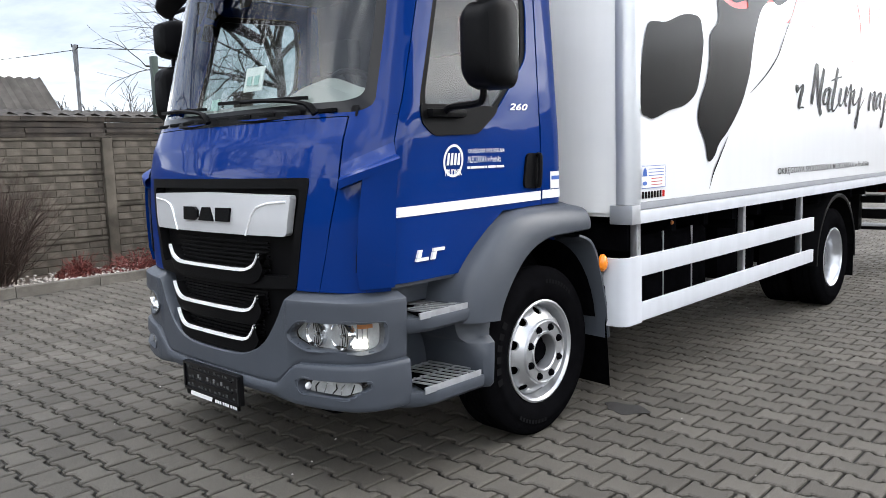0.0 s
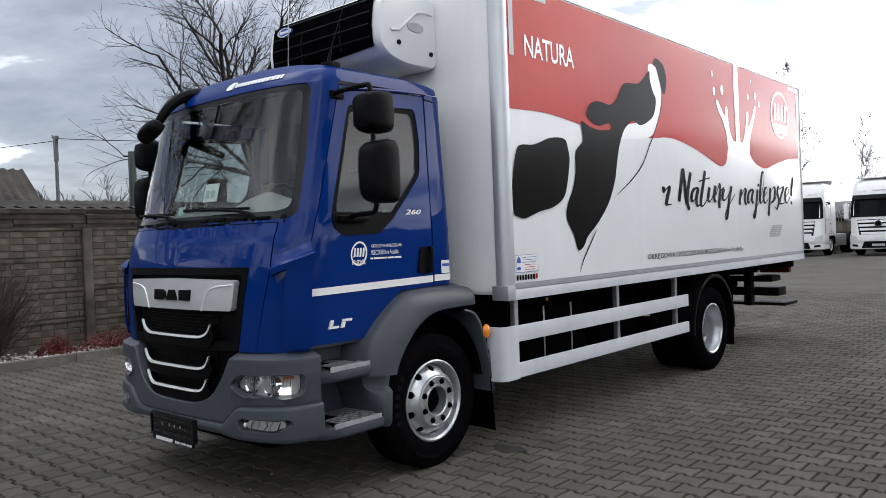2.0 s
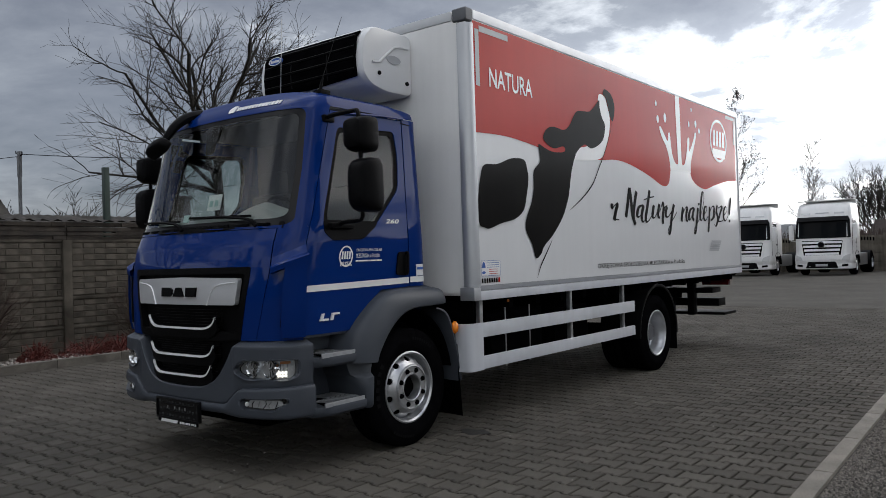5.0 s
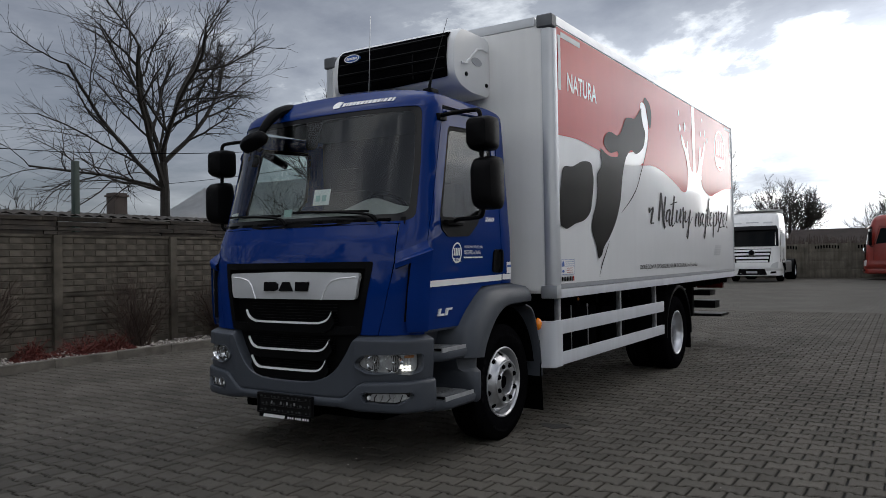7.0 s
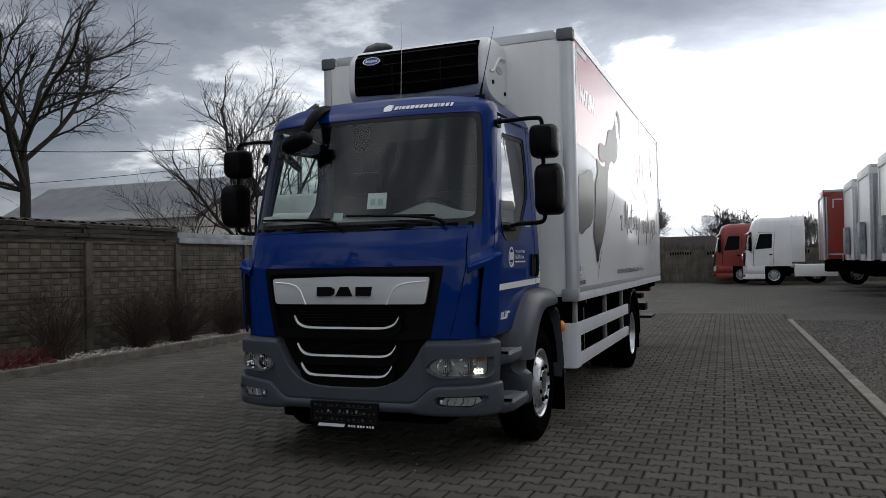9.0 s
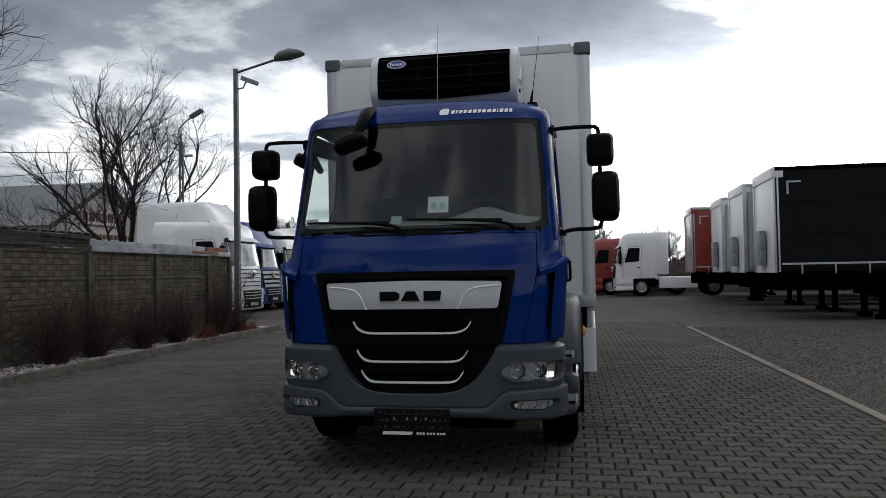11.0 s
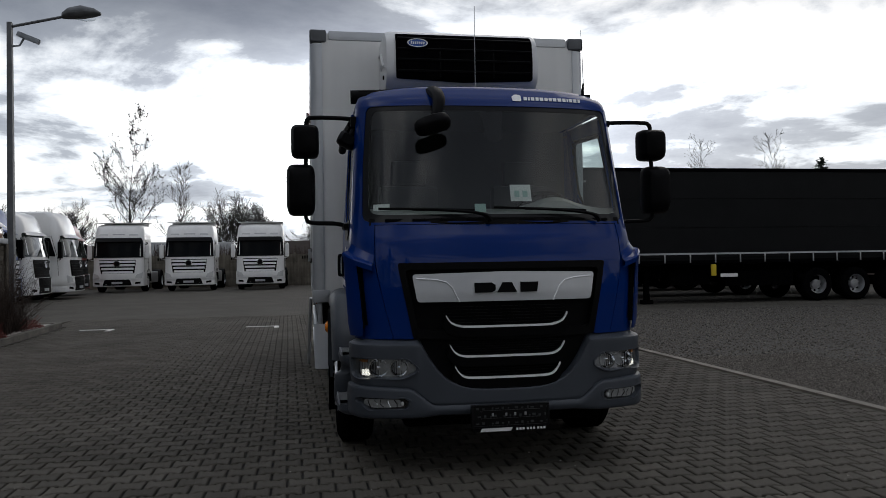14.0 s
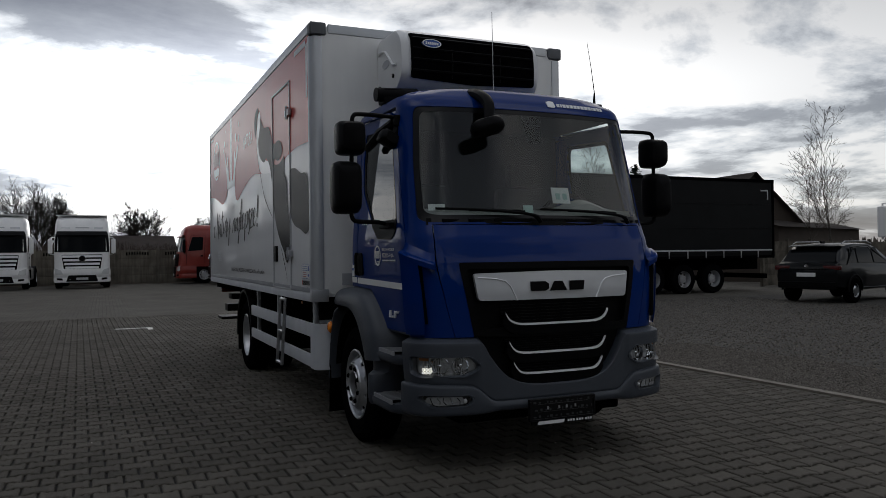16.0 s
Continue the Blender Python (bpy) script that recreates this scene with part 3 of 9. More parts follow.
def strip(bm, rows, mapf, cols, off=0.0, thick=0.02):
    """A plate between a left and a right edge, given row by row as (z, u0, u1)."""
    grid = [[bm.verts.new(mapf(u0 + (u1 - u0) * k / cols, z, off)) for k in range(cols + 1)] for z, u0, u1 in rows]
    rim = [[bm.verts.new(mapf(u0 + (u1 - u0) * k / cols, z, off - thick)) for k in range(cols + 1)] for z, u0, u1 in rows]
    for a, b in zip(grid, grid[1:]):
        for k in range(cols):
            bm.faces.new((a[k], a[k + 1], b[k + 1], b[k]))
    for i in range(len(rows) - 1):
        for k in (0, cols):
            bm.faces.new((grid[i][k], grid[i + 1][k], rim[i + 1][k], rim[i][k]))
    for i in (0, len(rows) - 1):
        for k in range(cols):
            bm.faces.new((grid[i][k], grid[i][k + 1], rim[i][k + 1], rim[i][k]))


def levels(z0, z1, n):
    return [z0 + (z1 - z0) * i / n for i in range(n + 1)]


bm = bmesh.new()
# bonnet flap with its two flanks beside the grille
SEAM = CAB.sx(0.845)
strip(bm, [(z, -SEAM + 0.004, SEAM - 0.004) for z in levels(1.395, 1.652, 8)], CAB, 48)
for sg in (1, -1):
    rows = []
    for z in levels(0.90, 1.395, 10):
        inner = CAB.sx(interp(z, [(0.90, 0.62), (1.2, 0.672), (1.395, 0.70)]))
        outer = interp(z, [(0.90, CAB.sx(0.745)), (1.1, CAB.sx(0.79)), (1.395, SEAM - 0.004)])
        rows.append((z, inner, outer))
    strip(bm, rows, lambda s, z, o, sg=sg: CAB(sg * s, z, o), 6, thick=0.05)
part("bonnet_flap", bm, BLUE, truck)
for sg in (1, -1):
    side = lambda s, z, o=0.0, sg=sg: CAB(sg * s, z, o)
    # corner panel and the proud wind deflector on it
    bm = bmesh.new()
    rows = [(z, interp(z, [(0.90, CAB.sx(0.745)), (1.1, CAB.sx(0.79)), (1.395, SEAM), (1.66, SEAM)]) + 0.004, CAB.sy(0.235)) for z in levels(0.90, 1.66, 14)]
    strip(bm, rows, side, 14, thick=0.04)
    corner = part("corner_panel", bm, BLUE, truck)
    bm = bmesh.new()
    s0, s1 = CAB.sx(0.93), CAB.sy(0.238)
    curves = []
    for z, inset, off in ((0.915, 0.03, 0.0), (0.92, 0.02, 0.032), (1.0, 0.005, 0.044), (1.2, 0.0, 0.047), (1.36, 0.0, 0.055), (1.415, 0.0, 0.064), (1.425, 0.002, 0.060), (1.437, 0.006, 0.028), (1.452, 0.012, 0.012), (1.50, 0.02, 0.0)):
        c = []
        for k in range(13):
            u = k / 12
            s = s0 - 0.04 * (1 - (z - 0.9) / 0.6) + inset + (s1 - s0 + 0.04 * (1 - (z - 0.9) / 0.6) - inset) * u
            c.append(side(s, z + 0.03 * u * (z > 1.3), off))
        curves.append([side(s0 - 0.04 * (1 - (z - 0.9) / 0.6) + inset + 0.012, z, off - 0.012)] + c)
    loft(bm, curves)
    part("wind_deflector", bm, BLUE, corner, angle=24)
    bm = bmesh.new()
    curves = []
    for dz, fo, add in ((-0.045, 0.0, 0.0), (-0.04, 0.9, 0.0), (-0.006, 1.0, 0.0), (0.004, 0.86, 0.0), (0.012, 0.40, 0.0), (0.035, 0.15, 0.002), (0.065, 0.0, 0.0)):
        c = []
        for k in range(15):
            u = k / 14
            c.append(side(CAB.sx(0.852) + (s1 - CAB.sx(0.852)) * u, 1.388 + 0.088 * u + dz, (0.030 + 0.040 * min(1.0, u * 2.5)) * fo + add))
        curves.append(c)
    loft(bm, curves)
    part("deflector_brow", bm, BLUE, corner, angle=24)
    # black end wall and patch stand in for the shade behind the deflector
    bm = bmesh.new()
    loft(bm, [[side(s0 - 0.04 * (1 - (z - 0.9) / 0.6) + 0.022, z, o) for z in (0.97, 1.1, 1.25, 1.40)] for o in (0.002, 0.03)])
    loft(bm, [[side(s0 - 0.04 * (1 - (z - 0.9) / 0.6) + d, z, 0.003) for z in (0.99, 1.1, 1.25, 1.385)] for d in (0.022, -0.004)])
    part("air_slot", bm, BLACK, corner, "black liner and patch standing in for the slot's shade")
# windscreen frame
WS = [(-0.93, 1.70), (-0.88, 1.672), (0.88, 1.672), (0.93, 1.70), (0.94, 2.08), (0.93, 2.495), (-0.93, 2.495), (-0.94, 2.08)]
hole = fillet(front(WS), 0.06)
outer = [(CAB.sy(0.235), 1.662), (CAB.sy(0.279), 2.10), (CAB.sy(0.332), 2.52)]
outer = [(-s, z) for s, z in outer] + [(s, z) for s, z in reversed(outer)]
outer = [outer[0]] + [(outer[0][0] + (outer[-1][0] - outer[0][0]) * k / 30, 1.656) for k in range(1, 30)] + outer[3:][::-1] + [(outer[2][0] * (1 - 2 * k / 30), 2.52) for k in range(1, 30)][::-1] + [outer[2], outer[1]]
bm = bmesh.new()
sheet(bm, outer, CAB, hole=hole, c=(0, 2.08), rings=4, thick=0.05, n=120)
part("windscreen_frame", bm, BLUE, truck)
bm = bmesh.new()
seal_in = fillet(front([(-0.893, 1.745), (-0.82, 1.722), (0.82, 1.722), (0.893, 1.745), (0.905, 2.08), (0.893, 2.458), (-0.893, 2.458), (-0.905, 2.08)]), 0.06)
sheet(bm, hole, CAB, hole=seal_in, c=(0, 2.08), rings=2, thick=0.015, off=-0.006, n=120)
screen = part("windscreen", bm, GLOSSBLACK, truck, "wide laminated windscreen with a black edge band")
bm = bmesh.new()
sheet(bm, seal_in, CAB, c=(0, 2.08), rings=10, thick=0.0, off=-0.007, n=120)
pane = part("pane", bm, GLASS, screen)
pane.visible_shadow = False
bm = bmesh.new()
sheet(bm, front([(-0.10, 2.46), (-0.06, 2.26), (-0.04, 2.24), (0.04, 2.24), (0.06, 2.26), (0.085, 2.46)]), CAB, rings=2, thick=0.0, off=-0.016, n=20)
part("sensor_patch", bm, BLACK, screen)
bm = bmesh.new()
sheet(bm, front([(-0.88, 1.652), (0.88, 1.652), (0.88, 1.70), (-0.88, 1.70)]), CAB, c=(0, 1.676), rings=2, thick=0.0, off=0.004, n=80)
part("cowl", bm, BLACK, screen, "black louvred cowl under the screen")
for k in range(9):
    x = -0.72 + k * 0.18
    a = CAB(CAB.sx(x), 1.69, 0.008)
    bm = bmesh.new()
    block(bm, (a[0] - 0.06, a[1] + 0.002, 1.676), (a[0] + 0.06, a[1] + 0.03, 1.694), 0.004)
    part("louvre", bm, BLACK, screen)
for x0, x1, xp in ((-0.82, -0.30, -0.08), (-0.05, 0.50, 0.70)):
    bm = bmesh.new()
    arm = [CAB(CAB.sx(x), z, o) for x, z, o in ((xp, 1.672, 0.03), (xp - 0.06, 1.72, 0.05), (xp - 0.30, 1.748, 0.035), (x0 + 0.22, 1.757, 0.025))]
    tube(bm, smooth_line(arm, 4), [0.016] * 4 + [0.011] * 9, 6)
    blade = [CAB(CAB.sx(x0 + (x1 + 0.12 - x0) * t), 1.765 - 0.018 * t, 0.012) for t in np.linspace(0, 1, 10)]
    tube(bm, blade, 0.011, 4)
    part("wiper", bm, BLACK, screen)
for x, z, w, h, m, o in ((0.165, 1.87, 0.075, 0.058, PAPER, -0.03), (-0.135, 1.765, 0.038, 0.028, PALEGREEN, -0.014), (-0.81, 1.775, 0.055, 0.022, PAPER, -0.014)):
    bm = bmesh.new()
    sheet(bm, front([(x - w, z - h), (x + w, z - h), (x + w, z + h), (x - w, z + h)]), CAB, rings=1, thick=0.006, off=o, n=12)
    part("sticker", bm, m, screen, "small card behind the glass")
for dx in (-0.03, 0.03):
    bm = bmesh.new()
    sheet(bm, front([(0.165 + dx - 0.018, 1.84), (0.165 + dx + 0.018, 1.84), (0.165 + dx + 0.018, 1.885), (0.165 + dx - 0.018, 1.885)]), CAB, rings=1, thick=0.004, off=-0.024, n=12)
    part("sticker_print", bm, PALEGREEN, screen)

# doors, rear quarter panels
DOOR = [(0.243, 0.925), (0.243, 1.30), (0.241, 1.66), (0.286, 2.10), (0.338, 2.49), (1.275, 2.505), (1.285, 1.60), (1.295, 1.205), (0.98, 1.195), (0.84, 1.10), (0.66, 0.925)]
WIN = [(0.432, 2.375), (1.165, 2.405), (1.205, 2.20), (1.19, 1.955), (0.90, 1.665), (0.775, 1.575), (0.47, 1.565), (0.375, 1.62), (0.345, 1.72)]
for sg in (1, -1):
    side = lambda s, z, o=0.0, sg=sg: CAB(sg * s, z, o)
    bm = bmesh.new()
    whole = fillet(flank(WIN), 0.05)
    sheet(bm, flank(DOOR), side, hole=whole, c=(CAB.sy(0.78), 1.75), rings=6, thick=0.03, n=90)
    door = part("door", bm, BLUE, truck)
    bm = bmesh.new()
    inner = [(CAB.sy(0.78) + (p[0] - CAB.sy(0.78)) * 0.905, 2.0 + (p[1] - 2.0) * 0.915) for p in whole]
    sheet(bm, whole, side, hole=inner, c=(CAB.sy(0.78), 2.0), rings=2, thick=0.02, off=-0.008, n=90)
    sheet(bm, fillet(flank([(0.348, 1.705), (0.375, 1.62), (0.47, 1.563), (0.775, 1.572), (0.905, 1.665), (0.93, 1.705)]), 0.03), side, rings=3, thick=0.02, off=0.006)
    part("window_frame", bm, BLACK, door)
    bm = bmesh.new()
    sheet(bm, inner, side, rings=4, thick=0.0, off=-0.012, n=60)
    pane = part("door_window", bm, SIDEGLASS, door)
    pane.visible_shadow = False
    bm = bmesh.new()
    tube(bm, [side(CAB.sy(y), z, 0.012) for y, z in ((0.375, 2.47), (0.6, 2.49), (1.0, 2.51), (1.29, 2.515))], 0.011, 6)
    part("rain_gutter", bm, BLUE, door)
    bm = bmesh.new()
    sheet(bm, fillet(flank([(1.135, 1.30), (1.265, 1.29), (1.28, 1.475), (1.165, 1.475)]), 0.03), side, rings=2, thick=0.02, off=0.012)
    a, b = side(CAB.sy(1.24), 1.315, 0.03), side(CAB.sy(1.25), 1.455, 0.03)
    tube(bm, smooth_line([side(CAB.sy(1.237), 1.312, 0.012), a, b, side(CAB.sy(1.25), 1.46, 0.012)], 4), 0.013, 8)
    part("handle", bm, BLACK, door)
    bm = bmesh.new()
    loft(bm, [[side(CAB.sy(0.246 + 1.042 * k / 20), z0 + (z1 - z0) * k / 20, o) for k in range(21)] for z0, z1, o in ((1.215, 1.232, 0.0), (1.215, 1.232, 0.004), (1.258, 1.278, 0.004), (1.258, 1.278, 0.0))])
    part("stripe", bm, PRINTWHITE, door, "pale silver stripe")
    # dairy roundel and its two lines of writing, the address as plain bars
    flip = (lambda y: y) if sg > 0 else (lambda y: 1.41 - y)
    ring = lambda yy, zz, o, sg=sg: CAB(sg * CAB.sy(yy), zz, o)
    bm = bmesh.new()
    cy, cz = flip(0.612), 1.450
    circ = [(cy + 0.068 * math.cos(a), cz + 0.075 * math.sin(a)) for a in np.linspace(0, 2 * math.pi, 41)[:-1]]
    circ_in = [(cy + 0.057 * math.cos(a), cz + 0.064 * math.sin(a)) for a in np.linspace(0, 2 * math.pi, 41)[:-1]]
    sheet(bm, circ, ring, hole=circ_in, c=(cy, cz), rings=1, thick=0.002, off=0.003, n=40)
    for dx in (-0.036, -0.012, 0.012, 0.036):
        plate(bm, [(cy + dx - 0.008, cz - 0.02), (cy + dx + 0.006, cz - 0.02), (cy + dx + 0.008, cz + 0.035), (cy + dx - 0.004, cz + 0.035)], ring, 0.001, 0.004)
    part("roundel", bm, PRINTWHITE, door, "white round dairy emblem")
    word("roundel_lettering", "PRUDNIK", cy - 0.058 * sg, cz - 0.068, cy + 0.058 * sg, cz - 0.038, ring, 0.005, PRINTWHITE, door, bold=0.02)
    d0, d1 = (0.712, 0.985) if sg > 0 else (0.69, 0.42)
    word("door_lettering", "OKRĘGOWA SPÓŁDZIELNIA", d0, 1.478, d1, 1.508, ring, 0.004, PRINTWHITE, door)
    word("door_lettering", "MLECZARSKA w Prudniku", d0, 1.438, d0 + (d1 - d0) * 0.9, 1.468, ring, 0.004, PRINTWHITE, door)
    bm = bmesh.new()
    for f0, f1 in ((0.0, 0.07), (0.10, 0.45), (0.48, 0.52), (0.56, 0.76), (0.79, 1.0)):
        e0, e1 = sorted((d0 + (d1 - d0) * f0, d0 + (d1 - d0) * f1))
        plate(bm, [(e0, 1.410), (e1, 1.410), (e1, 1.421), (e0, 1.421)], ring, 0.001, 0.004)
    part("small_print", bm, PRINTWHITE, door)
    word("power_figure", "260", *((1.02, 1.690, 1.18, 1.724) if sg > 0 else (1.18, 1.690, 1.02, 1.724)), ring, 0.006, PRINTWHITE, door, "white raised figures", shear=0.25, bold=0.02)
    bm = bmesh.new()
    for poly in ([(0.365, 1.012), (0.440, 1.012), (0.444, 1.026), (0.369, 1.026)], [(0.372, 1.028), (0.395, 1.028), (0.405, 1.062), (0.383, 1.062)], [(0.462, 1.012), (0.485, 1.012), (0.496, 1.046), (0.473, 1.046)], [(0.474, 1.048), (0.545, 1.048), (0.550, 1.062), (0.479, 1.062)]):
        q = poly if sg > 0 else [(0.94 - a, b) for a, b in poly]
        plate(bm, q, ring, 0.0, 0.012)
    part("model_badge", bm, SATIN, door, "chrome badge of slanting strokes")
    bm = bmesh.new()
    strip(bm, [(z, CAB.sy(1.293 + (z < 1.6) * 0.008), CAB.sy(1.52)) for z in levels(1.205, 2.515, 10)], side, 12, thick=0.03)
    part("quarter_panel", bm, BLUE, truck)
    bm = bmesh.new()
    loft(bm, [[side(CAB.sy(1.375 + 0.095 * k / 5), z, 0.004) for k in range(6)] for z in (1.285, 1.375)])
    dec = part("dealer_sticker", bm, PRINTWHITE, truck, "small pale sticker with a blue band")
    bm = bmesh.new()
    loft(bm, [[side(CAB.sy(1.382 + 0.081 * k / 5), z, 0.006) for k in range(6)] for z in (1.332, 1.352)])
    part("sticker_band", bm, PRINTBLUE, dec)
    bm = bmesh.new()
    loft(bm, [[side(CAB.sy(1.303 + 0.185 * k / 8), z, 0.004) for k in range(9)] for z in (1.236, 1.280)])
    part("stripe", bm, PRINTWHITE, truck, "pale silver stripe")
    # sill below the door, behind the steps
    bm = bmesh.new()
    block(bm, (min(sg * 0.78, sg * 0.862), 0.24, 0.80), (max(sg * 0.78, sg * 0.862), 0.80, 0.93), 0.01)
    block(bm, (min(sg * 0.80, sg * 0.985), 0.24, 0.905), (max(sg * 0.80, sg * 0.985), 0.70, 0.93), 0.008)
    part("door_sill", bm, GREY, truck)

# roof shell
bm = bmesh.new()
curves = []
for z, inset, dz in ((2.52, 0.0, 0), (2.555, 0.0, 0), (2.595, 0.012, 0), (2.63, 0.04, 0), (2.655, 0.085, 0), (2.67, 0.16, 0.0), (2.685, 0.32, 0), (2.695, 0.6, 0)):
    c = []
    for sg in (-1, 1):
        ss = np.linspace(0, CAB.s[-1], 34)
        for s in (ss[::-1] if sg < 0 else ss[1:]):
            x, y, _ = CAB(sg * max(s, 1e-6), min(z, 2.62), 0)
            y += inset * (0.75 if y < 0.5 else 0.2) * max(0.0, 1 - y / 1.50)
            c.append((x * (1 - inset * 0.9 if inset < 0.5 else 0.25), y, z - 0.035 * (abs(x) / 0.95) ** 4 * (z > 2.6) - 0.075 * (max(0.0, y - 1.2) / 0.32) ** 2 * (z - 2.52) / 0.175))
    curves.append(c)
loft(bm, curves)
block(bm, (-0.915, 1.475, 0.95), (0.915, 1.52, 2.525), 0.015)
block(bm, (-0.945, 1.465, 0.95), (0.945, 1.515, 1.90), 0.015)
roof = part("roof", bm, BLUE, truck)
for sg in (1, -1):
    bm = bmesh.new()
    tube(bm, [CAB(sg * CAB.sy(y), z, 0.001) for y, z in ((1.27, 2.482), (1.38, 2.476), (1.50, 2.468))], 0.0045, 5)
    part("roof_seam", bm, BLACK, roof)
bm = bmesh.new()
logo = lambda u, v, o: CAB(CAB.sx(u), v, o)
plate(bm, fillet([(0.165, 2.538), (0.235, 2.538), (0.24, 2.59), (0.195, 2.595), (0.165, 2.575)], 0.012), logo, -0.01, 0.006)
x = 0.255
for w in (0.034, 0.016, 0.034, 0.032, 0.036, 0.034, 0.03, 0.036, 0.04, 0.034, 0.01, 0.034, 0.034, 0.026):
    w *= 0.74
    plate(bm, [(x, 2.546), (x + w, 2.546), (x + w + 0.007, 2.574), (x + 0.007, 2.574)], logo, -0.01, 0.006)
    x += w + 0.0115
part("dealer_logo", bm, PRINTWHITE, roof, "white dealer mark of plain strokes")
bm = bmesh.new()
tube(bm, [(0.80, 0.62, 2.64), (0.805, 0.63, 2.70), (0.815, 0.64, 2.76)], [0.013, 0.011, 0.006], 6)
block(bm, (0.77, 0.58, 2.62), (0.85, 0.68, 2.66), 0.012)
tube(bm, [(0.815, 0.64, 2.76), (0.84, 0.72, 3.0), (0.86, 0.80, 3.22)], [0.004, 0.0028, 0.0015], 4)
part("roof_aerial", bm, BLACK, roof)
bm = bmesh.new()
tube(bm, [(0.02, 0.9, 2.68), (0.03, 0.93, 3.42)], 0.0028, 4)
part("whip_aerial", bm, STEEL, roof)
bm = bmesh.new()
block(bm, (-0.90, 0.95, 2.62), (-0.72, 1.10, 2.74), 0.03)
tube(bm, [(-0.95, 1.0, 2.69), (-0.62, 1.0, 2.70), (-0.56, 1.0, 2.67)], [0.055, 0.06, 0.03], 10)
part("air_horn", bm, BLACK, roof, "black roof horn in a cowl")

# cab interior
bm = bmesh.new()
curves = []
for y, z in ((0.18, 1.60), (0.24, 1.74), (0.36, 1.775), (0.50, 1.74), (0.60, 1.62), (0.62, 1.35)):
    curves.append([(x, y + 0.10 * (abs(x) / 0.9) ** 2 * (y < 0.3), z + 0.085 * math.exp(-((x - 0.47) / 0.2) ** 2) * (0.2 < y < 0.55)) for x in np.linspace(-0.93, 0.93, 33)])
loft(bm, curves)
dash = part("dashboard", bm, INTERIOR, truck, "pale grey dashboard with an instrument hood")
bm = bmesh.new()
centre, tilt = Vector((0.45, 0.60, 1.72)), Euler((radians(-55), 0, 0)).to_matrix()
tube(bm, [centre + tilt @ Vector((0.22 * math.cos(a), 0.22 * math.sin(a), 0)) for a in np.linspace(0, 2 * math.pi, 33)], 0.016, 8, caps=False)
for a in (0.2, math.pi - 0.2, 1.5 * math.pi):
    tube(bm, [centre, centre + tilt @ Vector((0.21 * math.cos(a), 0.21 * math.sin(a), 0))], 0.018, 6)
tube(bm, [centre, (0.45, 0.42, 1.45)], 0.04, 8)
part("steering_wheel", bm, BLACK, dash)
for x in (0.45, -0.48):
    bm = bmesh.new()
    block(bm, (x - 0.25, 0.72, 1.25), (x + 0.25, 1.18, 1.42), 0.05)
    block(bm, (x - 0.24, 1.14, 1.35), (x + 0.24, 1.30, 2.02), 0.06)
    block(bm, (x - 0.14, 1.16, 2.02), (x + 0.14, 1.27, 2.22), 0.04)
    part("seat", bm, INTERIORDARK, truck)
bm = bmesh.new()
block(bm, (-0.92, 0.30, 1.02), (0.92, 1.40, 1.06))
block(bm, (-0.90, 1.375, 1.05), (0.90, 1.405, 2.50))
block(bm, (-0.86, 0.52, 2.50), (0.86, 1.39, 2.52))
part("cab_lining", bm, INTERIORDARK, truck)
bm = bmesh.new()
plate(bm, fillet([(-0.045, 2.465), (-0.030, 2.345), (0.030, 2.345), (0.045, 2.465)], 0.01), logo, -0.06, -0.022)
part("screen_sensor", bm, BLACK, truck, "black sensor housing behind the screen")

# grille
bm = bmesh.new()
strip(bm, [(z, -CAB.sx(interp(z, [(0.56, 0.40), (0.66, 0.5), (0.92, 0.63), (1.395, 0.71)])), CAB.sx(interp(z, [(0.56, 0.40), (0.66, 0.5), (0.92, 0.63), (1.395, 0.71)]))) for z in levels(0.54, 1.395, 14)], CAB, 24, off=-0.045)
grille = part("grille", bm, BLACK, truck, "black grille with three chrome strips")
bm = bmesh.new()
sheet(bm, fillet(front([(-0.705, 1.398), (-0.62, 0.905), (-0.20, 0.885), (0.20, 0.885), (0.62, 0.905), (0.705, 1.398)]), 0.02), CAB, hole=fillet(front([(-0.655, 1.352), (-0.585, 0.955), (0.585, 0.955), (0.655, 1.352)]), 0.03), c=(0, 1.15), rings=2, thick=0.05, off=0.004, n=100)
part("grille_frame", bm, BLACK, grille)
bm = bmesh.new()
for z0, z1, w in ((0.975, 1.10, 0.42), (0.775, 0.87, 0.40), (0.635, 0.745, 0.36)):
    for i in range(7):
        z = z0 + (z1 - z0) * i / 6
        tube(bm, [CAB(CAB.sx(w * t), z, -0.028) for t in np.linspace(-1, 1, 11)], 0.006, 4)
part("grille_mesh", bm, BLACK, grille)
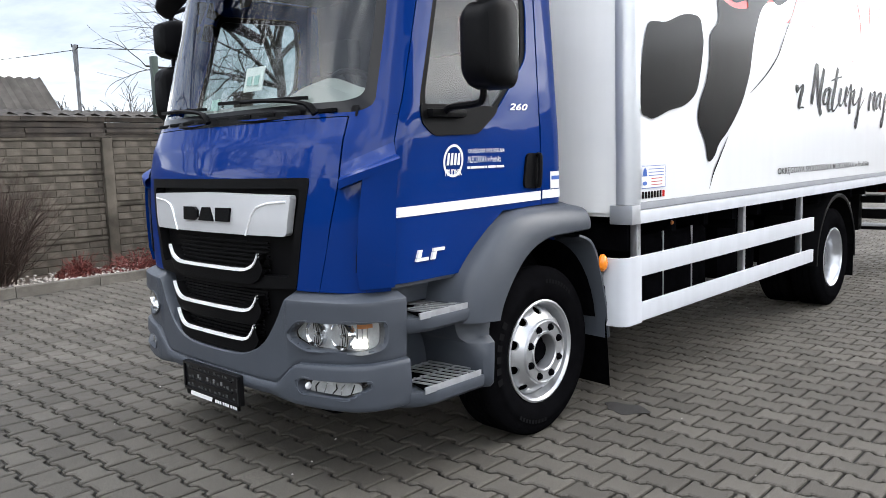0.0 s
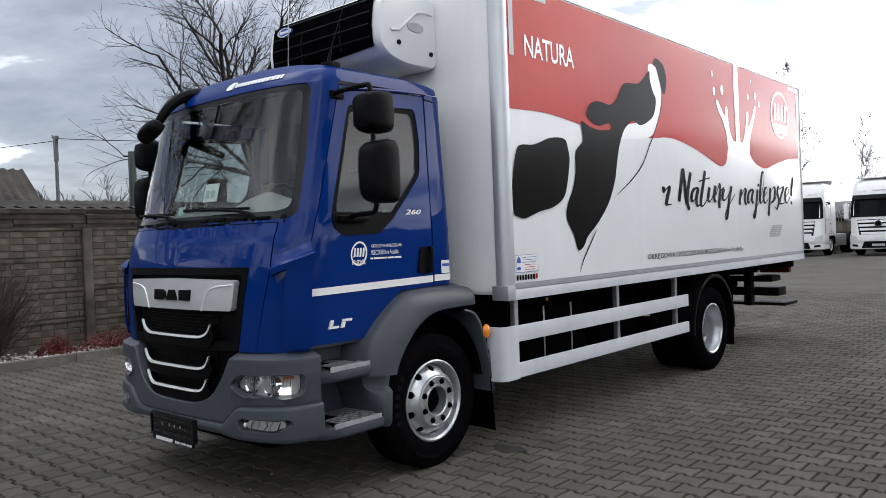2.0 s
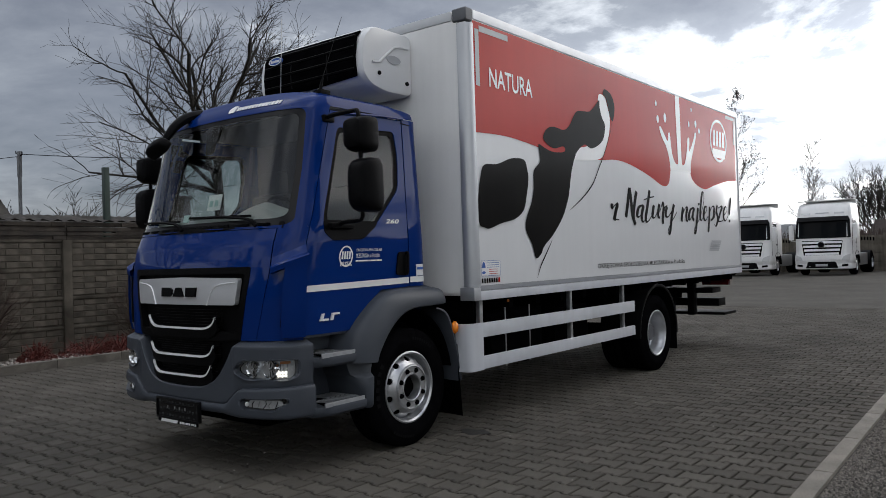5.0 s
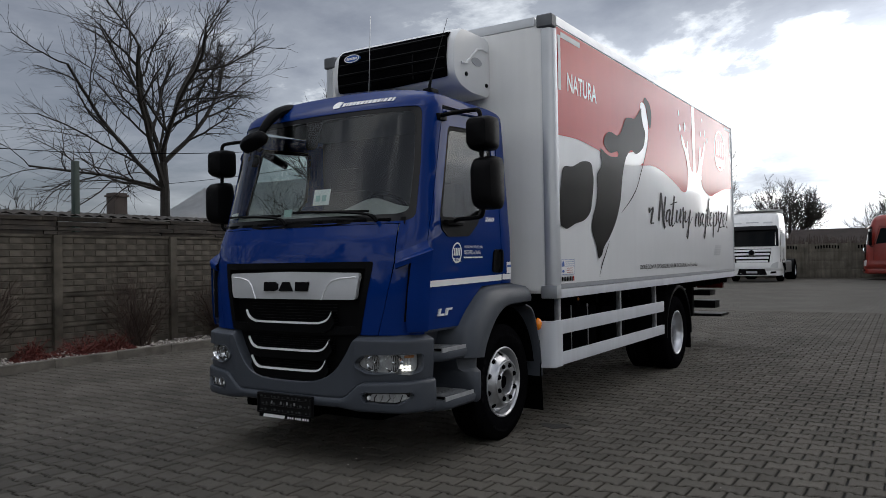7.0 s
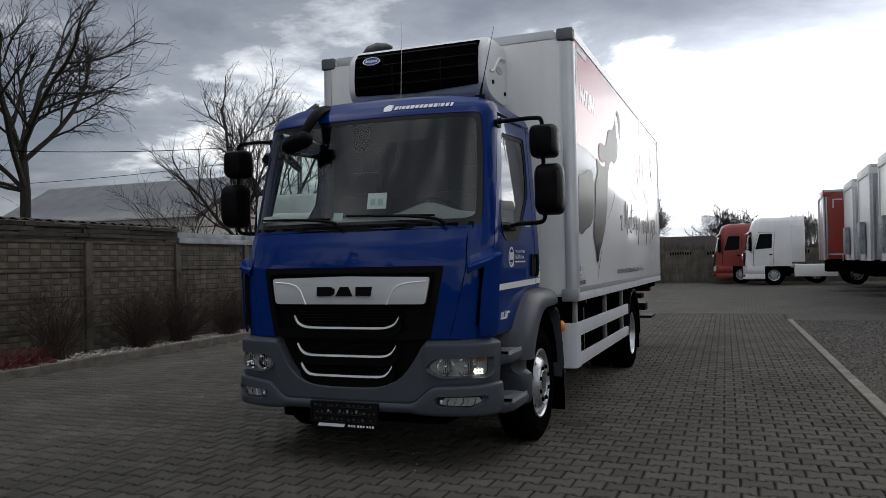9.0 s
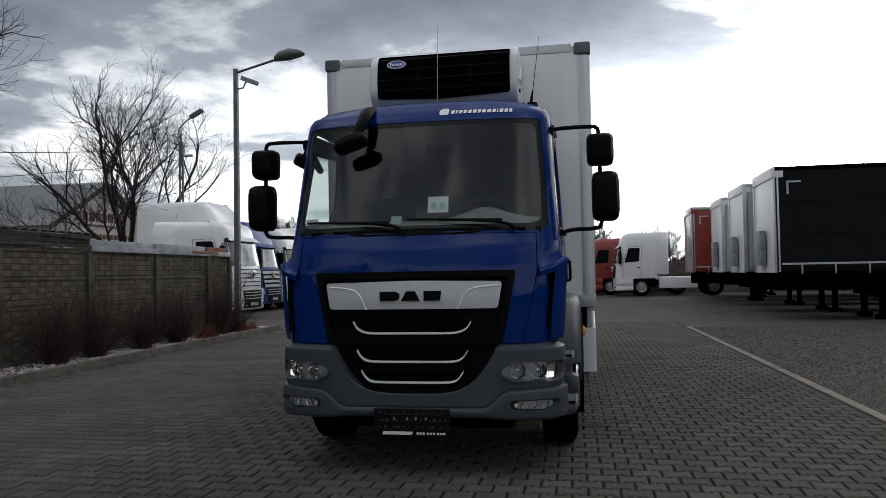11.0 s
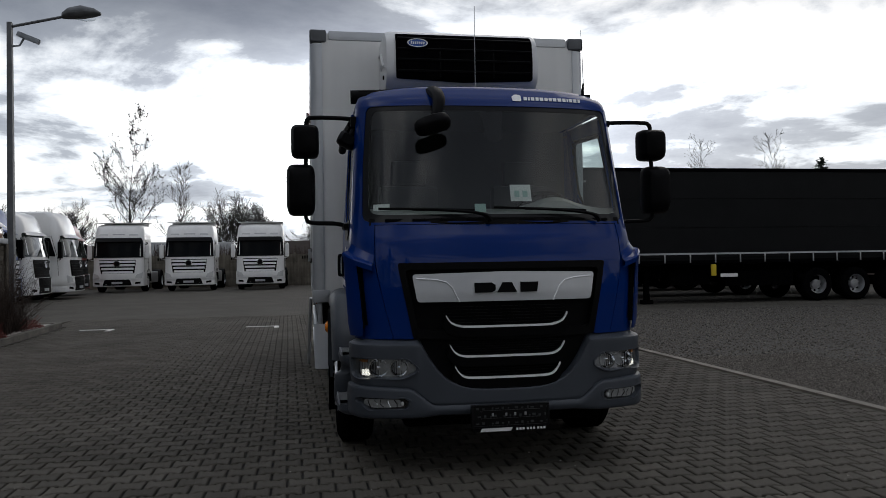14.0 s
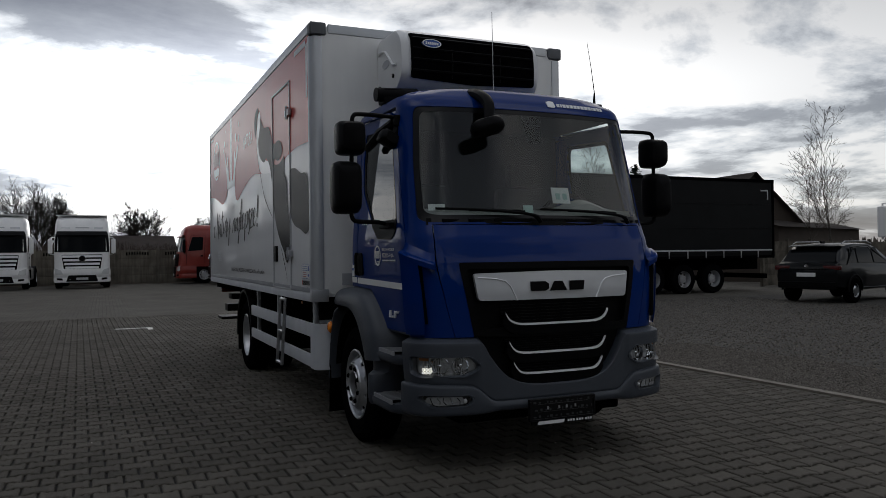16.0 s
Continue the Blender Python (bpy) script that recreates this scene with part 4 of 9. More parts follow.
for z0, z1, w0, w1 in ((1.052, 0.976, 0.407, 0.30), (0.857, 0.782, 0.386, 0.29), (0.718, 0.642, 0.356, 0.265)):
    for dark in (True, False):
        bm = bmesh.new()
        pts = [(-w0, z0), (-w0 + 0.03, z0 - 0.045), (-w1 - 0.02, z1 + 0.006), (-w1 + 0.06, z1), (0, z1), (w1 - 0.06, z1), (w1 + 0.02, z1 + 0.006), (w0 - 0.03, z0 - 0.045), (w0, z0)]
        line = smooth_line([(*p, 0) for p in pts], 5)
        loft(bm, [[CAB(CAB.sx(p[0] * (1.05 if dark and k < 2 else 1)), p[1] + d, o) for p in line] for k, (d, o) in enumerate((((-0.07, 0.0), (-0.068, 0.022), (0.0, 0.03), (0.002, -0.03)) if dark else ((-0.007, 0.02), (-0.007, 0.036), (0.007, 0.036), (0.007, 0.02))))])
        part("grille_lip" if dark else "chrome_strip", bm, BLACK if dark else SATIN, grille, "" if dark else "bright curved chrome strip")
bm = bmesh.new()
sheet(bm, fillet(front([(-0.612, 1.322), (-0.586, 1.140), (0.586, 1.140), (0.612, 1.322), (0.0, 1.334)]), 0.025), CAB, c=(0, 1.23), rings=6, thick=0.04, off=0.018, n=100)
badge = part("badge_bar", bm, BADGE, grille, "brushed silver bar across the grille")
for sg in (1, -1):
    bm = bmesh.new()
    tube(bm, [CAB(sg * CAB.sx(x), z, 0.02) for x, z in ((0.585, 1.295), (0.46, 1.285), (0.395, 1.268), (0.36, 1.235), (0.315, 1.138))], 0.005, 6)
    part("badge_crease", bm, SATIN, badge)
bm = bmesh.new()
for poly in ([(-0.215, 1.197), (-0.105, 1.197), (-0.078, 1.212), (-0.078, 1.246), (-0.105, 1.262), (-0.215, 1.262)], [(-0.066, 1.197), (0.064, 1.197), (0.03, 1.262), (-0.03, 1.262)], [(0.09, 1.197), (0.20, 1.197), (0.21, 1.262), (0.09, 1.262)]):
    plate(bm, poly, lambda u, v, o: CAB(CAB.sx(u), v, o), 0.01, 0.03)
part("badge_letters", bm, BLACK, badge, "three black block shapes")

# bumper
bumper = assembly("bumper", truck, "grey moulded plastic bumper")
E5 = BUMP.sy(0.285)
MOUTH = [(0, 0.565), (0.15, 0.566), (0.236, 0.572), (0.31, 0.588), (0.378, 0.617), (0.425, 0.65), (0.464, 0.69), (0.50, 0.738), (0.535, 0.79), (0.562, 0.842), (0.582, 0.866), (0.61, 0.869), (1.03, 0.873)]
LEDGE = [(0, 0.470), (0.49, 0.470), (0.52, 0.482), (0.615, 0.562), (0.66, 0.582), (1.03, 0.600)]
CHIN = [(0, 0.402), (0.46, 0.402), (0.55, 0.393), (0.64, 0.388), (1.03, 0.386)]
BLEND = [(0.565, 0.0), (0.60, 1.0)]
lampo = fillet(front([(0.668, 0.768), (0.610, 0.716), (0.620, 0.688), (0.70, 0.655), (0.96, 0.648)], BUMP) + [(BUMP.sy(0.165), 0.668), (BUMP.sy(0.172), 0.776)] + front([(0.92, 0.779)], BUMP), 0.035)
fogo = fillet(front([(0.70, 0.522), (0.652, 0.505), (0.682, 0.455), (0.89, 0.448)], BUMP) + [(BUMP.sy(0.105), 0.500), (BUMP.sy(0.095), 0.526)], 0.02)


def grown(poly, c, d):
    """The outline moved outward by d from its centre."""
    return [Vector((p[0], p[1])) + (Vector((p[0], p[1])) - Vector(c)).normalized() * d for p in poly]


def inside(poly, u, v):
    hit = False
    for i in range(len(poly)):
        (x0, y0), (x1, y1) = poly[i - 1][:2], poly[i][:2]
        if (y0 > v) != (y1 > v) and u < (x1 - x0) * (v - y0) / (y1 - y0) + x0:
            hit = not hit
    return hit


def shell(bm, s_list, column, hole):
    """A moulded skin of columns; faces inside the opening are left out."""
    cols = []
    for s in s_list:
        rows = column(abs(float(np.interp(abs(s), BUMP.s, BUMP.x))))
        cols.append([(bm.verts.new(BUMP(s, z, o)), s, z) for z, o in rows])
    for a, b in zip(cols, cols[1:]):
        for i in range(len(a) - 1):
            u, v = (a[i][1] + b[i][1]) / 2, (a[i][2] + a[i + 1][2] + b[i][2] + b[i + 1][2]) / 4
            if hole is None or not inside(hole, abs(u), v):
                bm.faces.new((a[i][0], b[i][0], b[i + 1][0], a[i + 1][0]))


def upper_column(x):
    z0, z1, w = interp(x, LEDGE), interp(x, MOUTH), interp(x, BLEND)
    c = 0.012 * w
    rows = [(z0 - 0.012, -0.03), (z0 + 0.002, -0.004), (z0 + 0.014, 0.002)]
    n = 22
    rows += [(z0 + 0.014 + (z1 - 0.030 - z0) * k / n, 0.002 + c * min(1.0, k / n * 1.6)) for k in range(1, n + 1)]
    rows += [(z1 - 0.006, 0.001 + c * 0.9), (z1, -0.006 + c * 0.8)]
    rows += [(z1 + 0.016 * w, -0.030), (z1 + 0.032 * w, -0.062), (z1 + 0.05 * w, -0.09)]
    return rows


def lower_column(x):
    z1, z0 = interp(x, LEDGE), interp(x, CHIN)
    p = interp(x, [(0.46, 0.006), (0.62, 0.024)])
    rows = [(z1 + 0.006, -0.03), (z1 + 0.004, p - 0.022), (z1 - 0.002, p - 0.006), (z1 - 0.012, p)]
    n = 16
    rows += [(z1 - 0.012 + (z0 + 0.034 - z1) * k / n, p + 0.004 * math.sin(math.pi * k / n)) for k in range(1, n + 1)]
    rows += [(z0 + 0.008, p - 0.008), (z0, p - 0.025), (z0 - 0.002, -0.12)]
    return rows


span = [s for s in np.linspace(-E5, E5, 181)]
bm = bmesh.new()
shell(bm, span, upper_column, grown(lampo, (BUMP.sx(0.80), 0.715), 0.006))
part("bumper_shell", bm, GREY, bumper, angle=28)
bm = bmesh.new()
shell(bm, span, lower_column, grown(fogo, (BUMP.sx(0.81), 0.475), 0.006))
part("bumper_lower_shell", bm, GREY, bumper, angle=28)
for sg in (1, -1):
    side = lambda s, z, o=0.0, sg=sg: BUMP(sg * s, z, o)
    bow = lambda s, z, o=0.0, sg=sg: BUMP(sg * s, z, o + 0.026)
    # recessed surrounds that carry the lamps
    bm = bmesh.new()
    cl = (BUMP.sx(0.80), 0.715)
    loft(bm, [[side(p[0], p[1], o) for p in grown(lampo, cl, d)] for d, o in ((0.024, 0.008), (0.022, 0.0185), (0.014, 0.0185), (0.004, 0.004), (0.0, -0.03))], closed=True)
    part("lamp_surround", bm, GREY, bumper, angle=25)
    bm = bmesh.new()
    cf = (BUMP.sx(0.81), 0.475)
    loft(bm, [[bow(p[0], p[1], o) for p in grown(fogo, cf, d)] for d, o in ((0.024, -0.012), (0.022, 0.0055), (0.014, 0.0055), (0.004, -0.012), (0.0, -0.05))], closed=True)
    part("lamp_surround", bm, GREY, bumper, angle=25)
    # headlamp: housing, bowls, amber end, lens
    lamp = assembly("headlamp", truck, "clear headlamp with two chrome bowls")
    bm = bmesh.new()
    sheet(bm, lampo, side, rings=3, thick=0.0, off=-0.04)
    part("lamp_housing", bm, LAMPDARK, lamp)
    for x, r in ((0.718, 0.055), (0.852, 0.060)):
        bm = bmesh.new()
        c = Vector(BUMP(BUMP.sx(x), 0.714, -0.012))
        prof = [(0.0, 0.0), (r * 0.16, 0.002), (r * 0.2, 0.02), (r * 0.3, 0.004), (r * 0.55, 0.012), (r * 0.8, 0.028), (r, 0.05), (r * 1.06, 0.05), (r * 1.06, 0.0)]
        lathe(bm, [(a, b * 0.8) for a, b in prof], (0, 0, 0), 24)
        bmesh.ops.transform(bm, matrix=Matrix.Translation((sg * c.x, c.y + 0.05, c.z)) @ Matrix.Rotation(radians(-90), 4, "Z"), verts=bm.verts)
        part("reflector_bowl", bm, CHROME, lamp)
        for q in range(-3, 4):
            bm = bmesh.new()
            hz = math.sqrt(max(0.0, 1 - (q / 3.6) ** 2)) * r * 0.95
            tube(bm, [(sg * c.x + q * r / 3.6, c.y + 0.022, c.z - hz), (sg * c.x + q * r / 3.6, c.y + 0.030, c.z), (sg * c.x + q * r / 3.6, c.y + 0.022, c.z + hz)], 0.0022, 4)
            part("reflector_rib", bm, DARK, lamp)
        bm = bmesh.new()
        lathe(bm, [(0.0, 0.03), (0.011, 0.026), (0.014, 0.0)], (0, 0, 0), 12)
        bmesh.ops.transform(bm, matrix=Matrix.Translation((sg * c.x, c.y + 0.045, c.z)) @ Matrix.Rotation(radians(-90), 4, "Z"), verts=bm.verts)
        part("bulb_cap", bm, CHROME, lamp)
    bm = bmesh.new()
    sheet(bm, front([(0.935, 0.750), (0.965, 0.750)], BUMP) + [(BUMP.sy(0.13), 0.752), (BUMP.sy(0.13), 0.768)] + front([(0.935, 0.768)], BUMP), side, rings=2, thick=0.03, off=-0.02, n=20)
    part("indicator", bm, AMBER, lamp)
    bm = bmesh.new()
    for k in range(3):
        for z in (0.672, 0.692):
            s = BUMP.sx(0.925) + 0.026 * k
            sheet(bm, [(s + 0.012 * math.cos(q), z + 0.0095 * math.sin(q)) for q in np.linspace(0, 2 * math.pi, 9)[:-1]], side, rings=1, thick=0.01, off=-0.02, n=8)
    part("running_light", bm, LED, lamp)
    bm = bmesh.new()
    for k in range(4):
        s = BUMP.sx(0.912) + 0.026 * k
        tube(bm, [side(s, 0.662, -0.026), side(s, 0.762, -0.03)], 0.003, 5)
    part("lamp_rib", bm, CHROME, lamp)
    bm = bmesh.new()
    sheet(bm, lampo, side, rings=3, thick=0.0, off=-0.006)
    pane = part("lens", bm, LENS, lamp)
    pane.visible_shadow = False
    fog = assembly("fog_lamp", truck, "oblong fog lamp in the lower bumper")
    bm = bmesh.new()
    sheet(bm, fogo, bow, rings=2, thick=0.0, off=-0.05)
    part("lamp_housing", bm, BLACK, fog)
    bm = bmesh.new()
    sheet(bm, fillet(front([(0.715, 0.512), (0.70, 0.464), (0.88, 0.457)], BUMP) + [(BUMP.sy(0.085), 0.483), (BUMP.sy(0.075), 0.515)], 0.015), bow, rings=3, thick=0.03, off=-0.03)
    part("reflector", bm, LAMPDARK, fog)
    for k in range(5):
        bm = bmesh.new()
        u = BUMP.sx(0.735) + (BUMP.sy(0.075) - BUMP.sx(0.735)) * k / 5
        tube(bm, [bow(u, 0.462, -0.030), bow(u + 0.012 * (k % 3), 0.486, -0.028), bow(u + 0.02, 0.508, -0.030)], 0.0032, 5)
        part("reflector_rib", bm, CHROME if k % 2 else DARK, fog)
    bm = bmesh.new()
    cb = Vector(BUMP(BUMP.sx(0.70), 0.486, 0.006))
    lathe(bm, [(0.0, 0.012), (0.012, 0.008), (0.017, 0.0), (0.012, -0.008), (0, -0.012)], (sg * cb.x, cb.y, cb.z), 12)
    part("bulb", bm, LAMPSILVER, fog)
    bm = bmesh.new()
    sheet(bm, fogo, bow, rings=2, thick=0.0, off=-0.02)
    pane = part("lens", bm, LENS, fog)
    pane.visible_shadow = False

bm = bmesh.new()
block(bm, (-0.262, -0.10, 0.318), (0.262, -0.075, 0.468), 0.008)
holder = part("plate_holder", bm, GLOSSBLACK, bumper, "black number plate holder with a white strip")
bm = bmesh.new()
plate(bm, [(-0.245, 0.292), (0.24, 0.292), (0.24, 0.318), (-0.245, 0.318)], lambda u, v, o: (u, -0.088 - o, v), 0.0, 0.014)
part("plate_strip", bm, BLACK, bumper)
for lo, hi in (((-0.262, 0.452), (0.262, 0.466)), ((-0.262, 0.320), (0.262, 0.332)), ((-0.262, 0.332), (-0.248, 0.452)), ((0.248, 0.332), (0.262, 0.452)), ((-0.20, 0.372), (0.20, 0.380)), ((-0.20, 0.425), (0.20, 0.431))):
    bm = bmesh.new()
    block(bm, (lo[0], -0.108, lo[1]), (hi[0], -0.099, hi[1]), 0.003)
    part("holder_rib", bm, GLOSSBLACK, bumper)
bm = bmesh.new()
pl = lambda u, v, o: (u, -0.103 - o, v)
plate(bm, [(-0.205, 0.294), (0.0, 0.294), (0.012, 0.316), (-0.195, 0.316)], pl, 0.0, 0.002)
for k in range(9):
    x = 0.035 + k * 0.021 + 0.008 * (k // 3)
    plate(bm, [(x, 0.297), (x + 0.014, 0.297), (x + 0.014, 0.312), (x, 0.312)], pl, 0.0, 0.002)
part("plate_strip_print", bm, PRINTWHITE, bumper)
for k in range(12):
    for z in (0.340, 0.385, 0.436):
        bm = bmesh.new()
        x = -0.228 + 0.0415 * k + 0.006 * ((3 * k + int(z * 50)) % 4)
        block(bm, (x - 0.011 + 0.006 * (k % 3), -0.1025, z), (x + 0.011, -0.0995, z + 0.010 + 0.006 * ((k + int(z * 100)) % 2)), 0.001)
        part("holder_rib", bm, INTERIORDARK, bumper, "small raised rib on the plate holder")
for x in (-0.12, -0.03, 0.03, 0.1):
    bm = bmesh.new()
    block(bm, (x - 0.007, -0.104, 0.392), (x + 0.007, -0.098, 0.412), 0.003)
    part("plate_clip", bm, STEEL, bumper)

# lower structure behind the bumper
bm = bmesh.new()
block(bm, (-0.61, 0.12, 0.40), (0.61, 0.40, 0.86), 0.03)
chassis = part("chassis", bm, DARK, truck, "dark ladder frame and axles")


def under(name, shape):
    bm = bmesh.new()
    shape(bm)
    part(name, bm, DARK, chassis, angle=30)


# the tray is added to darken the space below the bumper
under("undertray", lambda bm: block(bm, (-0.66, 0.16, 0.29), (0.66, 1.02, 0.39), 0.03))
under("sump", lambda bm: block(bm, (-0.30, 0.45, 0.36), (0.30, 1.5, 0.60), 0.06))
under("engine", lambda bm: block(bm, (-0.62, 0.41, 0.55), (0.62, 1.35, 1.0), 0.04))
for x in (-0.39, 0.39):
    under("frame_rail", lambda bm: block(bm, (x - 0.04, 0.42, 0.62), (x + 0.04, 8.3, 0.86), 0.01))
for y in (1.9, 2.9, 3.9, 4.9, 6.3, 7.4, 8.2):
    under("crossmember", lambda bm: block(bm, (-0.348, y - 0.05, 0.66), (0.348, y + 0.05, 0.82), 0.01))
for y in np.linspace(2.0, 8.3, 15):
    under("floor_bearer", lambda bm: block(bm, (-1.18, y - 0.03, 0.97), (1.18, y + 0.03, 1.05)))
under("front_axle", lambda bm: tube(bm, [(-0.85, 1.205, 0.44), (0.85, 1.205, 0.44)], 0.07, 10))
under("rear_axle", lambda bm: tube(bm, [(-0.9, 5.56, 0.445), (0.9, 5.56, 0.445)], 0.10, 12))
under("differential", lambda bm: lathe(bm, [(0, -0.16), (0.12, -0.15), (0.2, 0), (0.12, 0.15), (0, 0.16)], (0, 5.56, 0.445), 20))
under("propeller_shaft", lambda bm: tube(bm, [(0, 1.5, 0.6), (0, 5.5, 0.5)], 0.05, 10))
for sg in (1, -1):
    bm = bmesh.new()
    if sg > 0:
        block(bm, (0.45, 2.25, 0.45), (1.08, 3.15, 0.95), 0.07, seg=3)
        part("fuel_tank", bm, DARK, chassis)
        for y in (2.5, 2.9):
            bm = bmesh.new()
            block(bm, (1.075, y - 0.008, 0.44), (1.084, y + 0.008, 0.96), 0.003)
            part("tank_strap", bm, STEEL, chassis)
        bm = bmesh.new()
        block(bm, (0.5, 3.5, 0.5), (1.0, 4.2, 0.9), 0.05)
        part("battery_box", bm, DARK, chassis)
    else:
        tube(bm, [(-0.8, 2.05, 0.78), (-0.8, 2.85, 0.78)], 0.16, 18)
        part("air_tank", bm, LAMPPOST, chassis, "grey cylindrical air tank")
        bm = bmesh.new()
        block(bm, (-1.05, 3.2, 0.5), (-0.5, 4.3, 0.95), 0.05)
        part("battery_box", bm, DARK, chassis)


# wheels
def tyre_mesh(bm, c, r, rim, half, sgn):
    prof = [(rim - 0.005, -half * 0.72), (rim + 0.03, -half * 0.93), (rim + (r - rim) * 0.45, -half), (r - 0.045, -half * 0.96), (r - 0.014, -half * 0.83)]
    prof += [(r, -half * 0.74), (r, -half * 0.46), (r - 0.012, -half * 0.44), (r - 0.012, -half * 0.38), (r, -half * 0.36), (r, -half * 0.04), (r - 0.012, -half * 0.03), (r - 0.012, half * 0.03)]
    prof += [(r, half * 0.04), (r, half * 0.36), (r - 0.012, half * 0.38), (r - 0.012, half * 0.44), (r, half * 0.46), (r, half * 0.74)]
    prof += [(r - 0.014, half * 0.83), (r - 0.045, half * 0.96), (rim + (r - rim) * 0.62, half), (rim + (r - rim) * 0.60, half + 0.003), (rim + (r - rim) * 0.45, half + 0.003), (rim + 0.03, half * 0.95), (rim + 0.012, half * 0.86), (rim - 0.005, half * 0.72)]
    lathe(bm, prof, c, 72, sgn)


def wheel(c, sgn, frontal, parent, duals=False, name="wheel"):
    w = assembly(name, parent)
    for dx in ((0.0, -0.29) if duals else (0.0,)):
        bm = bmesh.new()
        tyre_mesh(bm, (c[0] + sgn * dx, c[1], c[2]), 0.445, 0.262, 0.135, sgn)
        part("tyre", bm, RUBBER, w, "black truck tyre", angle=50)
    bm = bmesh.new()
    flange = [(0.262, 0.085), (0.266, 0.118), (0.272, 0.122), (0.262, 0.125), (0.25, 0.112), (0.243, 0.08), (0.232, 0.06)]
    if frontal:
        # holed disc swelling outward to the hub face
        def cone(a, t, o):
            r = interp(t, [(0, 0.238), (0.2, 0.228), (0.5, 0.207), (0.8, 0.185), (1, 0.172)])
            d = interp(t, [(0, 0.055), (0.2, 0.078), (0.5, 0.108), (0.8, 0.128), (1, 0.138)]) + o
            return (c[0] + sgn * d, c[1] + r * math.cos(a), c[2] + r * math.sin(a))
        lathe(bm, flange[:-1] + [(0.236, 0.055)], c, 64, sgn)
        for k in range(10):
            a0, a1 = 2 * math.pi * k / 10, 2 * math.pi * (k + 1) / 10
            m = (a0 + a1) / 2
            sheet(bm, [(a0, 0), (m, 0), (a1, 0), (a1, 0.5), (a1, 1), (m, 1), (a0, 1), (a0, 0.5)], cone, hole=[(m + 0.115 * math.cos(q), 0.43 + 0.25 * math.sin(q)) for q in np.linspace(0, 2 * math.pi, 17)[:-1]], c=(m, 0.43), rings=2, thick=0.012, n=16)
        lathe(bm, [(0.172, 0.138), (0.167, 0.150), (0.160, 0.152), (0.154, 0.143), (0.110, 0.143), (0.106, 0.150), (0.098, 0.150), (0.093, 0.143), (0.090, 0.06)], c, 48, sgn)
        part("rim", bm, RIM, w, "silver steel rim with hand holes", angle=30)
        bm = bmesh.new()
        lathe(bm, [(0.24, 0.02), (0.2, 0.03), (0, 0.03)], c, 32, sgn)
        lathe(bm, [(0.09, 0.07), (0.06, 0.085), (0.05, 0.115), (0.03, 0.12), (0, 0.12)], c, 24, sgn)
        part("hub", bm, DARK, w, "dark hub behind the rim")
        # raised marks moulded into the side of the tyre
        def arc(a0, a1, r0, r1):
            bm = bmesh.new()
            loft(bm, [[(c[0] + sgn * (0.139 if r0 < r < r1 else 0.1385), c[1] + r * math.cos(a), c[2] + r * math.sin(a)) for a in np.linspace(a0, a1, 5)] for r in (r0, r0 + 0.001, r1 - 0.001, r1)])
            part("tyre_mark", bm, TYREMARK, w, "raised mark on the tyre wall", smooth=False)

        for k in range(6):
            arc(2.55 + 0.155 * k, 2.64 + 0.155 * k, 0.352, 0.388)
        for k in range(9):
            arc(0.85 + 0.075 * k, 0.90 + 0.075 * k, 0.358, 0.378)
            arc(4.1 + 0.075 * k, 4.15 + 0.075 * k, 0.358, 0.378)
        nuts, rad, out = 8, 0.132, 0.143
    else:
        lathe(bm, flange + [(0.226, 0.02), (0.222, -0.03), (0.21, -0.045), (0.17, -0.05), (0.13, -0.052), (0.115, -0.05)], c, 64, sgn)
        part("rim", bm, RIM, w, "deep dished silver rim", angle=30)
        bm = bmesh.new()
        lathe(bm, [(0.118, -0.052), (0.112, -0.04), (0.10, -0.03), (0.098, 0.03), (0.09, 0.045), (0.05, 0.05), (0, 0.05)], c, 32, sgn)
        part("hub", bm, LAMPPOST, w, "dull grey hub cap", angle=30)
        nuts, rad, out = 8, 0.145, -0.05
    for k in range(nuts):
        bm = bmesh.new()
        a = 2 * math.pi * (k + 0.5) / nuts
        cc = (c[0], c[1] + rad * math.cos(a), c[2] + rad * math.sin(a))
        lathe(bm, [(0.021, out), (0.021, out + 0.004), (0.016, out + 0.006), (0.016, out + 0.014), (0.011, out + 0.018), (0, out + 0.018)], cc, 6, sgn)
        # front nuts are near-black to carry the shade of their recessed cups
        part("wheel_nut", bm, DARK if frontal else STEEL, w, angle=20)
    return w


for sg in (1, -1):
    wheel((sg * 0.945, 1.205, 0.445), sg, True, truck)
    wheel((sg * 1.06, 5.56, 0.445), sg, False, truck, duals=True)

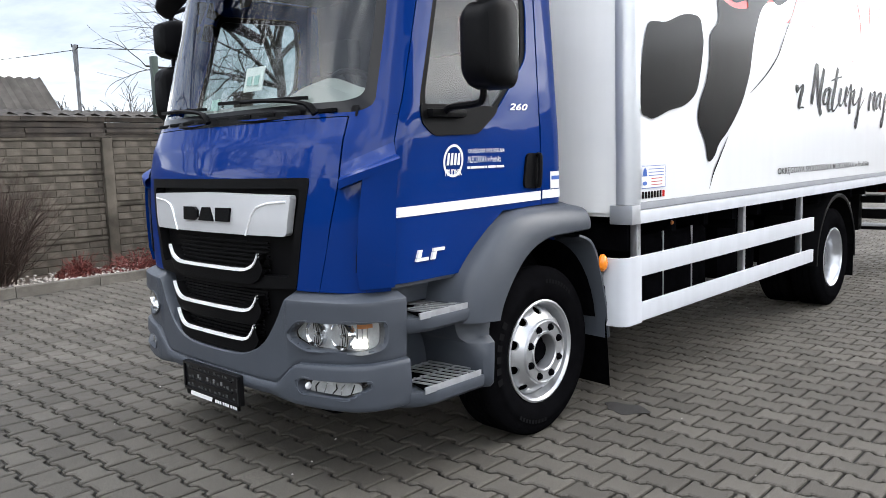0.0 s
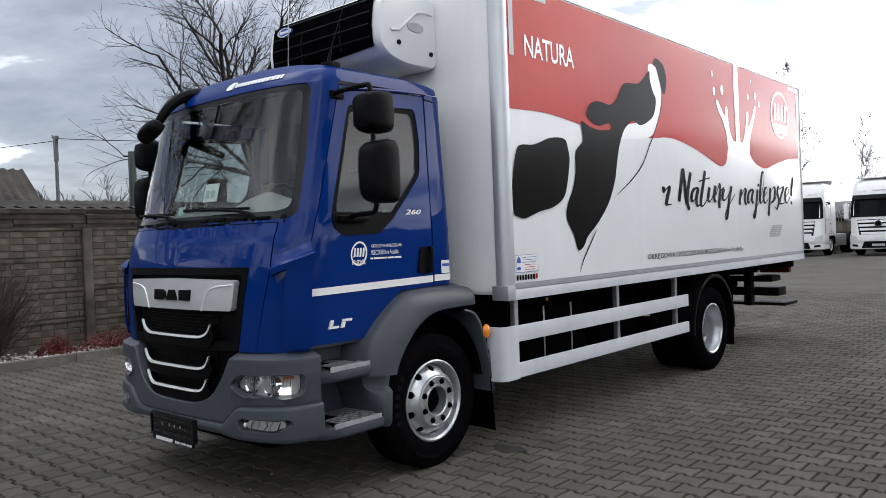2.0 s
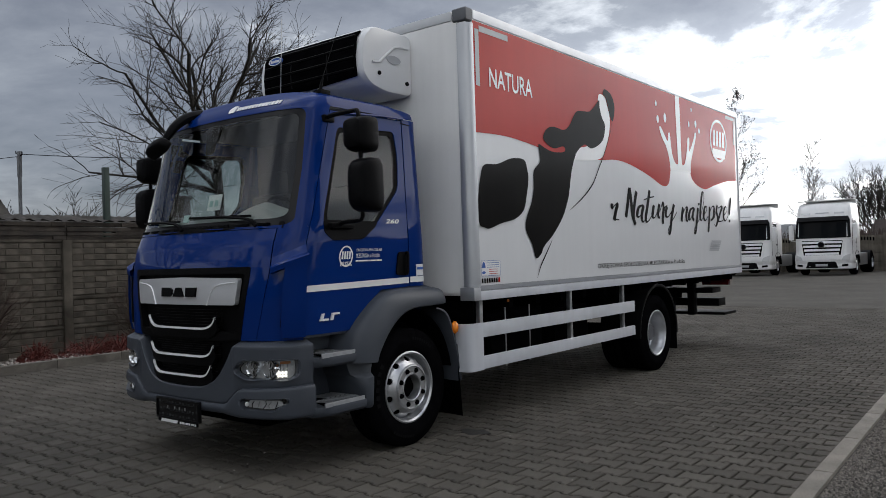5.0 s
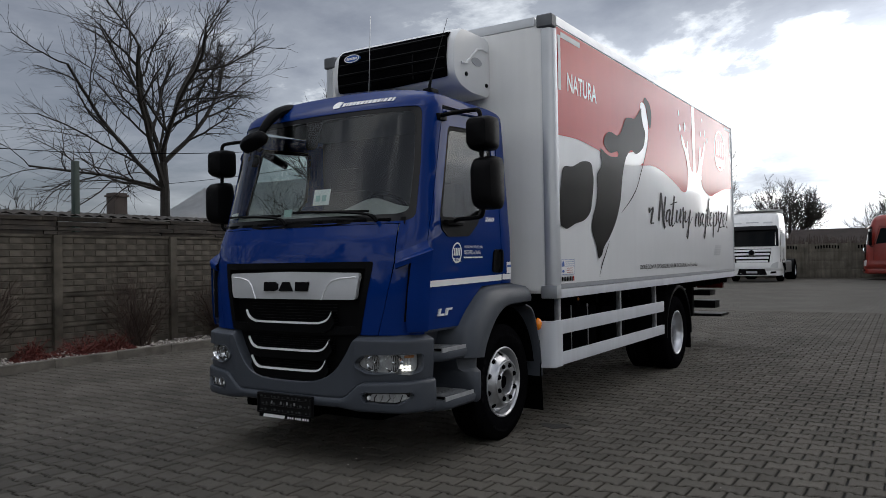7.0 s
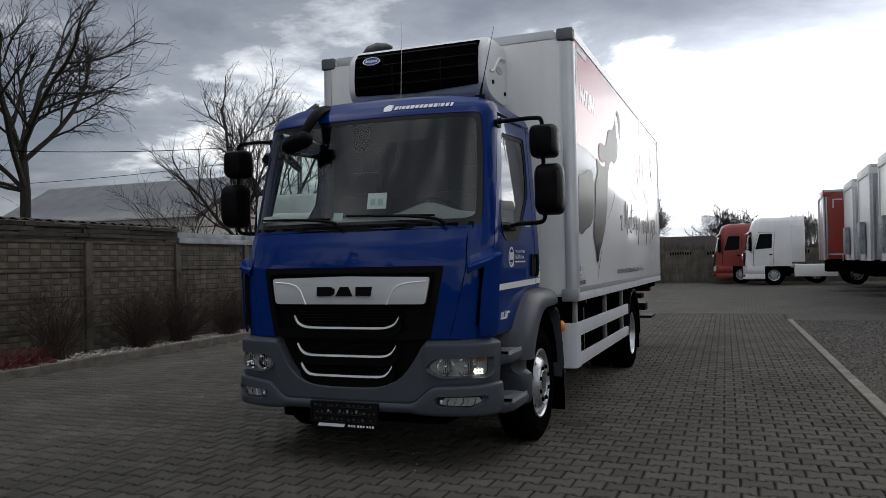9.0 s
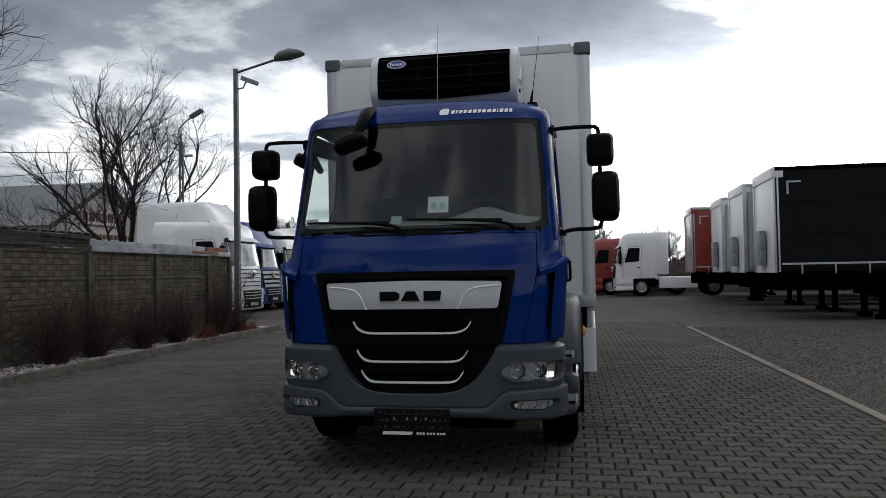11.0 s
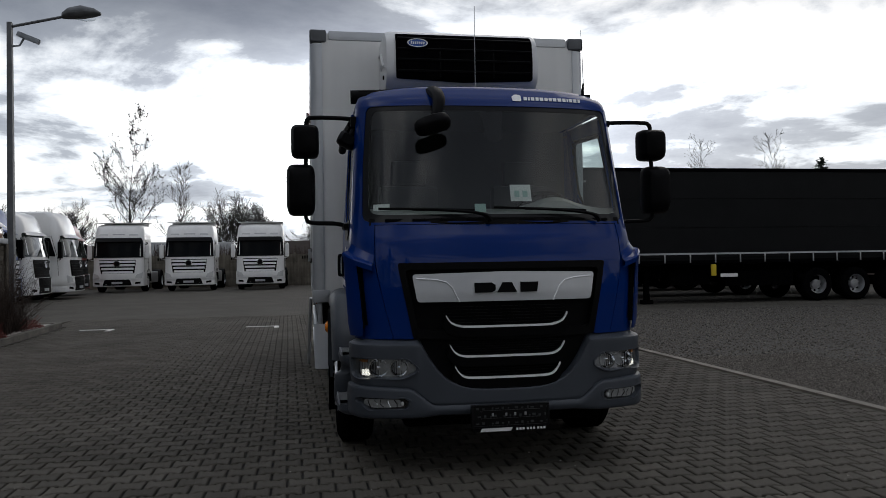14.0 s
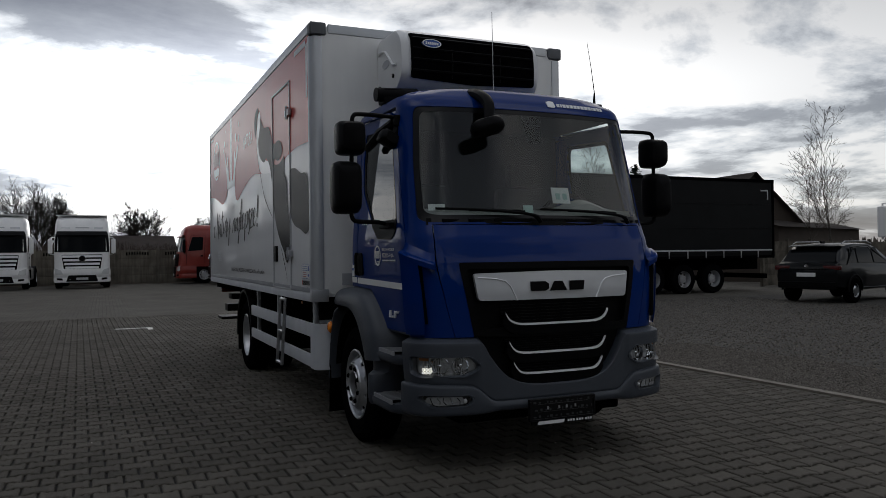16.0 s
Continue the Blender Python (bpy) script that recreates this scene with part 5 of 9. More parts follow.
# front fenders, steps, mudguards
ARCH_OUT = [(0.593, 0.70), (0.600, 0.80), (0.632, 0.90), (0.700, 0.985), (0.790, 1.065), (0.900, 1.145), (1.010, 1.185), (1.180, 1.20), (1.430, 1.20), (1.590, 1.185), (1.635, 1.15)]
ARCH_IN = [(0.818, 0.685), (0.842, 0.74), (0.880, 0.80), (0.935, 0.870), (1.005, 0.940), (1.080, 0.990), (1.150, 1.02), (1.240, 1.04), (1.390, 1.045), (1.590, 1.05), (1.635, 1.055)]
for sg in (1, -1):
    o = smooth_line([(y, z, 0) for y, z in ARCH_OUT], 5)
    i = smooth_line([(y, z, 0) for y, z in ARCH_IN], 5)
    bm = bmesh.new()
    rows = []
    for t, x in ((-0.12, 0.70), (-0.12, 0.93), (0.0, 0.99), (0.04, 1.04), (0.10, 1.075), (0.22, 1.10), (0.45, 1.12), (0.75, 1.128), (0.94, 1.125), (1.0, 1.11), (1.0, 0.80)):
        rows.append([(sg * (x - 0.05 * max(0.0, (k / (len(o) - 1) - 0.9) * 10) * (t > 0)), a[0] + (b[0] - a[0]) * t, a[1] + (b[1] - a[1]) * t) for k, (a, b) in enumerate(zip(o, i))])
    loft(bm, rows)
    fender = part("front_fender", bm, GREY, truck, "grey plastic wheel arch fender")
    bm = bmesh.new()
    curves = []
    for z, y0, y1, xo in ((0.745, 0.60, 0.825, 1.055), (0.70, 0.61, 0.815, 1.060), (0.64, 0.625, 0.795, 1.062), (0.612, 0.635, 0.788, 1.066), (0.600, 0.645, 0.784, 1.085), (0.585, 0.655, 0.780, 1.106), (0.52, 0.672, 0.768, 1.114), (0.44, 0.682, 0.760, 1.116), (0.39, 0.688, 0.760, 1.112), (0.370, 0.692, 0.758, 1.095)):
        mid = (y0 + y1) / 2
        curves.append([(sg * x, y, z) for x, y in ((0.70, y0), (0.90, y0), (xo - 0.07, y0 + 0.012), (xo - 0.02, mid - 0.015), (xo, mid + 0.02), (xo, y1), (0.80, y1))])
    loft(bm, curves, closed=True, caps=True)
    part("fender_foot", bm, GREY, fender)
    bm = bmesh.new()
    arcs = [(1.49, 1.035), (1.59, 1.0), (1.65, 0.93), (1.69, 0.83), (1.73, 0.70), (1.765, 0.56), (1.785, 0.43)]
    line = smooth_line([(y, z, 0) for y, z in arcs], 4)
    loft(bm, [[(sg * x, p[0] + d, p[1] + d * 0.4) for p in line] for x, d in ((0.80, 0.0), (1.11, 0.0), (1.13, -0.005), (1.135, -0.025), (1.115, -0.035), (0.80, -0.02))])
    part("mudguard", bm, GREY, fender)
    bm = bmesh.new()
    loft(bm, [[(sg * x, 1.74 + d + 0.015 * math.sin(x * 9), z) for x in np.linspace(0.82, 1.13, 7)] for d, z in ((0, 0.72), (0.01, 0.5), (0.03, 0.3), (0.045, 0.13))])
    bmesh.ops.solidify(bm, geom=bm.faces[:], thickness=0.008)
    part("mud_flap", bm, RUBBER, fender)
    bm = bmesh.new()
    lathe(bm, [(0.0, 0.022), (0.025, 0.02), (0.04, 0.012), (0.045, 0.0), (0.05, 0.0), (0.05, -0.01)], (sg * 1.137, 1.70, 0.855), 20, sg)
    for v in bm.verts:
        v.co.y = 1.70 + (v.co.y - 1.70) * 0.72
    part("side_marker", bm, ORANGE, fender, "amber oval side marker")
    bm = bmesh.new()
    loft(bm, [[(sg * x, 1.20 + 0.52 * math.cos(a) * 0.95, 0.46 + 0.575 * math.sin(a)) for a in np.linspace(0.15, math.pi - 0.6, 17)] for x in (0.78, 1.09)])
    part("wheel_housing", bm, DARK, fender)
    # entry steps
    for y0, y1, z, xo, xi in ((0.255, 0.65, 0.765, 1.07, 0.73), (0.255, 0.70, 0.435, 1.09, 0.73)):
        bm = bmesh.new()
        curves = []
        for dz, g in ((0.0, 0.0), (0.006, 0.012), (-0.012, 0.016), (-0.045, 0.010), (-0.062, -0.010)):
            curves.append([(sg * x, y, z + dz) for x, y in ((xi, y0 - 0.01), (xo - 0.10 + g, y0 - 0.01), (xo - 0.03 + g, y0 + 0.05), (xo + g, y0 + 0.14), (xo + g, y1), (xi, y1))])
        loft(bm, curves[1:], closed=True, caps=True)
        step = part("entry_step", bm, GREY, truck, "grey moulded entry step")
        bm = bmesh.new()
        ya, yb, xa, xb = y0 + 0.06, y1 - 0.012, xi + 0.045, xo + 0.008
        block(bm, (min(sg * xb, sg * (xb - 0.010)), ya, z + 0.002), (max(sg * xb, sg * (xb - 0.010)), yb, z + 0.032), 0.003)
        for q in (0.0, 0.5):
            xq = xa + (xb - xa) * q
            block(bm, (min(sg * xq, sg * (xq + 0.006)), ya + 0.13 * (1 - q), z + 0.021), (max(sg * xq, sg * (xq + 0.006)), yb, z + 0.027), 0.001)
        for k in range(8):
            y = ya + 0.02 + (yb - ya - 0.055) * k / 7
            for q in range(2):
                x0, x1 = xa + (xb - xa - 0.012) * q / 2, xa + (xb - xa - 0.012) * (q + 1) / 2
                yy = y + (0.018 if q else 0.0)
                if yy > ya + 0.12 * (1 - q):
                    loft(bm, [[(sg * x0, yy + dy, z + dz) for dy, dz in ((0, 0.022), (0.011, 0.022), (0.011, 0.029), (0, 0.029))], [(sg * x1, yy + dy + 0.03, z + dz) for dy, dz in ((0, 0.022), (0.011, 0.022), (0.011, 0.029), (0, 0.029))]], closed=True, caps=True)
        part("step_tread", bm, TREAD, step, "serrated metal step tread", smooth=False)
        # dark sheet stands in for the shade in the tread's openings
        bm = bmesh.new()
        loft(bm, [[(sg * x, y, z + 0.0105) for x, y in ((xa, ya + 0.125), (xb - 0.012, ya + 0.012))], [(sg * x, y, z + 0.0105) for x, y in ((xa, yb), (xb - 0.012, yb))]])
        part("tread_gap", bm, DARK, step)
    bm = bmesh.new()
    loft(bm, [[(sg * x, y, z) for y, z in ((0.20, 0.375), (0.20, 0.60), (0.20, 0.92), (0.45, 0.92), (0.78, 0.90), (0.75, 0.375))] for x in (0.62, 0.74)], closed=True, caps=True)
    part("step_well", bm, GREY, truck)

# mirrors
for sg in (1, -1):
    mir = assembly("wing_mirror", truck, "pair of black wing mirrors on a tubular arm")
    bm = bmesh.new()
    yb = 0.51
    tube(bm, smooth_line([(sg * 0.93, 0.55, 2.43), (sg * 1.02, 0.52, 2.435), (sg * 1.22, yb + 0.02, 2.44), (sg * 1.285, yb, 2.42), (sg * 1.295, yb, 2.33), (sg * 1.30, yb, 2.08), (sg * 1.305, yb, 1.80), (sg * 1.295, yb + 0.005, 1.71), (sg * 1.24, yb + 0.02, 1.69), (sg * 1.10, 0.53, 1.685), (sg * 1.02, 0.575, 1.67)], 5), 0.0155, 8)
    block(bm, (min(sg * 0.92, sg * 0.968), 0.50, 2.40), (max(sg * 0.92, sg * 0.968), 0.60, 2.45), 0.012)
    block(bm, (min(sg * 0.99, sg * 1.045), 0.47, 1.645), (max(sg * 0.99, sg * 1.045), 0.70, 1.685), 0.016)
    part("mirror_arm", bm, BLACK, mir)
    for z0, z1, x0, x1 in ((2.150, 2.385, 1.205, 1.402), (1.742, 2.105, 1.235, 1.435)):
        bm = bmesh.new()
        curves = []
        cx, cz, hx, hz = (x0 + x1) / 2, (z0 + z1) / 2, (x1 - x0) / 2, (z1 - z0) / 2
        for y, k in ((yb + 0.075, 0.86), (yb + 0.08, 0.95), (yb + 0.07, 1.0), (yb + 0.0, 1.0), (yb - 0.05, 0.93), (yb - 0.085, 0.78), (yb - 0.10, 0.5)):
            curves.append([(sg * (cx + hx * k * math.copysign(abs(math.cos(a)) ** 0.38, math.cos(a))), y, cz + hz * k * math.copysign(abs(math.sin(a)) ** 0.38, math.sin(a))) for a in np.linspace(0, 2 * math.pi, 33)[:-1]])
        loft(bm, curves, closed=True, caps=True)
        part("mirror_housing", bm, BLACK, mir)
        bm = bmesh.new()
        block(bm, (min(sg * (x0 + 0.02), sg * (x1 - 0.02)), yb + 0.081, z0 + 0.03), (max(sg * (x0 + 0.02), sg * (x1 - 0.02)), yb + 0.087, z1 - 0.03), 0.002)
        part("mirror_glass", bm, MIRRORGLASS, mir)
# kerb mirror high on the passenger's door
km = assembly("kerb_mirror", truck, "small black kerb mirror above the door")
bm = bmesh.new()
curves = []
for y, k in ((0.06, 0.8), (0.065, 0.95), (0.04, 1.0), (-0.03, 0.95), (-0.07, 0.6)):
    curves.append([(0.075 * k * math.copysign(abs(math.cos(a)) ** 0.5, math.cos(a)), y, 0.055 * k * math.copysign(abs(math.sin(a)) ** 0.5, math.sin(a))) for a in np.linspace(0, 2 * math.pi, 25)[:-1]])
loft(bm, curves, closed=True, caps=True)
bmesh.ops.transform(bm, matrix=Matrix.Translation((-1.0, 0.56, 2.285)) @ Matrix.Rotation(radians(28), 4, "Y"), verts=bm.verts)
part("mirror_housing", bm, BLACK, km)
bm = bmesh.new()
tube(bm, [(-0.95, 0.54, 2.38), (-0.97, 0.52, 2.33), (-1.0, 0.51, 2.29)], 0.022, 8)
tube(bm, [(-0.965, 0.55, 2.40), (-1.0, 0.75, 2.35), (-1.02, 1.0, 2.27)], [0.036, 0.04, 0.03], 8)
block(bm, (-0.985, 0.50, 2.37), (-0.93, 0.60, 2.45), 0.02)
part("mirror_arm", bm, BLACK, km)
fm = assembly("front_mirror", truck, "black kerb mirror hanging over the windscreen")
bm = bmesh.new()
arm = smooth_line([(-0.41, 0.56, 2.62), (-0.405, 0.42, 2.615), (-0.40, 0.29, 2.575), (-0.40, 0.20, 2.51), (-0.415, 0.15, 2.44), (-0.435, 0.12, 2.375)], 5)
tube(bm, arm, [0.05 - 0.024 * k / (len(arm) - 1) for k in range(len(arm))], 10)
for v in bm.verts:
    v.co.x = -0.43 + (v.co.x + 0.43) * 1.25
part("mirror_arm", bm, BLACK, fm)
bm = bmesh.new()
curves = []
for y, k in ((0.05, 0.85), (0.055, 0.95), (0.04, 1.0), (0.0, 1.0), (-0.03, 0.85), (-0.045, 0.55)):
    curves.append([(0.125 * k * math.copysign(abs(math.cos(a)) ** 0.6, math.cos(a)), y, 0.055 * k * math.copysign(abs(math.sin(a)) ** 0.6, math.sin(a))) for a in np.linspace(0, 2 * math.pi, 29)[:-1]])
loft(bm, curves, closed=True, caps=True)
bmesh.ops.transform(bm, matrix=Matrix.Translation((-0.46, 0.07, 2.335)) @ Matrix.Rotation(radians(-16), 4, "Y") @ Matrix.Rotation(radians(-35), 4, "X"), verts=bm.verts)
part("mirror_housing", bm, BLACK, fm)

# ---------------------------------------------------------------- refrigerated box
X, Y0, Y1, Z0, Z1 = 1.25, 1.82, 8.56, 1.06, 3.45
cargo = assembly("cargo_box", truck, "white insulated cargo box with aluminium edges")
bm = bmesh.new()
block(bm, (-X + 0.03, Y0 + 0.02, Z0 + 0.04), (X - 0.03, Y1 - 0.02, Z1 - 0.02))
part("box_core", bm, FRONTWHITE, cargo, smooth=False)
bm = bmesh.new()
sheet(bm, fillet([(-X + 0.09, Z0 + 0.06), (X - 0.09, Z0 + 0.06), (X - 0.09, Z1 - 0.085), (-X + 0.09, Z1 - 0.085)], 0.05), lambda u, v, o: (u, Y0 + 0.02 - o, v), rings=1, thick=0.015, off=0.014, n=24)
part("front_panel", bm, FRONTWHITE, cargo)
bm = bmesh.new()
block(bm, (-X + 0.16, Y0 + 0.006, Z1 - 0.078), (X - 0.16, Y0 + 0.05, Z1), 0.008)
part("front_top_profile", bm, ALU, cargo)
for sg in (1, -1):
    sx = lambda a, b: (min(sg * a, sg * b), max(sg * a, sg * b))
    x0, x1 = sx(X - 0.02, X - 0.004)
    bm = bmesh.new()
    block(bm, (x0, Y0 + 0.07, Z0 + 0.12), (x1, Y1 - 0.03, Z1 - 0.07), 0.002)
    part("side_wall", bm, BOXWHITE, cargo, "glossy white side wall with printed decoration")
    bm = bmesh.new()
    curves = [[(sg * (X + dx), Y0 + dy, z) for dx, dy in ((-0.10, 0.012), (-0.10, -0.004), (-0.055, -0.008), (-0.02, 0.004), (-0.002, 0.03), (0.004, 0.06), (0.004, 0.085), (-0.01, 0.085))] for z in (Z0 + 0.11, Z1 - 0.115)]
    loft(bm, curves, caps=True)
    part("corner_post", bm, ALU, cargo, "rounded aluminium corner post")
    bm = bmesh.new()
    x0, x1 = sx(X - 0.14, X + 0.006)
    block(bm, (x0, Y0 - 0.012, Z1 - 0.105), (x1, Y0 + 0.085, Z1 + 0.006), 0.025, seg=3)
    part("corner_cap", bm, LAMPPOST, cargo, "dark grey corner cap")
    bm = bmesh.new()
    block(bm, (x0, Y0 - 0.008, Z0), (x1, Y0 + 0.085, Z0 + 0.108), 0.008, seg=2)
    part("corner_foot", bm, ALU, cargo)
    x0, x1 = sx(X - 0.05, X + 0.004)
    bm = bmesh.new()
    block(bm, (x0, Y0 + 0.087, Z1 - 0.078), (x1, Y1, Z1), 0.008)
    part("top_profile", bm, ALU, cargo)
    bm = bmesh.new()
    block(bm, (x0, Y0 + 0.087, Z0), (x1, Y1, Z0 + 0.075), 0.006)
    part("bottom_profile", bm, ALUWHITE, cargo)
    bm = bmesh.new()
    block(bm, (x0, Y0 + 0.087, Z0 + 0.078), (sx(X - 0.05, X + 0.001)[1] if sg > 0 else x1, Y1, Z0 + 0.118), 0.004)
    part("rubbing_strip", bm, STRIPGREY, cargo, "flat grey strip above the bottom profile")
    bm = bmesh.new()
    block(bm, (x0, Y1 - 0.028, Z0 + 0.12), (x1, Y1 + 0.01, Z1 - 0.08), 0.006)
    part("rear_post", bm, ALU, cargo)
    # printed decoration: u is the distance from the front
    wall = lambda u, v, o, sg=sg: (sg * (X - 0.004 + o), u, v)
    sky_edge = [(1.905, 2.44), (2.33, 2.452), (2.70, 2.425), (2.98, 2.395), (3.46, 2.36), (4.10, 2.385), (4.45, 2.415), (4.75, 2.40), (5.10, 2.345), (5.40, 2.28), (5.62, 2.22), (5.78, 2.20), (5.90, 2.24), (5.95, 2.34), (5.98, 2.44)]
    right_edge = [(6.62, 2.44), (6.66, 2.36), (6.76, 2.30), (6.92, 2.255), (7.17, 2.235), (7.5, 2.30), (8.0, 2.385), (8.44, 2.42)]
    line = [(p[0], p[1]) for p in smooth_line([(*p, 0) for p in sky_edge], 4)] + [(5.98, 2.50), (6.62, 2.50)] + [(p[0], p[1]) for p in smooth_line([(*p, 0) for p in right_edge], 4)]
    bm = bmesh.new()
    top = [bm.verts.new(wall(u, 3.362, 0.003)) for u, v in line]
    low = [bm.verts.new(wall(u, v, 0.003)) for u, v in line]
    for k in range(len(line) - 1):
        bm.faces.new((top[k], top[k + 1], low[k + 1], low[k]))
    part("red_band", bm, PRINTRED, cargo, "broad red printed band", smooth=False)
    # milk splash rising through the band
    bm = bmesh.new()
    splash = [(5.96, 2.42), (5.93, 2.56), (5.84, 2.70), (5.72, 2.80), (5.66, 2.90), (5.70, 2.92), (5.80, 2.84), (5.90, 2.76), (5.93, 2.86), (5.98, 2.86), (6.00, 2.72), (6.05, 2.58), (6.14, 2.50), (6.20, 2.48), (6.21, 2.60), (6.18, 3.36), (6.31, 3.36), (6.33, 2.60), (6.38, 2.50), (6.46, 2.56), (6.52, 2.70), (6.56, 2.86), (6.62, 2.86), (6.60, 2.70), (6.66, 2.74), (6.76, 2.86), (6.82, 2.96), (6.87, 2.94), (6.80, 2.80), (6.70, 2.64), (6.64, 2.52), (6.64, 2.42)]
    decal(bm, [(p[0], p[1]) for p in smooth_line([(*p, 0) for p in splash], 3)], wall, 0.0035, 0.006)
    for u, v, a, b in ((5.62, 3.0, 0.035, 0.05), (5.58, 3.18, 0.025, 0.035), (5.84, 3.04, 0.04, 0.06), (6.86, 3.08, 0.035, 0.05), (6.98, 3.0, 0.025, 0.04), (6.62, 3.05, 0.025, 0.04), (6.72, 3.25, 0.02, 0.025)):
        decal(bm, [(u + a * math.cos(q), v + b * math.sin(q)) for q in np.linspace(0, 2 * math.pi, 15)[:-1]], wall, 0.0035, 0.006)
    part("white_splash", bm, PRINTWHITE, cargo, "white splash print", smooth=False)
    # plain black patches
    blots = ([(1.915, 1.69), (1.905, 1.87), (1.95, 2.08), (2.01, 2.18), (2.2, 2.20), (2.42, 2.265), (2.62, 2.27), (2.67, 2.19), (2.685, 2.10), (2.64, 1.92), (2.585, 1.81), (2.44, 1.735), (2.25, 1.70), (2.06, 1.65), (1.98, 1.66)],
             [(2.77, 1.39), (2.72, 1.51), (2.62, 1.64), (2.64, 1.76), (2.72, 1.88), (2.77, 2.02), (2.78, 2.18), (2.89, 2.27), (2.89, 2.36), (2.88, 2.435), (3.0, 2.405), (3.15, 2.385), (3.35, 2.405), (3.335, 2.455), (3.16, 2.42), (3.03, 2.45), (2.964, 2.504), (3.03, 2.59), (3.161, 2.626), (3.348, 2.616), (3.46, 2.67), (3.55, 2.77), (3.62, 2.83), (3.75, 2.85), (3.882, 2.864), (4.0, 2.93), (4.11, 3.01), (4.12, 2.93), (4.17, 2.83), (4.23, 2.755), (4.18, 2.611), (4.05, 2.53), (3.896, 2.487), (3.771, 2.515), (3.65, 2.46), (3.577, 2.398), (3.50, 2.27), (3.46, 2.16), (3.43, 2.05), (3.397, 1.953), (3.28, 1.77), (3.089, 1.601), (2.93, 1.50), (2.86, 1.42)],
             [(4.20, 3.09), (4.25, 3.148), (4.395, 3.108), (4.455, 3.03), (4.466, 2.949), (4.42, 2.83), (4.36, 2.86), (4.31, 2.97), (4.26, 3.06)])
    for b in blots:
        bm = bmesh.new()
        decal(bm, [(p[0], p[1]) for p in smooth_line([(*p, 0) for p in b], 4, closed=True)], wall, 0.0045, 0.007)
        part("black_patch", bm, PRINTBLACK, cargo, "rounded black printed patch", smooth=False)
    for line_pts in ([(4.40, 2.84), (4.34, 2.68), (4.17, 2.43), (4.07, 2.31), (3.92, 2.13), (3.70, 1.98), (3.42, 1.84)], [(3.07, 1.55), (2.95, 1.42), (2.85, 1.31), (2.79, 1.21)]):
        mids = smooth_line([(*p, 0) for p in line_pts], 5)
        n = len(mids)
        tops = [(p[0], p[1] + 0.012 * math.sin(math.pi * (k + 0.6) / n) ** 0.7) for k, p in enumerate(mids)]
        lows = [(p[0], p[1] - 0.012 * math.sin(math.pi * (k + 0.6) / n) ** 0.7) for k, p in enumerate(mids)]
        bm = bmesh.new()
        decal(bm, tops + lows[::-1], wall, 0.0035, 0.006)
        part("thin_line", bm, PRINTBLACK, cargo, smooth=False)
    bm = bmesh.new()
    streak = [(4.09, 3.00), (4.13, 3.08), (4.25, 3.06), (4.31, 2.96), (4.352, 2.851), (4.33, 2.70), (4.25, 2.55), (4.15, 2.42), (3.95, 2.37), (3.55, 2.34), (3.50, 2.36), (3.62, 2.46), (3.9, 2.52), (4.1, 2.62), (4.14, 2.80)]
    decal(bm, [(p[0], p[1]) for p in smooth_line([(*p, 0) for p in streak], 3, closed=True)], wall, 0.0036, 0.0041)
    part("white_streak", bm, PRINTWHITE, cargo, smooth=False)
    # roundel of the dairy: a ring with plain strokes
    bm = bmesh.new()
    cy, cz = 7.73, 2.94
    circ = [(cy + 0.34 * math.cos(a), cz + 0.30 * math.sin(a)) for a in np.linspace(0, 2 * math.pi, 49)[:-1]]
    sheet(bm, circ, wall, hole=[(cy + (p[0] - cy) * 0.88, cz + (p[1] - cz) * 0.88) for p in circ], c=(cy, cz), rings=1, thick=0.002, off=0.006, n=48)
    for dx in (-0.18, -0.06, 0.06, 0.18):
        decal(bm, [(cy + dx - 0.045, cz - 0.08), (cy + dx + 0.035, cz - 0.08), (cy + dx + 0.045, cz + 0.14), (cy + dx - 0.015, cz + 0.14)], wall, 0.004, 0.007)
    decal(bm, [(cy - 0.25, cz - 0.24), (cy + 0.25, cz - 0.24), (cy + 0.25, cz - 0.12), (cy - 0.25, cz - 0.12)], wall, 0.004, 0.008)
    part("roundel", bm, PRINTWHITE, cargo, "white round dairy emblem", smooth=False)
    d = lambda a, b: (a, b) if sg > 0 else (b, a)
    a, b = d(2.12, 2.80) if sg > 0 else (5.25, 4.62)
    word("lettering", "NATURA", a, 2.845 if sg > 0 else 2.80, b, 3.01 if sg > 0 else 2.96, wall, 0.0065, PRINTWHITE, cargo, "white capital lettering", bold=0.012)
    turned = (lambda u: u) if sg > 0 else (lambda u: 12.45 - u)
    for strokes in BRUSHED:
        brushed("lettering", strokes, lambda u, v, o: wall(turned(u), v, o), 0.0045, PRINTBLACK, cargo, "black brushed hand lettering")
    a, b = d(3.97, 6.33)
    word("lettering", "OKRĘGOWA SPÓŁDZIELNIA MLECZARSKA w Prudniku", a, 1.245, b, 1.320, wall, 0.0045, PRINTBLACK, cargo, "small black lettering", bold=0.005)
    bm = bmesh.new()
    for k in range(6):
        decal(bm, [(7.22 + 0.02 * k, 1.395 + 0.025 * k), (7.60 + 0.02 * k, 1.395 + 0.025 * k), (7.605 + 0.02 * k, 1.414 + 0.025 * k), (7.225 + 0.02 * k, 1.414 + 0.025 * k)], wall, 0.003, 0.006)
    part("small_print", bm, PRINTGREY, cargo, smooth=False)
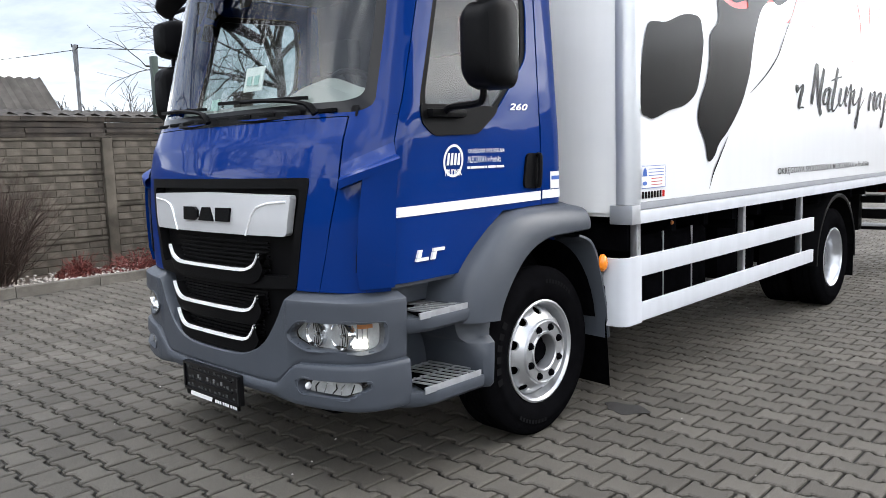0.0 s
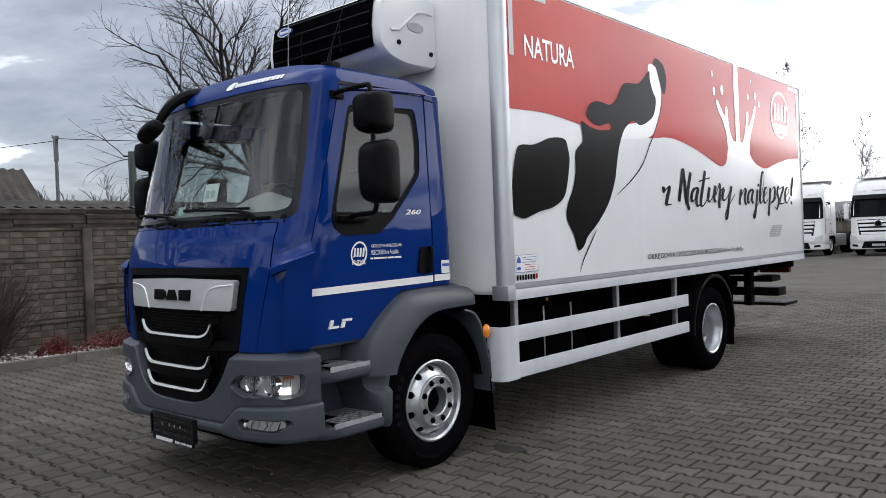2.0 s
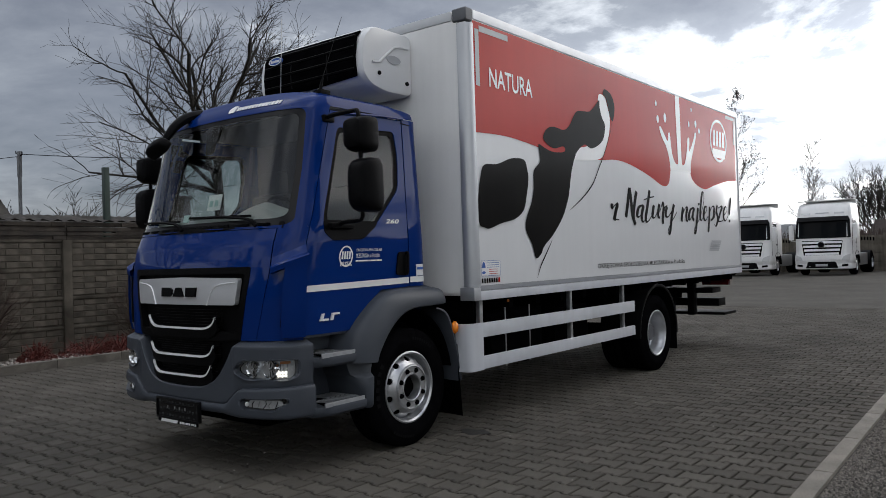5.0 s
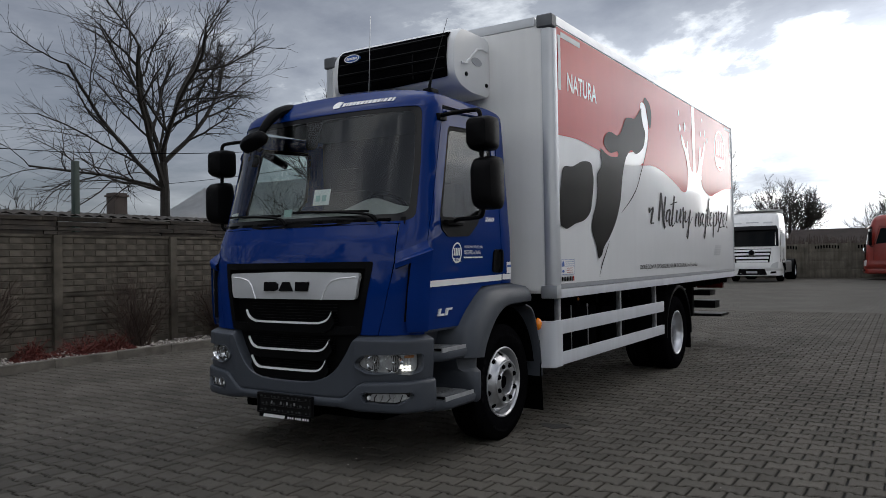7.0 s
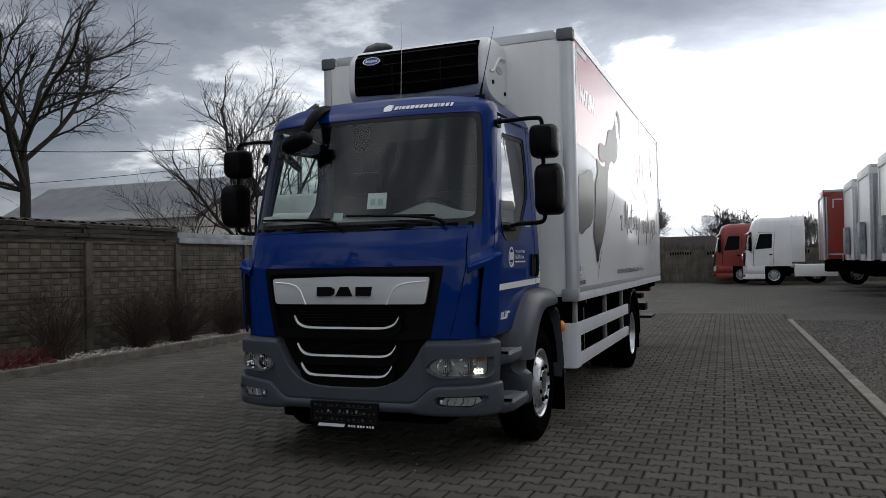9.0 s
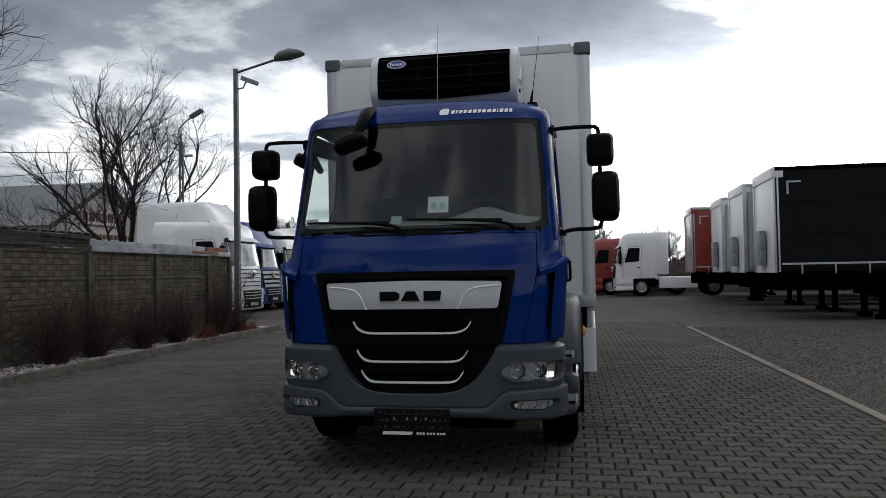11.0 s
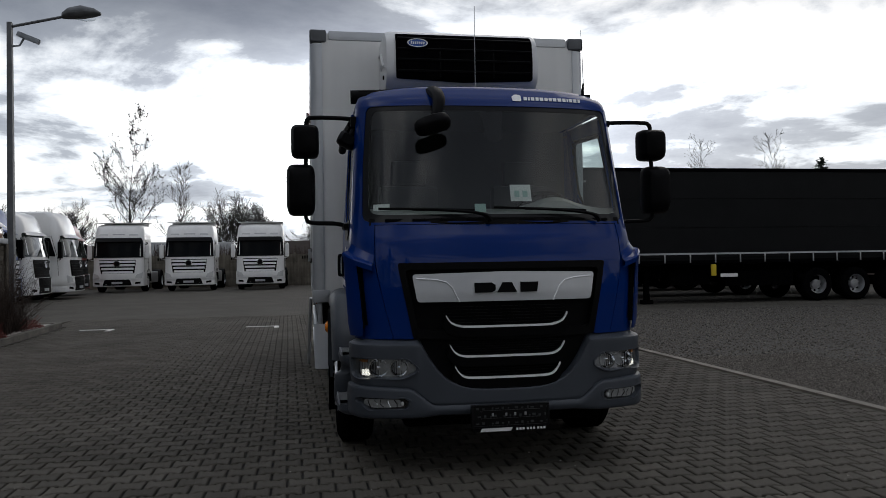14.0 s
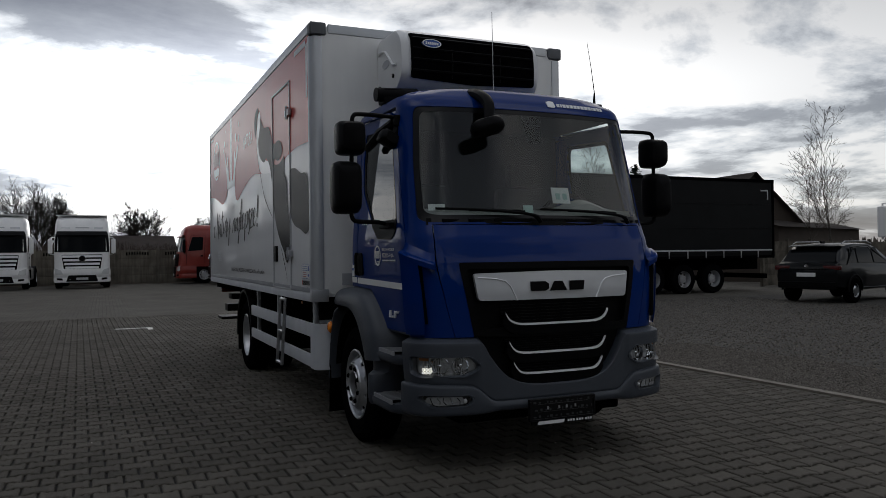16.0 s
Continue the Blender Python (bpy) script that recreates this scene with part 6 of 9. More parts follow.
    for y0, y1, z0, z1 in ((1.93, 1.985, 2.83, 3.30), (1.99, 2.42, 3.285, 3.335), (8.05, 8.42, 3.30, 3.345), (8.375, 8.42, 2.95, 3.295)):
        bm = bmesh.new()
        decal(bm, [(y0, z0), (y1, z0), (y1, z1), (y0, z1)], wall, 0.003, 0.006)
        part("reflective_tape", bm, PRINTGREY, cargo, "grey reflective corner tape", smooth=False)
    bm = bmesh.new()
    decal(bm, [(1.92, 1.255), (2.20, 1.255), (2.20, 1.385), (1.92, 1.385)], wall, 0.003, 0.005)
    tag = part("notice", bm, PRINTWHITE, cargo, "small white notice with blue and red print", smooth=False)
    bm = bmesh.new()
    for k in (3, 4, 5):
        decal(bm, [(2.0, 1.272 + 0.018 * k), (2.18, 1.272 + 0.018 * k), (2.18, 1.276 + 0.018 * k), (2.0, 1.276 + 0.018 * k)], wall, 0.0055, 0.007)
    decal(bm, [(1.957 + 0.026 * math.cos(q), 1.285 + 0.012 * math.sin(q)) for q in np.linspace(0, 2 * math.pi, 13)[:-1]], wall, 0.0055, 0.007)
    decal(bm, [(1.93, 1.325), (1.985, 1.325), (1.975, 1.36), (1.957, 1.375), (1.94, 1.36)], wall, 0.0055, 0.007)
    for e0, e1 in (((1.921, 1.256), (2.199, 1.259)), ((1.921, 1.381), (2.199, 1.384)), ((1.921, 1.259), (1.924, 1.381)), ((2.196, 1.259), (2.199, 1.381))):
        decal(bm, [e0, (e1[0], e0[1]), e1, (e0[0], e1[1])], wall, 0.0055, 0.007)
    part("notice_print", bm, PRINTBLUE, cargo, smooth=False)
    bm = bmesh.new()
    for k in (0, 1, 2):
        decal(bm, [(2.03, 1.272 + 0.018 * k), (2.16, 1.272 + 0.018 * k), (2.16, 1.276 + 0.018 * k), (2.03, 1.276 + 0.018 * k)], wall, 0.0055, 0.007)
    part("notice_red_print", bm, PRINTRED, cargo, smooth=False)
    bm = bmesh.new()
    for k in range(7):
        decal(bm, [(1.925 + 0.034 * k, 1.20), (1.948 + 0.034 * k, 1.20), (1.948 + 0.034 * k, 1.238), (1.925 + 0.034 * k, 1.238)], wall, 0.003, 0.006)
    part("maker_print", bm, PRINTBLACK, cargo, "row of dark block shapes", smooth=False)
    bm = bmesh.new()
    decal(bm, [(2.163, 1.20), (2.19, 1.20), (2.19, 1.238), (2.163, 1.238)], wall, 0.003, 0.006)
    part("maker_print", bm, PRINTRED, cargo, "red block shape", smooth=False)
# side door on the kerb side
bm = bmesh.new()
for lo, hi in (((-1.258, 2.62, 1.13), (-1.244, 2.64, 3.12)), ((-1.258, 3.42, 1.13), (-1.244, 3.44, 3.12)), ((-1.258, 2.62, 3.10), (-1.244, 3.44, 3.12)), ((-1.258, 2.62, 1.13), (-1.244, 3.44, 1.15))):
    block(bm, lo, hi, 0.004)
sd = part("side_door", bm, PRINTGREY, cargo, "side door with grey seal and steel hinges")
for z in (1.45, 2.78):
    bm = bmesh.new()
    block(bm, (-1.285, 2.55, z), (-1.25, 2.70, z + 0.06), 0.006)
    tube(bm, [(-1.28, 2.63, z - 0.03), (-1.28, 2.63, z + 0.09)], 0.014, 8)
    part("hinge", bm, STEEL, sd)
bm = bmesh.new()
block(bm, (-1.27, 3.24, 1.40), (-1.244, 3.36, 1.56), 0.006)
part("lock", bm, BLACK, sd)
bm = bmesh.new()
plate(bm, [(-0.99, 1.20), (-0.72, 1.20), (-0.72, 1.30), (-0.99, 1.30)], lambda u, v, o: (u, Y0 + 0.006 - o, v), 0.0, 0.006)
part("maker_plate", bm, PRINTGREY, cargo)
# rear doors
bm = bmesh.new()
block(bm, (-1.2, Y1 - 0.03, Z0 + 0.1), (-0.005, Y1 + 0.012, Z1 - 0.1), 0.01)
block(bm, (0.005, Y1 - 0.03, Z0 + 0.1), (1.2, Y1 + 0.012, Z1 - 0.1), 0.01)
part("rear_door", bm, FRONTWHITE, cargo)

# refrigeration unit over the cab
unit = assembly("refrigeration_unit", truck, "white refrigeration unit with a black grille")
bm = bmesh.new()
curves = []
for x, k in ((-0.645, 0.90), (-0.64, 0.955), (-0.615, 0.99), (-0.57, 1.0), (-0.3, 1.0), (0, 1.0), (0.3, 1.0), (0.57, 1.0), (0.615, 0.99), (0.64, 0.955), (0.645, 0.90)):
    prof = fillet([(1.82, 2.80), (1.82, 3.335), (1.36, 3.335), (1.245, 3.23), (1.22, 3.05), (1.23, 2.92), (1.32, 2.84), (1.5, 2.80)], 0.06, 4)
    c = Vector((1.62, 3.07))
    curves.append([(x, c.x + (p.x - c.x) * (k if p.x < 1.8 else 1), c.y + (p.y - c.y) * k) for p in prof])
loft(bm, curves, closed=True, caps=True)
part("shell", bm, UNITWHITE, unit)
bm = bmesh.new()
face = lambda u, v, o: (u, interp(v, [(2.86, 1.285), (2.92, 1.228), (3.05, 1.216), (3.23, 1.241), (3.30, 1.315)]) - o, v)
sheet(bm, fillet([(-0.565, 2.905), (0.0, 2.885), (0.585, 2.905), (0.585, 3.285), (-0.565, 3.285)], 0.02), face, c=(0, 3.08), rings=8, thick=0.01, off=0.012, n=80)
part("grille_back", bm, DARK, unit)
for z in (2.965, 3.055, 3.145, 3.235):
    bm = bmesh.new()
    tube(bm, [face(x, z, 0.012) for x in (-0.55, -0.2, 0.2, 0.57)], 0.011, 6)
    part("grille_slat", bm, BLACK, unit)
for x in (-0.2, 0.25):
    bm = bmesh.new()
    tube(bm, [face(x, z, 0.010) for z in (2.92, 3.05, 3.15, 3.27)], 0.007, 6)
    part("grille_slat", bm, BLACK, unit)
bm = bmesh.new()
plate(bm, [(-0.39 + 0.085 * math.cos(q), 3.19 + 0.036 * math.sin(q)) for q in np.linspace(0, 2 * math.pi, 25)[:-1]], face, 0.02, 0.04)
oval = part("oval_badge", bm, PRINTBLUE, unit, "blue oval badge with a white edge")
bm = bmesh.new()
ell = [(-0.39 + 0.085 * math.cos(q), 3.19 + 0.036 * math.sin(q)) for q in np.linspace(0, 2 * math.pi, 25)[:-1]]
sheet(bm, ell, face, hole=[(-0.39 + (p[0] + 0.39) * 0.88, 3.19 + (p[1] - 3.19) * 0.84) for p in ell], c=(-0.39, 3.19), rings=1, thick=0.003, off=0.043, n=24)
for k in range(7):
    x = -0.447 + k * 0.017
    plate(bm, [(x, 3.178), (x + 0.011, 3.178), (x + 0.014, 3.205 if k == 0 else 3.199), (x + 0.003, 3.205 if k == 0 else 3.199)], face, 0.04, 0.044)
part("badge_strokes", bm, PRINTWHITE, unit)
for sg in (1, -1):
    bm = bmesh.new()
    tube(bm, [(sg * 0.648, 1.34, 3.03), (sg * 0.65, 1.42, 3.04), (sg * 0.65, 1.60, 3.19), (sg * 0.65, 1.68, 3.21), (sg * 0.648, 1.78, 3.21)], 0.012, 6)
    part("shell_rib", bm, UNITWHITE, unit)
    bm = bmesh.new()
    plate(bm, [(1.60 + 0.085 * math.cos(q), 3.085 + 0.035 * math.sin(q)) for q in np.linspace(0, 2 * math.pi, 25)[:-1]], lambda u, v, o, sg=sg: (sg * (0.646 + o), u, v), 0.0, 0.004)
    part("side_badge", bm, PRINTGREY, unit)
    bm = bmesh.new()
    for y, z in ((1.42, 2.95), (1.76, 2.91)):
        lathe(bm, [(0.018, 0.0), (0.018, 0.01), (0, 0.01)], (sg * 0.645, y, z), 10, sg)
    part("shell_bolt", bm, BLACK, unit)
bm = bmesh.new()
tube(bm, smooth_line([(-0.3, 1.8, 3.33), (-0.3, 1.7, 3.35), (-0.5, 1.72, 3.35), (-0.55, 1.82, 3.33)], 4), 0.022, 8)
part("hose", bm, UNITWHITE, unit)

# side guards, rear mudguards, tail lift
for sg in (1, -1):
    sx = lambda a, b: (min(sg * a, sg * b), max(sg * a, sg * b))
    guard = assembly("side_guard", truck, "pale aluminium side guard of two rails")
    x0, x1 = sx(1.215, 1.245)
    for z0, z1 in ((0.755, 0.872), (0.495, 0.60)):
        bm = bmesh.new()
        block(bm, (x0, 1.90, z0), (x1, 4.83, z1), 0.008)
        part("rail", bm, ALUWHITE, guard)
    bm = bmesh.new()
    curves = []
    for z in (0.49, 0.876):
        curves.append([(sg * x, y, z) for x, y in ((1.247, 1.93), (1.247, 1.80), (1.235, 1.765), (1.205, 1.745), (1.10, 1.745), (1.10, 1.765), (1.195, 1.765), (1.22, 1.785), (1.228, 1.81), (1.228, 1.93))])
    loft(bm, curves, closed=True, caps=True)
    part("end_plate", bm, ALUWHITE, guard)
    for y in (1.96, 3.46, 4.62):
        bm = bmesh.new()
        block(bm, (sx(1.17, 1.212)[0], y - 0.022, 0.52), (sx(1.17, 1.212)[1], y + 0.022, 1.06), 0.004)
        for z in np.linspace(0.56, 1.02, 9):
            block(bm, (sx(1.211, 1.214)[0], y - 0.006, z), (sx(1.211, 1.214)[1], y + 0.006, z + 0.02))
        part("guard_post", bm, STEEL, guard)
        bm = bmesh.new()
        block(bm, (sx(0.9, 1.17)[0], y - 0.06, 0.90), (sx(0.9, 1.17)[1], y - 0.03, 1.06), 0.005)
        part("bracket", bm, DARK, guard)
    bm = bmesh.new()
    arc = [(5.56 + 0.555 * math.cos(a), 0.455 + 0.575 * math.sin(a)) for a in np.linspace(-0.1, math.pi + 0.05, 25)]
    loft(bm, [[(sg * x, y + (y - 5.56) * d, z + (z - 0.45) * d) for y, z in arc] for x, d in ((0.72, 0.0), (1.20, 0.0), (1.215, 0.0), (1.22, -0.03), (1.215, -0.06), (1.20, -0.02), (0.72, -0.015))])
    part("rear_mudguard", bm, BLACK, truck)
    bm = bmesh.new()
    block(bm, (sx(0.74, 1.2)[0], 6.10, 0.20), (sx(0.74, 1.2)[1], 6.115, 0.80), 0.003)
    part("mud_flap", bm, RUBBER, truck)
    bm = bmesh.new()
    lathe(bm, [(0.0, 0.010), (0.012, 0.008), (0.014, 0)], (sg * 1.215, 2.35, 1.03), 14, sg)
    part("side_marker", bm, AMBER, truck, "small amber marker lamp")
# folding access ladder
lad = assembly("access_ladder", truck, "bare steel folding ladder on the side guard")
for dy in (0.0, 0.22):
    bm = bmesh.new()
    tube(bm, [(-1.27, 2.80 + dy, 1.05), (-1.30, 2.86 + dy, 0.40)], 0.016, 6)
    part("ladder_stile", bm, STEEL, lad)
for t in (0.02, 0.5, 0.97):
    bm = bmesh.new()
    tube(bm, [(-1.27 - 0.03 * t, 2.80 + 0.06 * t, 1.05 - 0.65 * t), (-1.27 - 0.03 * t, 3.02 + 0.06 * t, 1.05 - 0.65 * t)], 0.016, 6)
    part("ladder_rung", bm, STEEL, lad)
bm = bmesh.new()
block(bm, (-1.15, 8.05, 0.46), (1.15, 8.55, 0.50), 0.01)
block(bm, (-1.05, 8.10, 0.585), (1.05, 8.40, 0.70), 0.01)
block(bm, (-1.0, 8.0, 0.78), (1.0, 8.35, 0.86), 0.01)
for x in (-0.7, 0.7):
    block(bm, (x - 0.05, 7.92, 0.46), (x + 0.05, 8.06, 0.95), 0.02)
lift = part("tail_lift", bm, BLACK, truck, "black folded tail lift and underrun bars")
for sg in (1, -1):
    bm = bmesh.new()
    block(bm, (min(sg * 0.70, sg * 1.10), 8.40, 0.88), (max(sg * 0.70, sg * 1.10), 8.50, 1.0), 0.02)
    part("tail_lamp", bm, REDLENS, truck)



# ---------------------------------------------------------------- yard
def kerb_x(y):
    return -6.32 - 0.042 * y


def far_paving_material():
    """Block paving too far off to need its stones: the same bond as a brick pattern."""
    m = material("paving_far", (0.092, 0.085, 0.074), 0.92, spec=0.2, spots=0.18, spot_scale=0.7, grain=0.2, grain_scale=40)
    n, l = m.node_tree.nodes, m.node_tree.links
    b = n["Principled BSDF"]
    src = b.inputs["Base Color"].links[0].from_socket
    br = n.new("ShaderNodeTexBrick")
    br.offset = 0.5
    br.inputs["Color1"].default_value, br.inputs["Color2"].default_value, br.inputs["Mortar"].default_value = (1, 1, 1, 1), (0.82, 0.82, 0.82, 1), (0.35, 0.33, 0.3, 1)
    br.inputs["Scale"].default_value, br.inputs["Brick Width"].default_value, br.inputs["Row Height"].default_value = 1.0, 0.20, 0.165
    br.inputs["Mortar Size"].default_value = 0.008
    tc = n.new("ShaderNodeTexCoord")
    l.new(tc.outputs["Object"], br.inputs["Vector"])
    mx = n.new("ShaderNodeVectorMath")
    mx.operation = "MULTIPLY"
    l.new(src, mx.inputs[0])
    l.new(br.outputs["Color"], mx.inputs[1])
    l.new(mx.outputs[0], b.inputs["Base Color"])
    return m


PAVEFAR = far_paving_material()


def slab(name, x0, y0, x1, y1, z, mat, label, category="ground"):
    return tagged(link(name, [(x0, y0, z), (x1, y0, z), (x1, y1, z), (x0, y1, z)], [(0, 1, 2, 3)], mat, smooth=False), label, category, kind="structure")


def edge_x(y):
    """The middle of the flush kerb between paving and gravel."""
    return 3.82 - 0.026 * y


slab("ground", -900, -900, 900, 900, -0.06, SOIL, "dull brown open ground")
slab("paving_bed", -7.4, -6.3, 3.98, 16.2, -0.02, JOINT, "dark sand between the paving stones")
slab("paving_far", -40, 16.2, 60, 42.6, -0.006, PAVEFAR, "grey block paving")
slab("paving_far", -40, 12.6, -7.4, 16.2, -0.006, PAVEFAR, "grey block paving")
slab("paving_far", 3.46, 14.1, 60, 16.2, -0.006, PAVEFAR, "grey block paving")
tagged(link("gravel", [(edge_x(14.1), 14.1, -0.004), (edge_x(-6.3), -6.3, -0.004), (3.98, -30, -0.004), (60, -30, -0.004), (60, 14.1, -0.004)], [(0, 1, 2, 3, 4)], GRAVEL, smooth=False), "grey crushed stone", "ground", kind="structure")
slab("paving_far", -40, -60, 4.0, -6.3, -0.006, PAVEFAR, "grey block paving")

# bed along the wall
bm = bmesh.new()
n = 24
rows = []
for k in range(n + 1):
    y = -8 + 22.0 * k / n
    rows.append([(kerb_x(y) - 0.12 - (kerb_x(y) - 0.12 + 7.8) * j / 6, y, 0.07 + 0.025 * noise.noise((y * 1.7, j * 1.3, 2))) for j in range(7)])
loft(bm, rows)
tagged(part("planting_bed", bm, SOIL, None), "narrow bed of soil and pale pebbles under the wall", "bed", kind="structure")


def pebbles(name, count, place, size, mat, label, seed):
    rnd = random.Random(seed)
    verts, faces = [], []
    for _ in range(count):
        x, y, z = place(rnd)
        s = size * rnd.uniform(0.55, 1.5)
        a, b, c = s * rnd.uniform(0.7, 1.2), s * rnd.uniform(0.6, 1.0), s * rnd.uniform(0.4, 0.8)
        q = rnd.uniform(0, math.pi)
        i = len(verts)
        for dx, dy, dz in ((a, 0, 0), (0, b, 0), (-a, 0, 0), (0, -b, 0), (0.1 * a, 0.1 * b, c), (0, 0, -c)):
            verts.append((x + dx * math.cos(q) - dy * math.sin(q), y + dx * math.sin(q) + dy * math.cos(q), z + dz))
        for p, r in ((0, 1), (1, 2), (2, 3), (3, 0)):
            faces.append((i + p, i + r, i + 4))
            faces.append((i + r, i + p, i + 5))
    return tagged(link(name, verts, faces, mat, smooth=False), label, "stones", kind="stuff")


def in_bed(r):
    y = r.uniform(-4, 13.8)
    x = kerb_x(y) - 0.14 - abs(r.gauss(0, 0.42))
    return max(x, -7.42), y, 0.085


pebbles("pebbles", 4200, in_bed, 0.022, PEBBLE, "pale pebbles strewn along the bed", 3)


def beside_kerb(r, reach, power, y0, y1):
    y = r.uniform(y0, y1)
    return edge_x(y) + 0.07 + reach * r.random() ** power, y, 0.0


pebbles("gravel_stones", 70000, lambda r: beside_kerb(r, 1.9, 1.4, -2.2, 5.0), 0.0085, STONE, "fine loose crushed stone beside the kerb", 5)
pebbles("gravel_stones", 50000, lambda r: beside_kerb(r, 12.0, 1.2, -1.5, 14.0), 0.015, STONE, "loose crushed stone", 6)
pebbles("crumbs", 160, lambda r: (r.uniform(-6, 3.6), r.uniform(-4.5, 9), 0.003), 0.006, PEBBLE, "scattered light crumbs on the paving", 8)


# ---------------------------------------------------------------- precast wall
board_rnd = random.Random(15)
POSTS = [2.67 + 2.13 * k for k in range(-6, 5)]
WALL_END = 12.25
wall_left = thing("wall_left", "weathered precast concrete wall with brick relief and capping boards", "wall", (-7.5, 0, 0), kind="structure")
wall_far = thing("wall_far", "grey precast concrete wall at the far end of the yard", "wall", (0, 42.7, 0.0), kind="structure")
for y in POSTS + [WALL_END]:
    bm = bmesh.new()
    block(bm, (-0.06, y - 0.07, 0), (0.075, y + 0.07, 1.885), 0.012)
    part("post", bm, PRECAST, wall_left)
bays = list(zip(POSTS, POSTS[1:] + [WALL_END]))
for a, b in bays:
    for k in range(4):
        z0 = 0.06 + 0.462 * k
        bm = bmesh.new()
        block(bm, (-0.03, a + 0.072, z0), (0.022, b - 0.072, z0 + 0.46), 0.004)
        block(bm, (-0.03, a + 0.072, z0 + 0.405), (0.045, b - 0.072, z0 + 0.45), 0.008)
        part("wall_panel", bm, PRECAST, wall_left)
    if b < 7.1:
        for z0, z1, x1 in ((1.889, 1.95, 0.045), (1.953, 2.02, 0.062), (2.023, 2.10, 0.055), (2.103, 2.165, 0.075)):
            y = a + 0.003
            while y < b - 0.02:
                e = min(y + board_rnd.uniform(0.35, 1.1), b - 0.003)
                bm = bmesh.new()
                block(bm, (-0.05, y, z0), (x1 + board_rnd.uniform(-0.018, 0.018), e - 0.004, z1 - board_rnd.choice((0, 0, 0.006, 0.02))), 0.006)
                for v in bm.verts:
                    v.co += Vector((board_rnd.gauss(0, 0.002), 0, board_rnd.gauss(0, 0.003) if v.co.z > z0 + 0.03 else 0))
                part("capping_board", bm, OLDWOOD, wall_left, "dark weathered capping board")
                y = e
        bm = bmesh.new()
        loft(bm, [[(x, a + (b - a) * j / 40, 2.195 + 0.018 * math.sin(j * 1.57) + (0.03 if x < 0 else 0)) for j in range(41)] for x in (-0.25, 0.10)])
        part("capping_sheet", bm, OLDWOOD, wall_left, "dark wavy sheet edge")
    else:
        bm = bmesh.new()
        block(bm, (-0.055, a + 0.003, 1.89), (0.088, b - 0.003, 1.995), 0.006)
        part("capping_sheet", bm, ZINC, wall_left, "bent sheet metal capping")
        bm = bmesh.new()
        block(bm, (-0.22, a + 0.02, 1.998), (0.03, b - 0.12, 2.10), 0.008)
        part("capping_sheet", bm, ZINC if b < 11.5 else RUST, wall_left, "bent sheet metal capping")
bm = bmesh.new()
block(bm, (0.0885, 10.4, 1.93), (0.0905, 11.6, 1.99), 0.001)
part("rust_patch", bm, RUST, wall_left)

# ---------------------------------------------------------------- kerbs
kerb_right = thing("kerb_right", "flush concrete edging between paving and gravel", "kerb", (0, 0, 0), kind="structure")
for k in range(23):
    y = -9.0 + k * 1.0
    bm = bmesh.new()
    block(bm, (-0.055, y + 0.004, -0.05), (0.055, y + 0.996, 0.022), 0.008)
    for v in bm.verts:
        v.co.x += edge_x(v.co.y)
    part("kerb_stone", bm, KERB, kerb_right)
kerb_left = thing("kerb_left", "raised concrete kerb along the bed", "kerb", (0, 0, 0), kind="structure")
for k in range(22):
    y = -8.0 + k * 1.0
    xa, xb = kerb_x(y), kerb_x(y + 1)
    bm = bmesh.new()
    loft(bm, [[(x - 0.12, y0, -0.05), (x - 0.12, y0, 0.105), (x - 0.02, y0, 0.115), (x - 0.004, y0, 0.10), (x, y0, -0.05)] for x, y0 in ((xa, y + 0.004), (xb, y + 0.996))], closed=True, caps=True)
    part("kerb_stone", bm, KERBOLD, kerb_left, angle=25)
for k in range(3):
    x = kerb_x(14) - 0.12 - k
    bm = bmesh.new()
    block(bm, (x - 0.996, 13.88, -0.05), (x - 0.004, 14.0, 0.112), 0.012)
    part("kerb_stone", bm, KERB, kerb_left)

# painted bay marks
for x, y in ((-5.6, 12.9), (-2.05, 12.55)):
    bm = bmesh.new()
    block(bm, (x - 0.62, y - 0.05, -0.01), (x + 0.1, y + 0.05, 0.004))
    block(bm, (x, y - 0.05, -0.01), (x + 0.1, y - 0.45, 0.004))
    tagged(part("bay_mark", bm, MARK, None, smooth=False), "worn white painted parking bay corner", "road marking", group="bay marks", kind="structure")
bm = bmesh.new()
plate(bm, [(1.21 + 0.13 * math.cos(a) * (1 + 0.25 * math.sin(3 * a)), 1.81 + 0.09 * math.sin(a) * (1 + 0.2 * math.cos(5 * a))) for a in np.linspace(0, 2 * math.pi, 25)[:-1]], lambda u, v, o: (u, v, o), 0.0, 0.0025)
tagged(part("oil_stain", bm, JOINT, None, smooth=False), "dark oil stain on the paving", "stain", kind="structure")


# ---------------------------------------------------------------- bare trees and shrubs
def branch(verts, faces, p, q, r0, r1, sides):
    d = (q - p)
    if d.length < 1e-5:
        return
    d.normalize()
    u = d.orthogonal().normalized()
    v = d.cross(u)
    i = len(verts)
    for c, r in ((p, r0), (q, r1)):
        for k in range(sides):
            a = 2 * math.pi * k / sides
            verts.append(c + r * (math.cos(a) * u + math.sin(a) * v))
    for k in range(sides):
        j = (k + 1) % sides
        faces.append((i + k, i + j, i + sides + j, i + sides + k))


TWIG_R = [0.006]      # radius of the finest twigs of the tree being grown


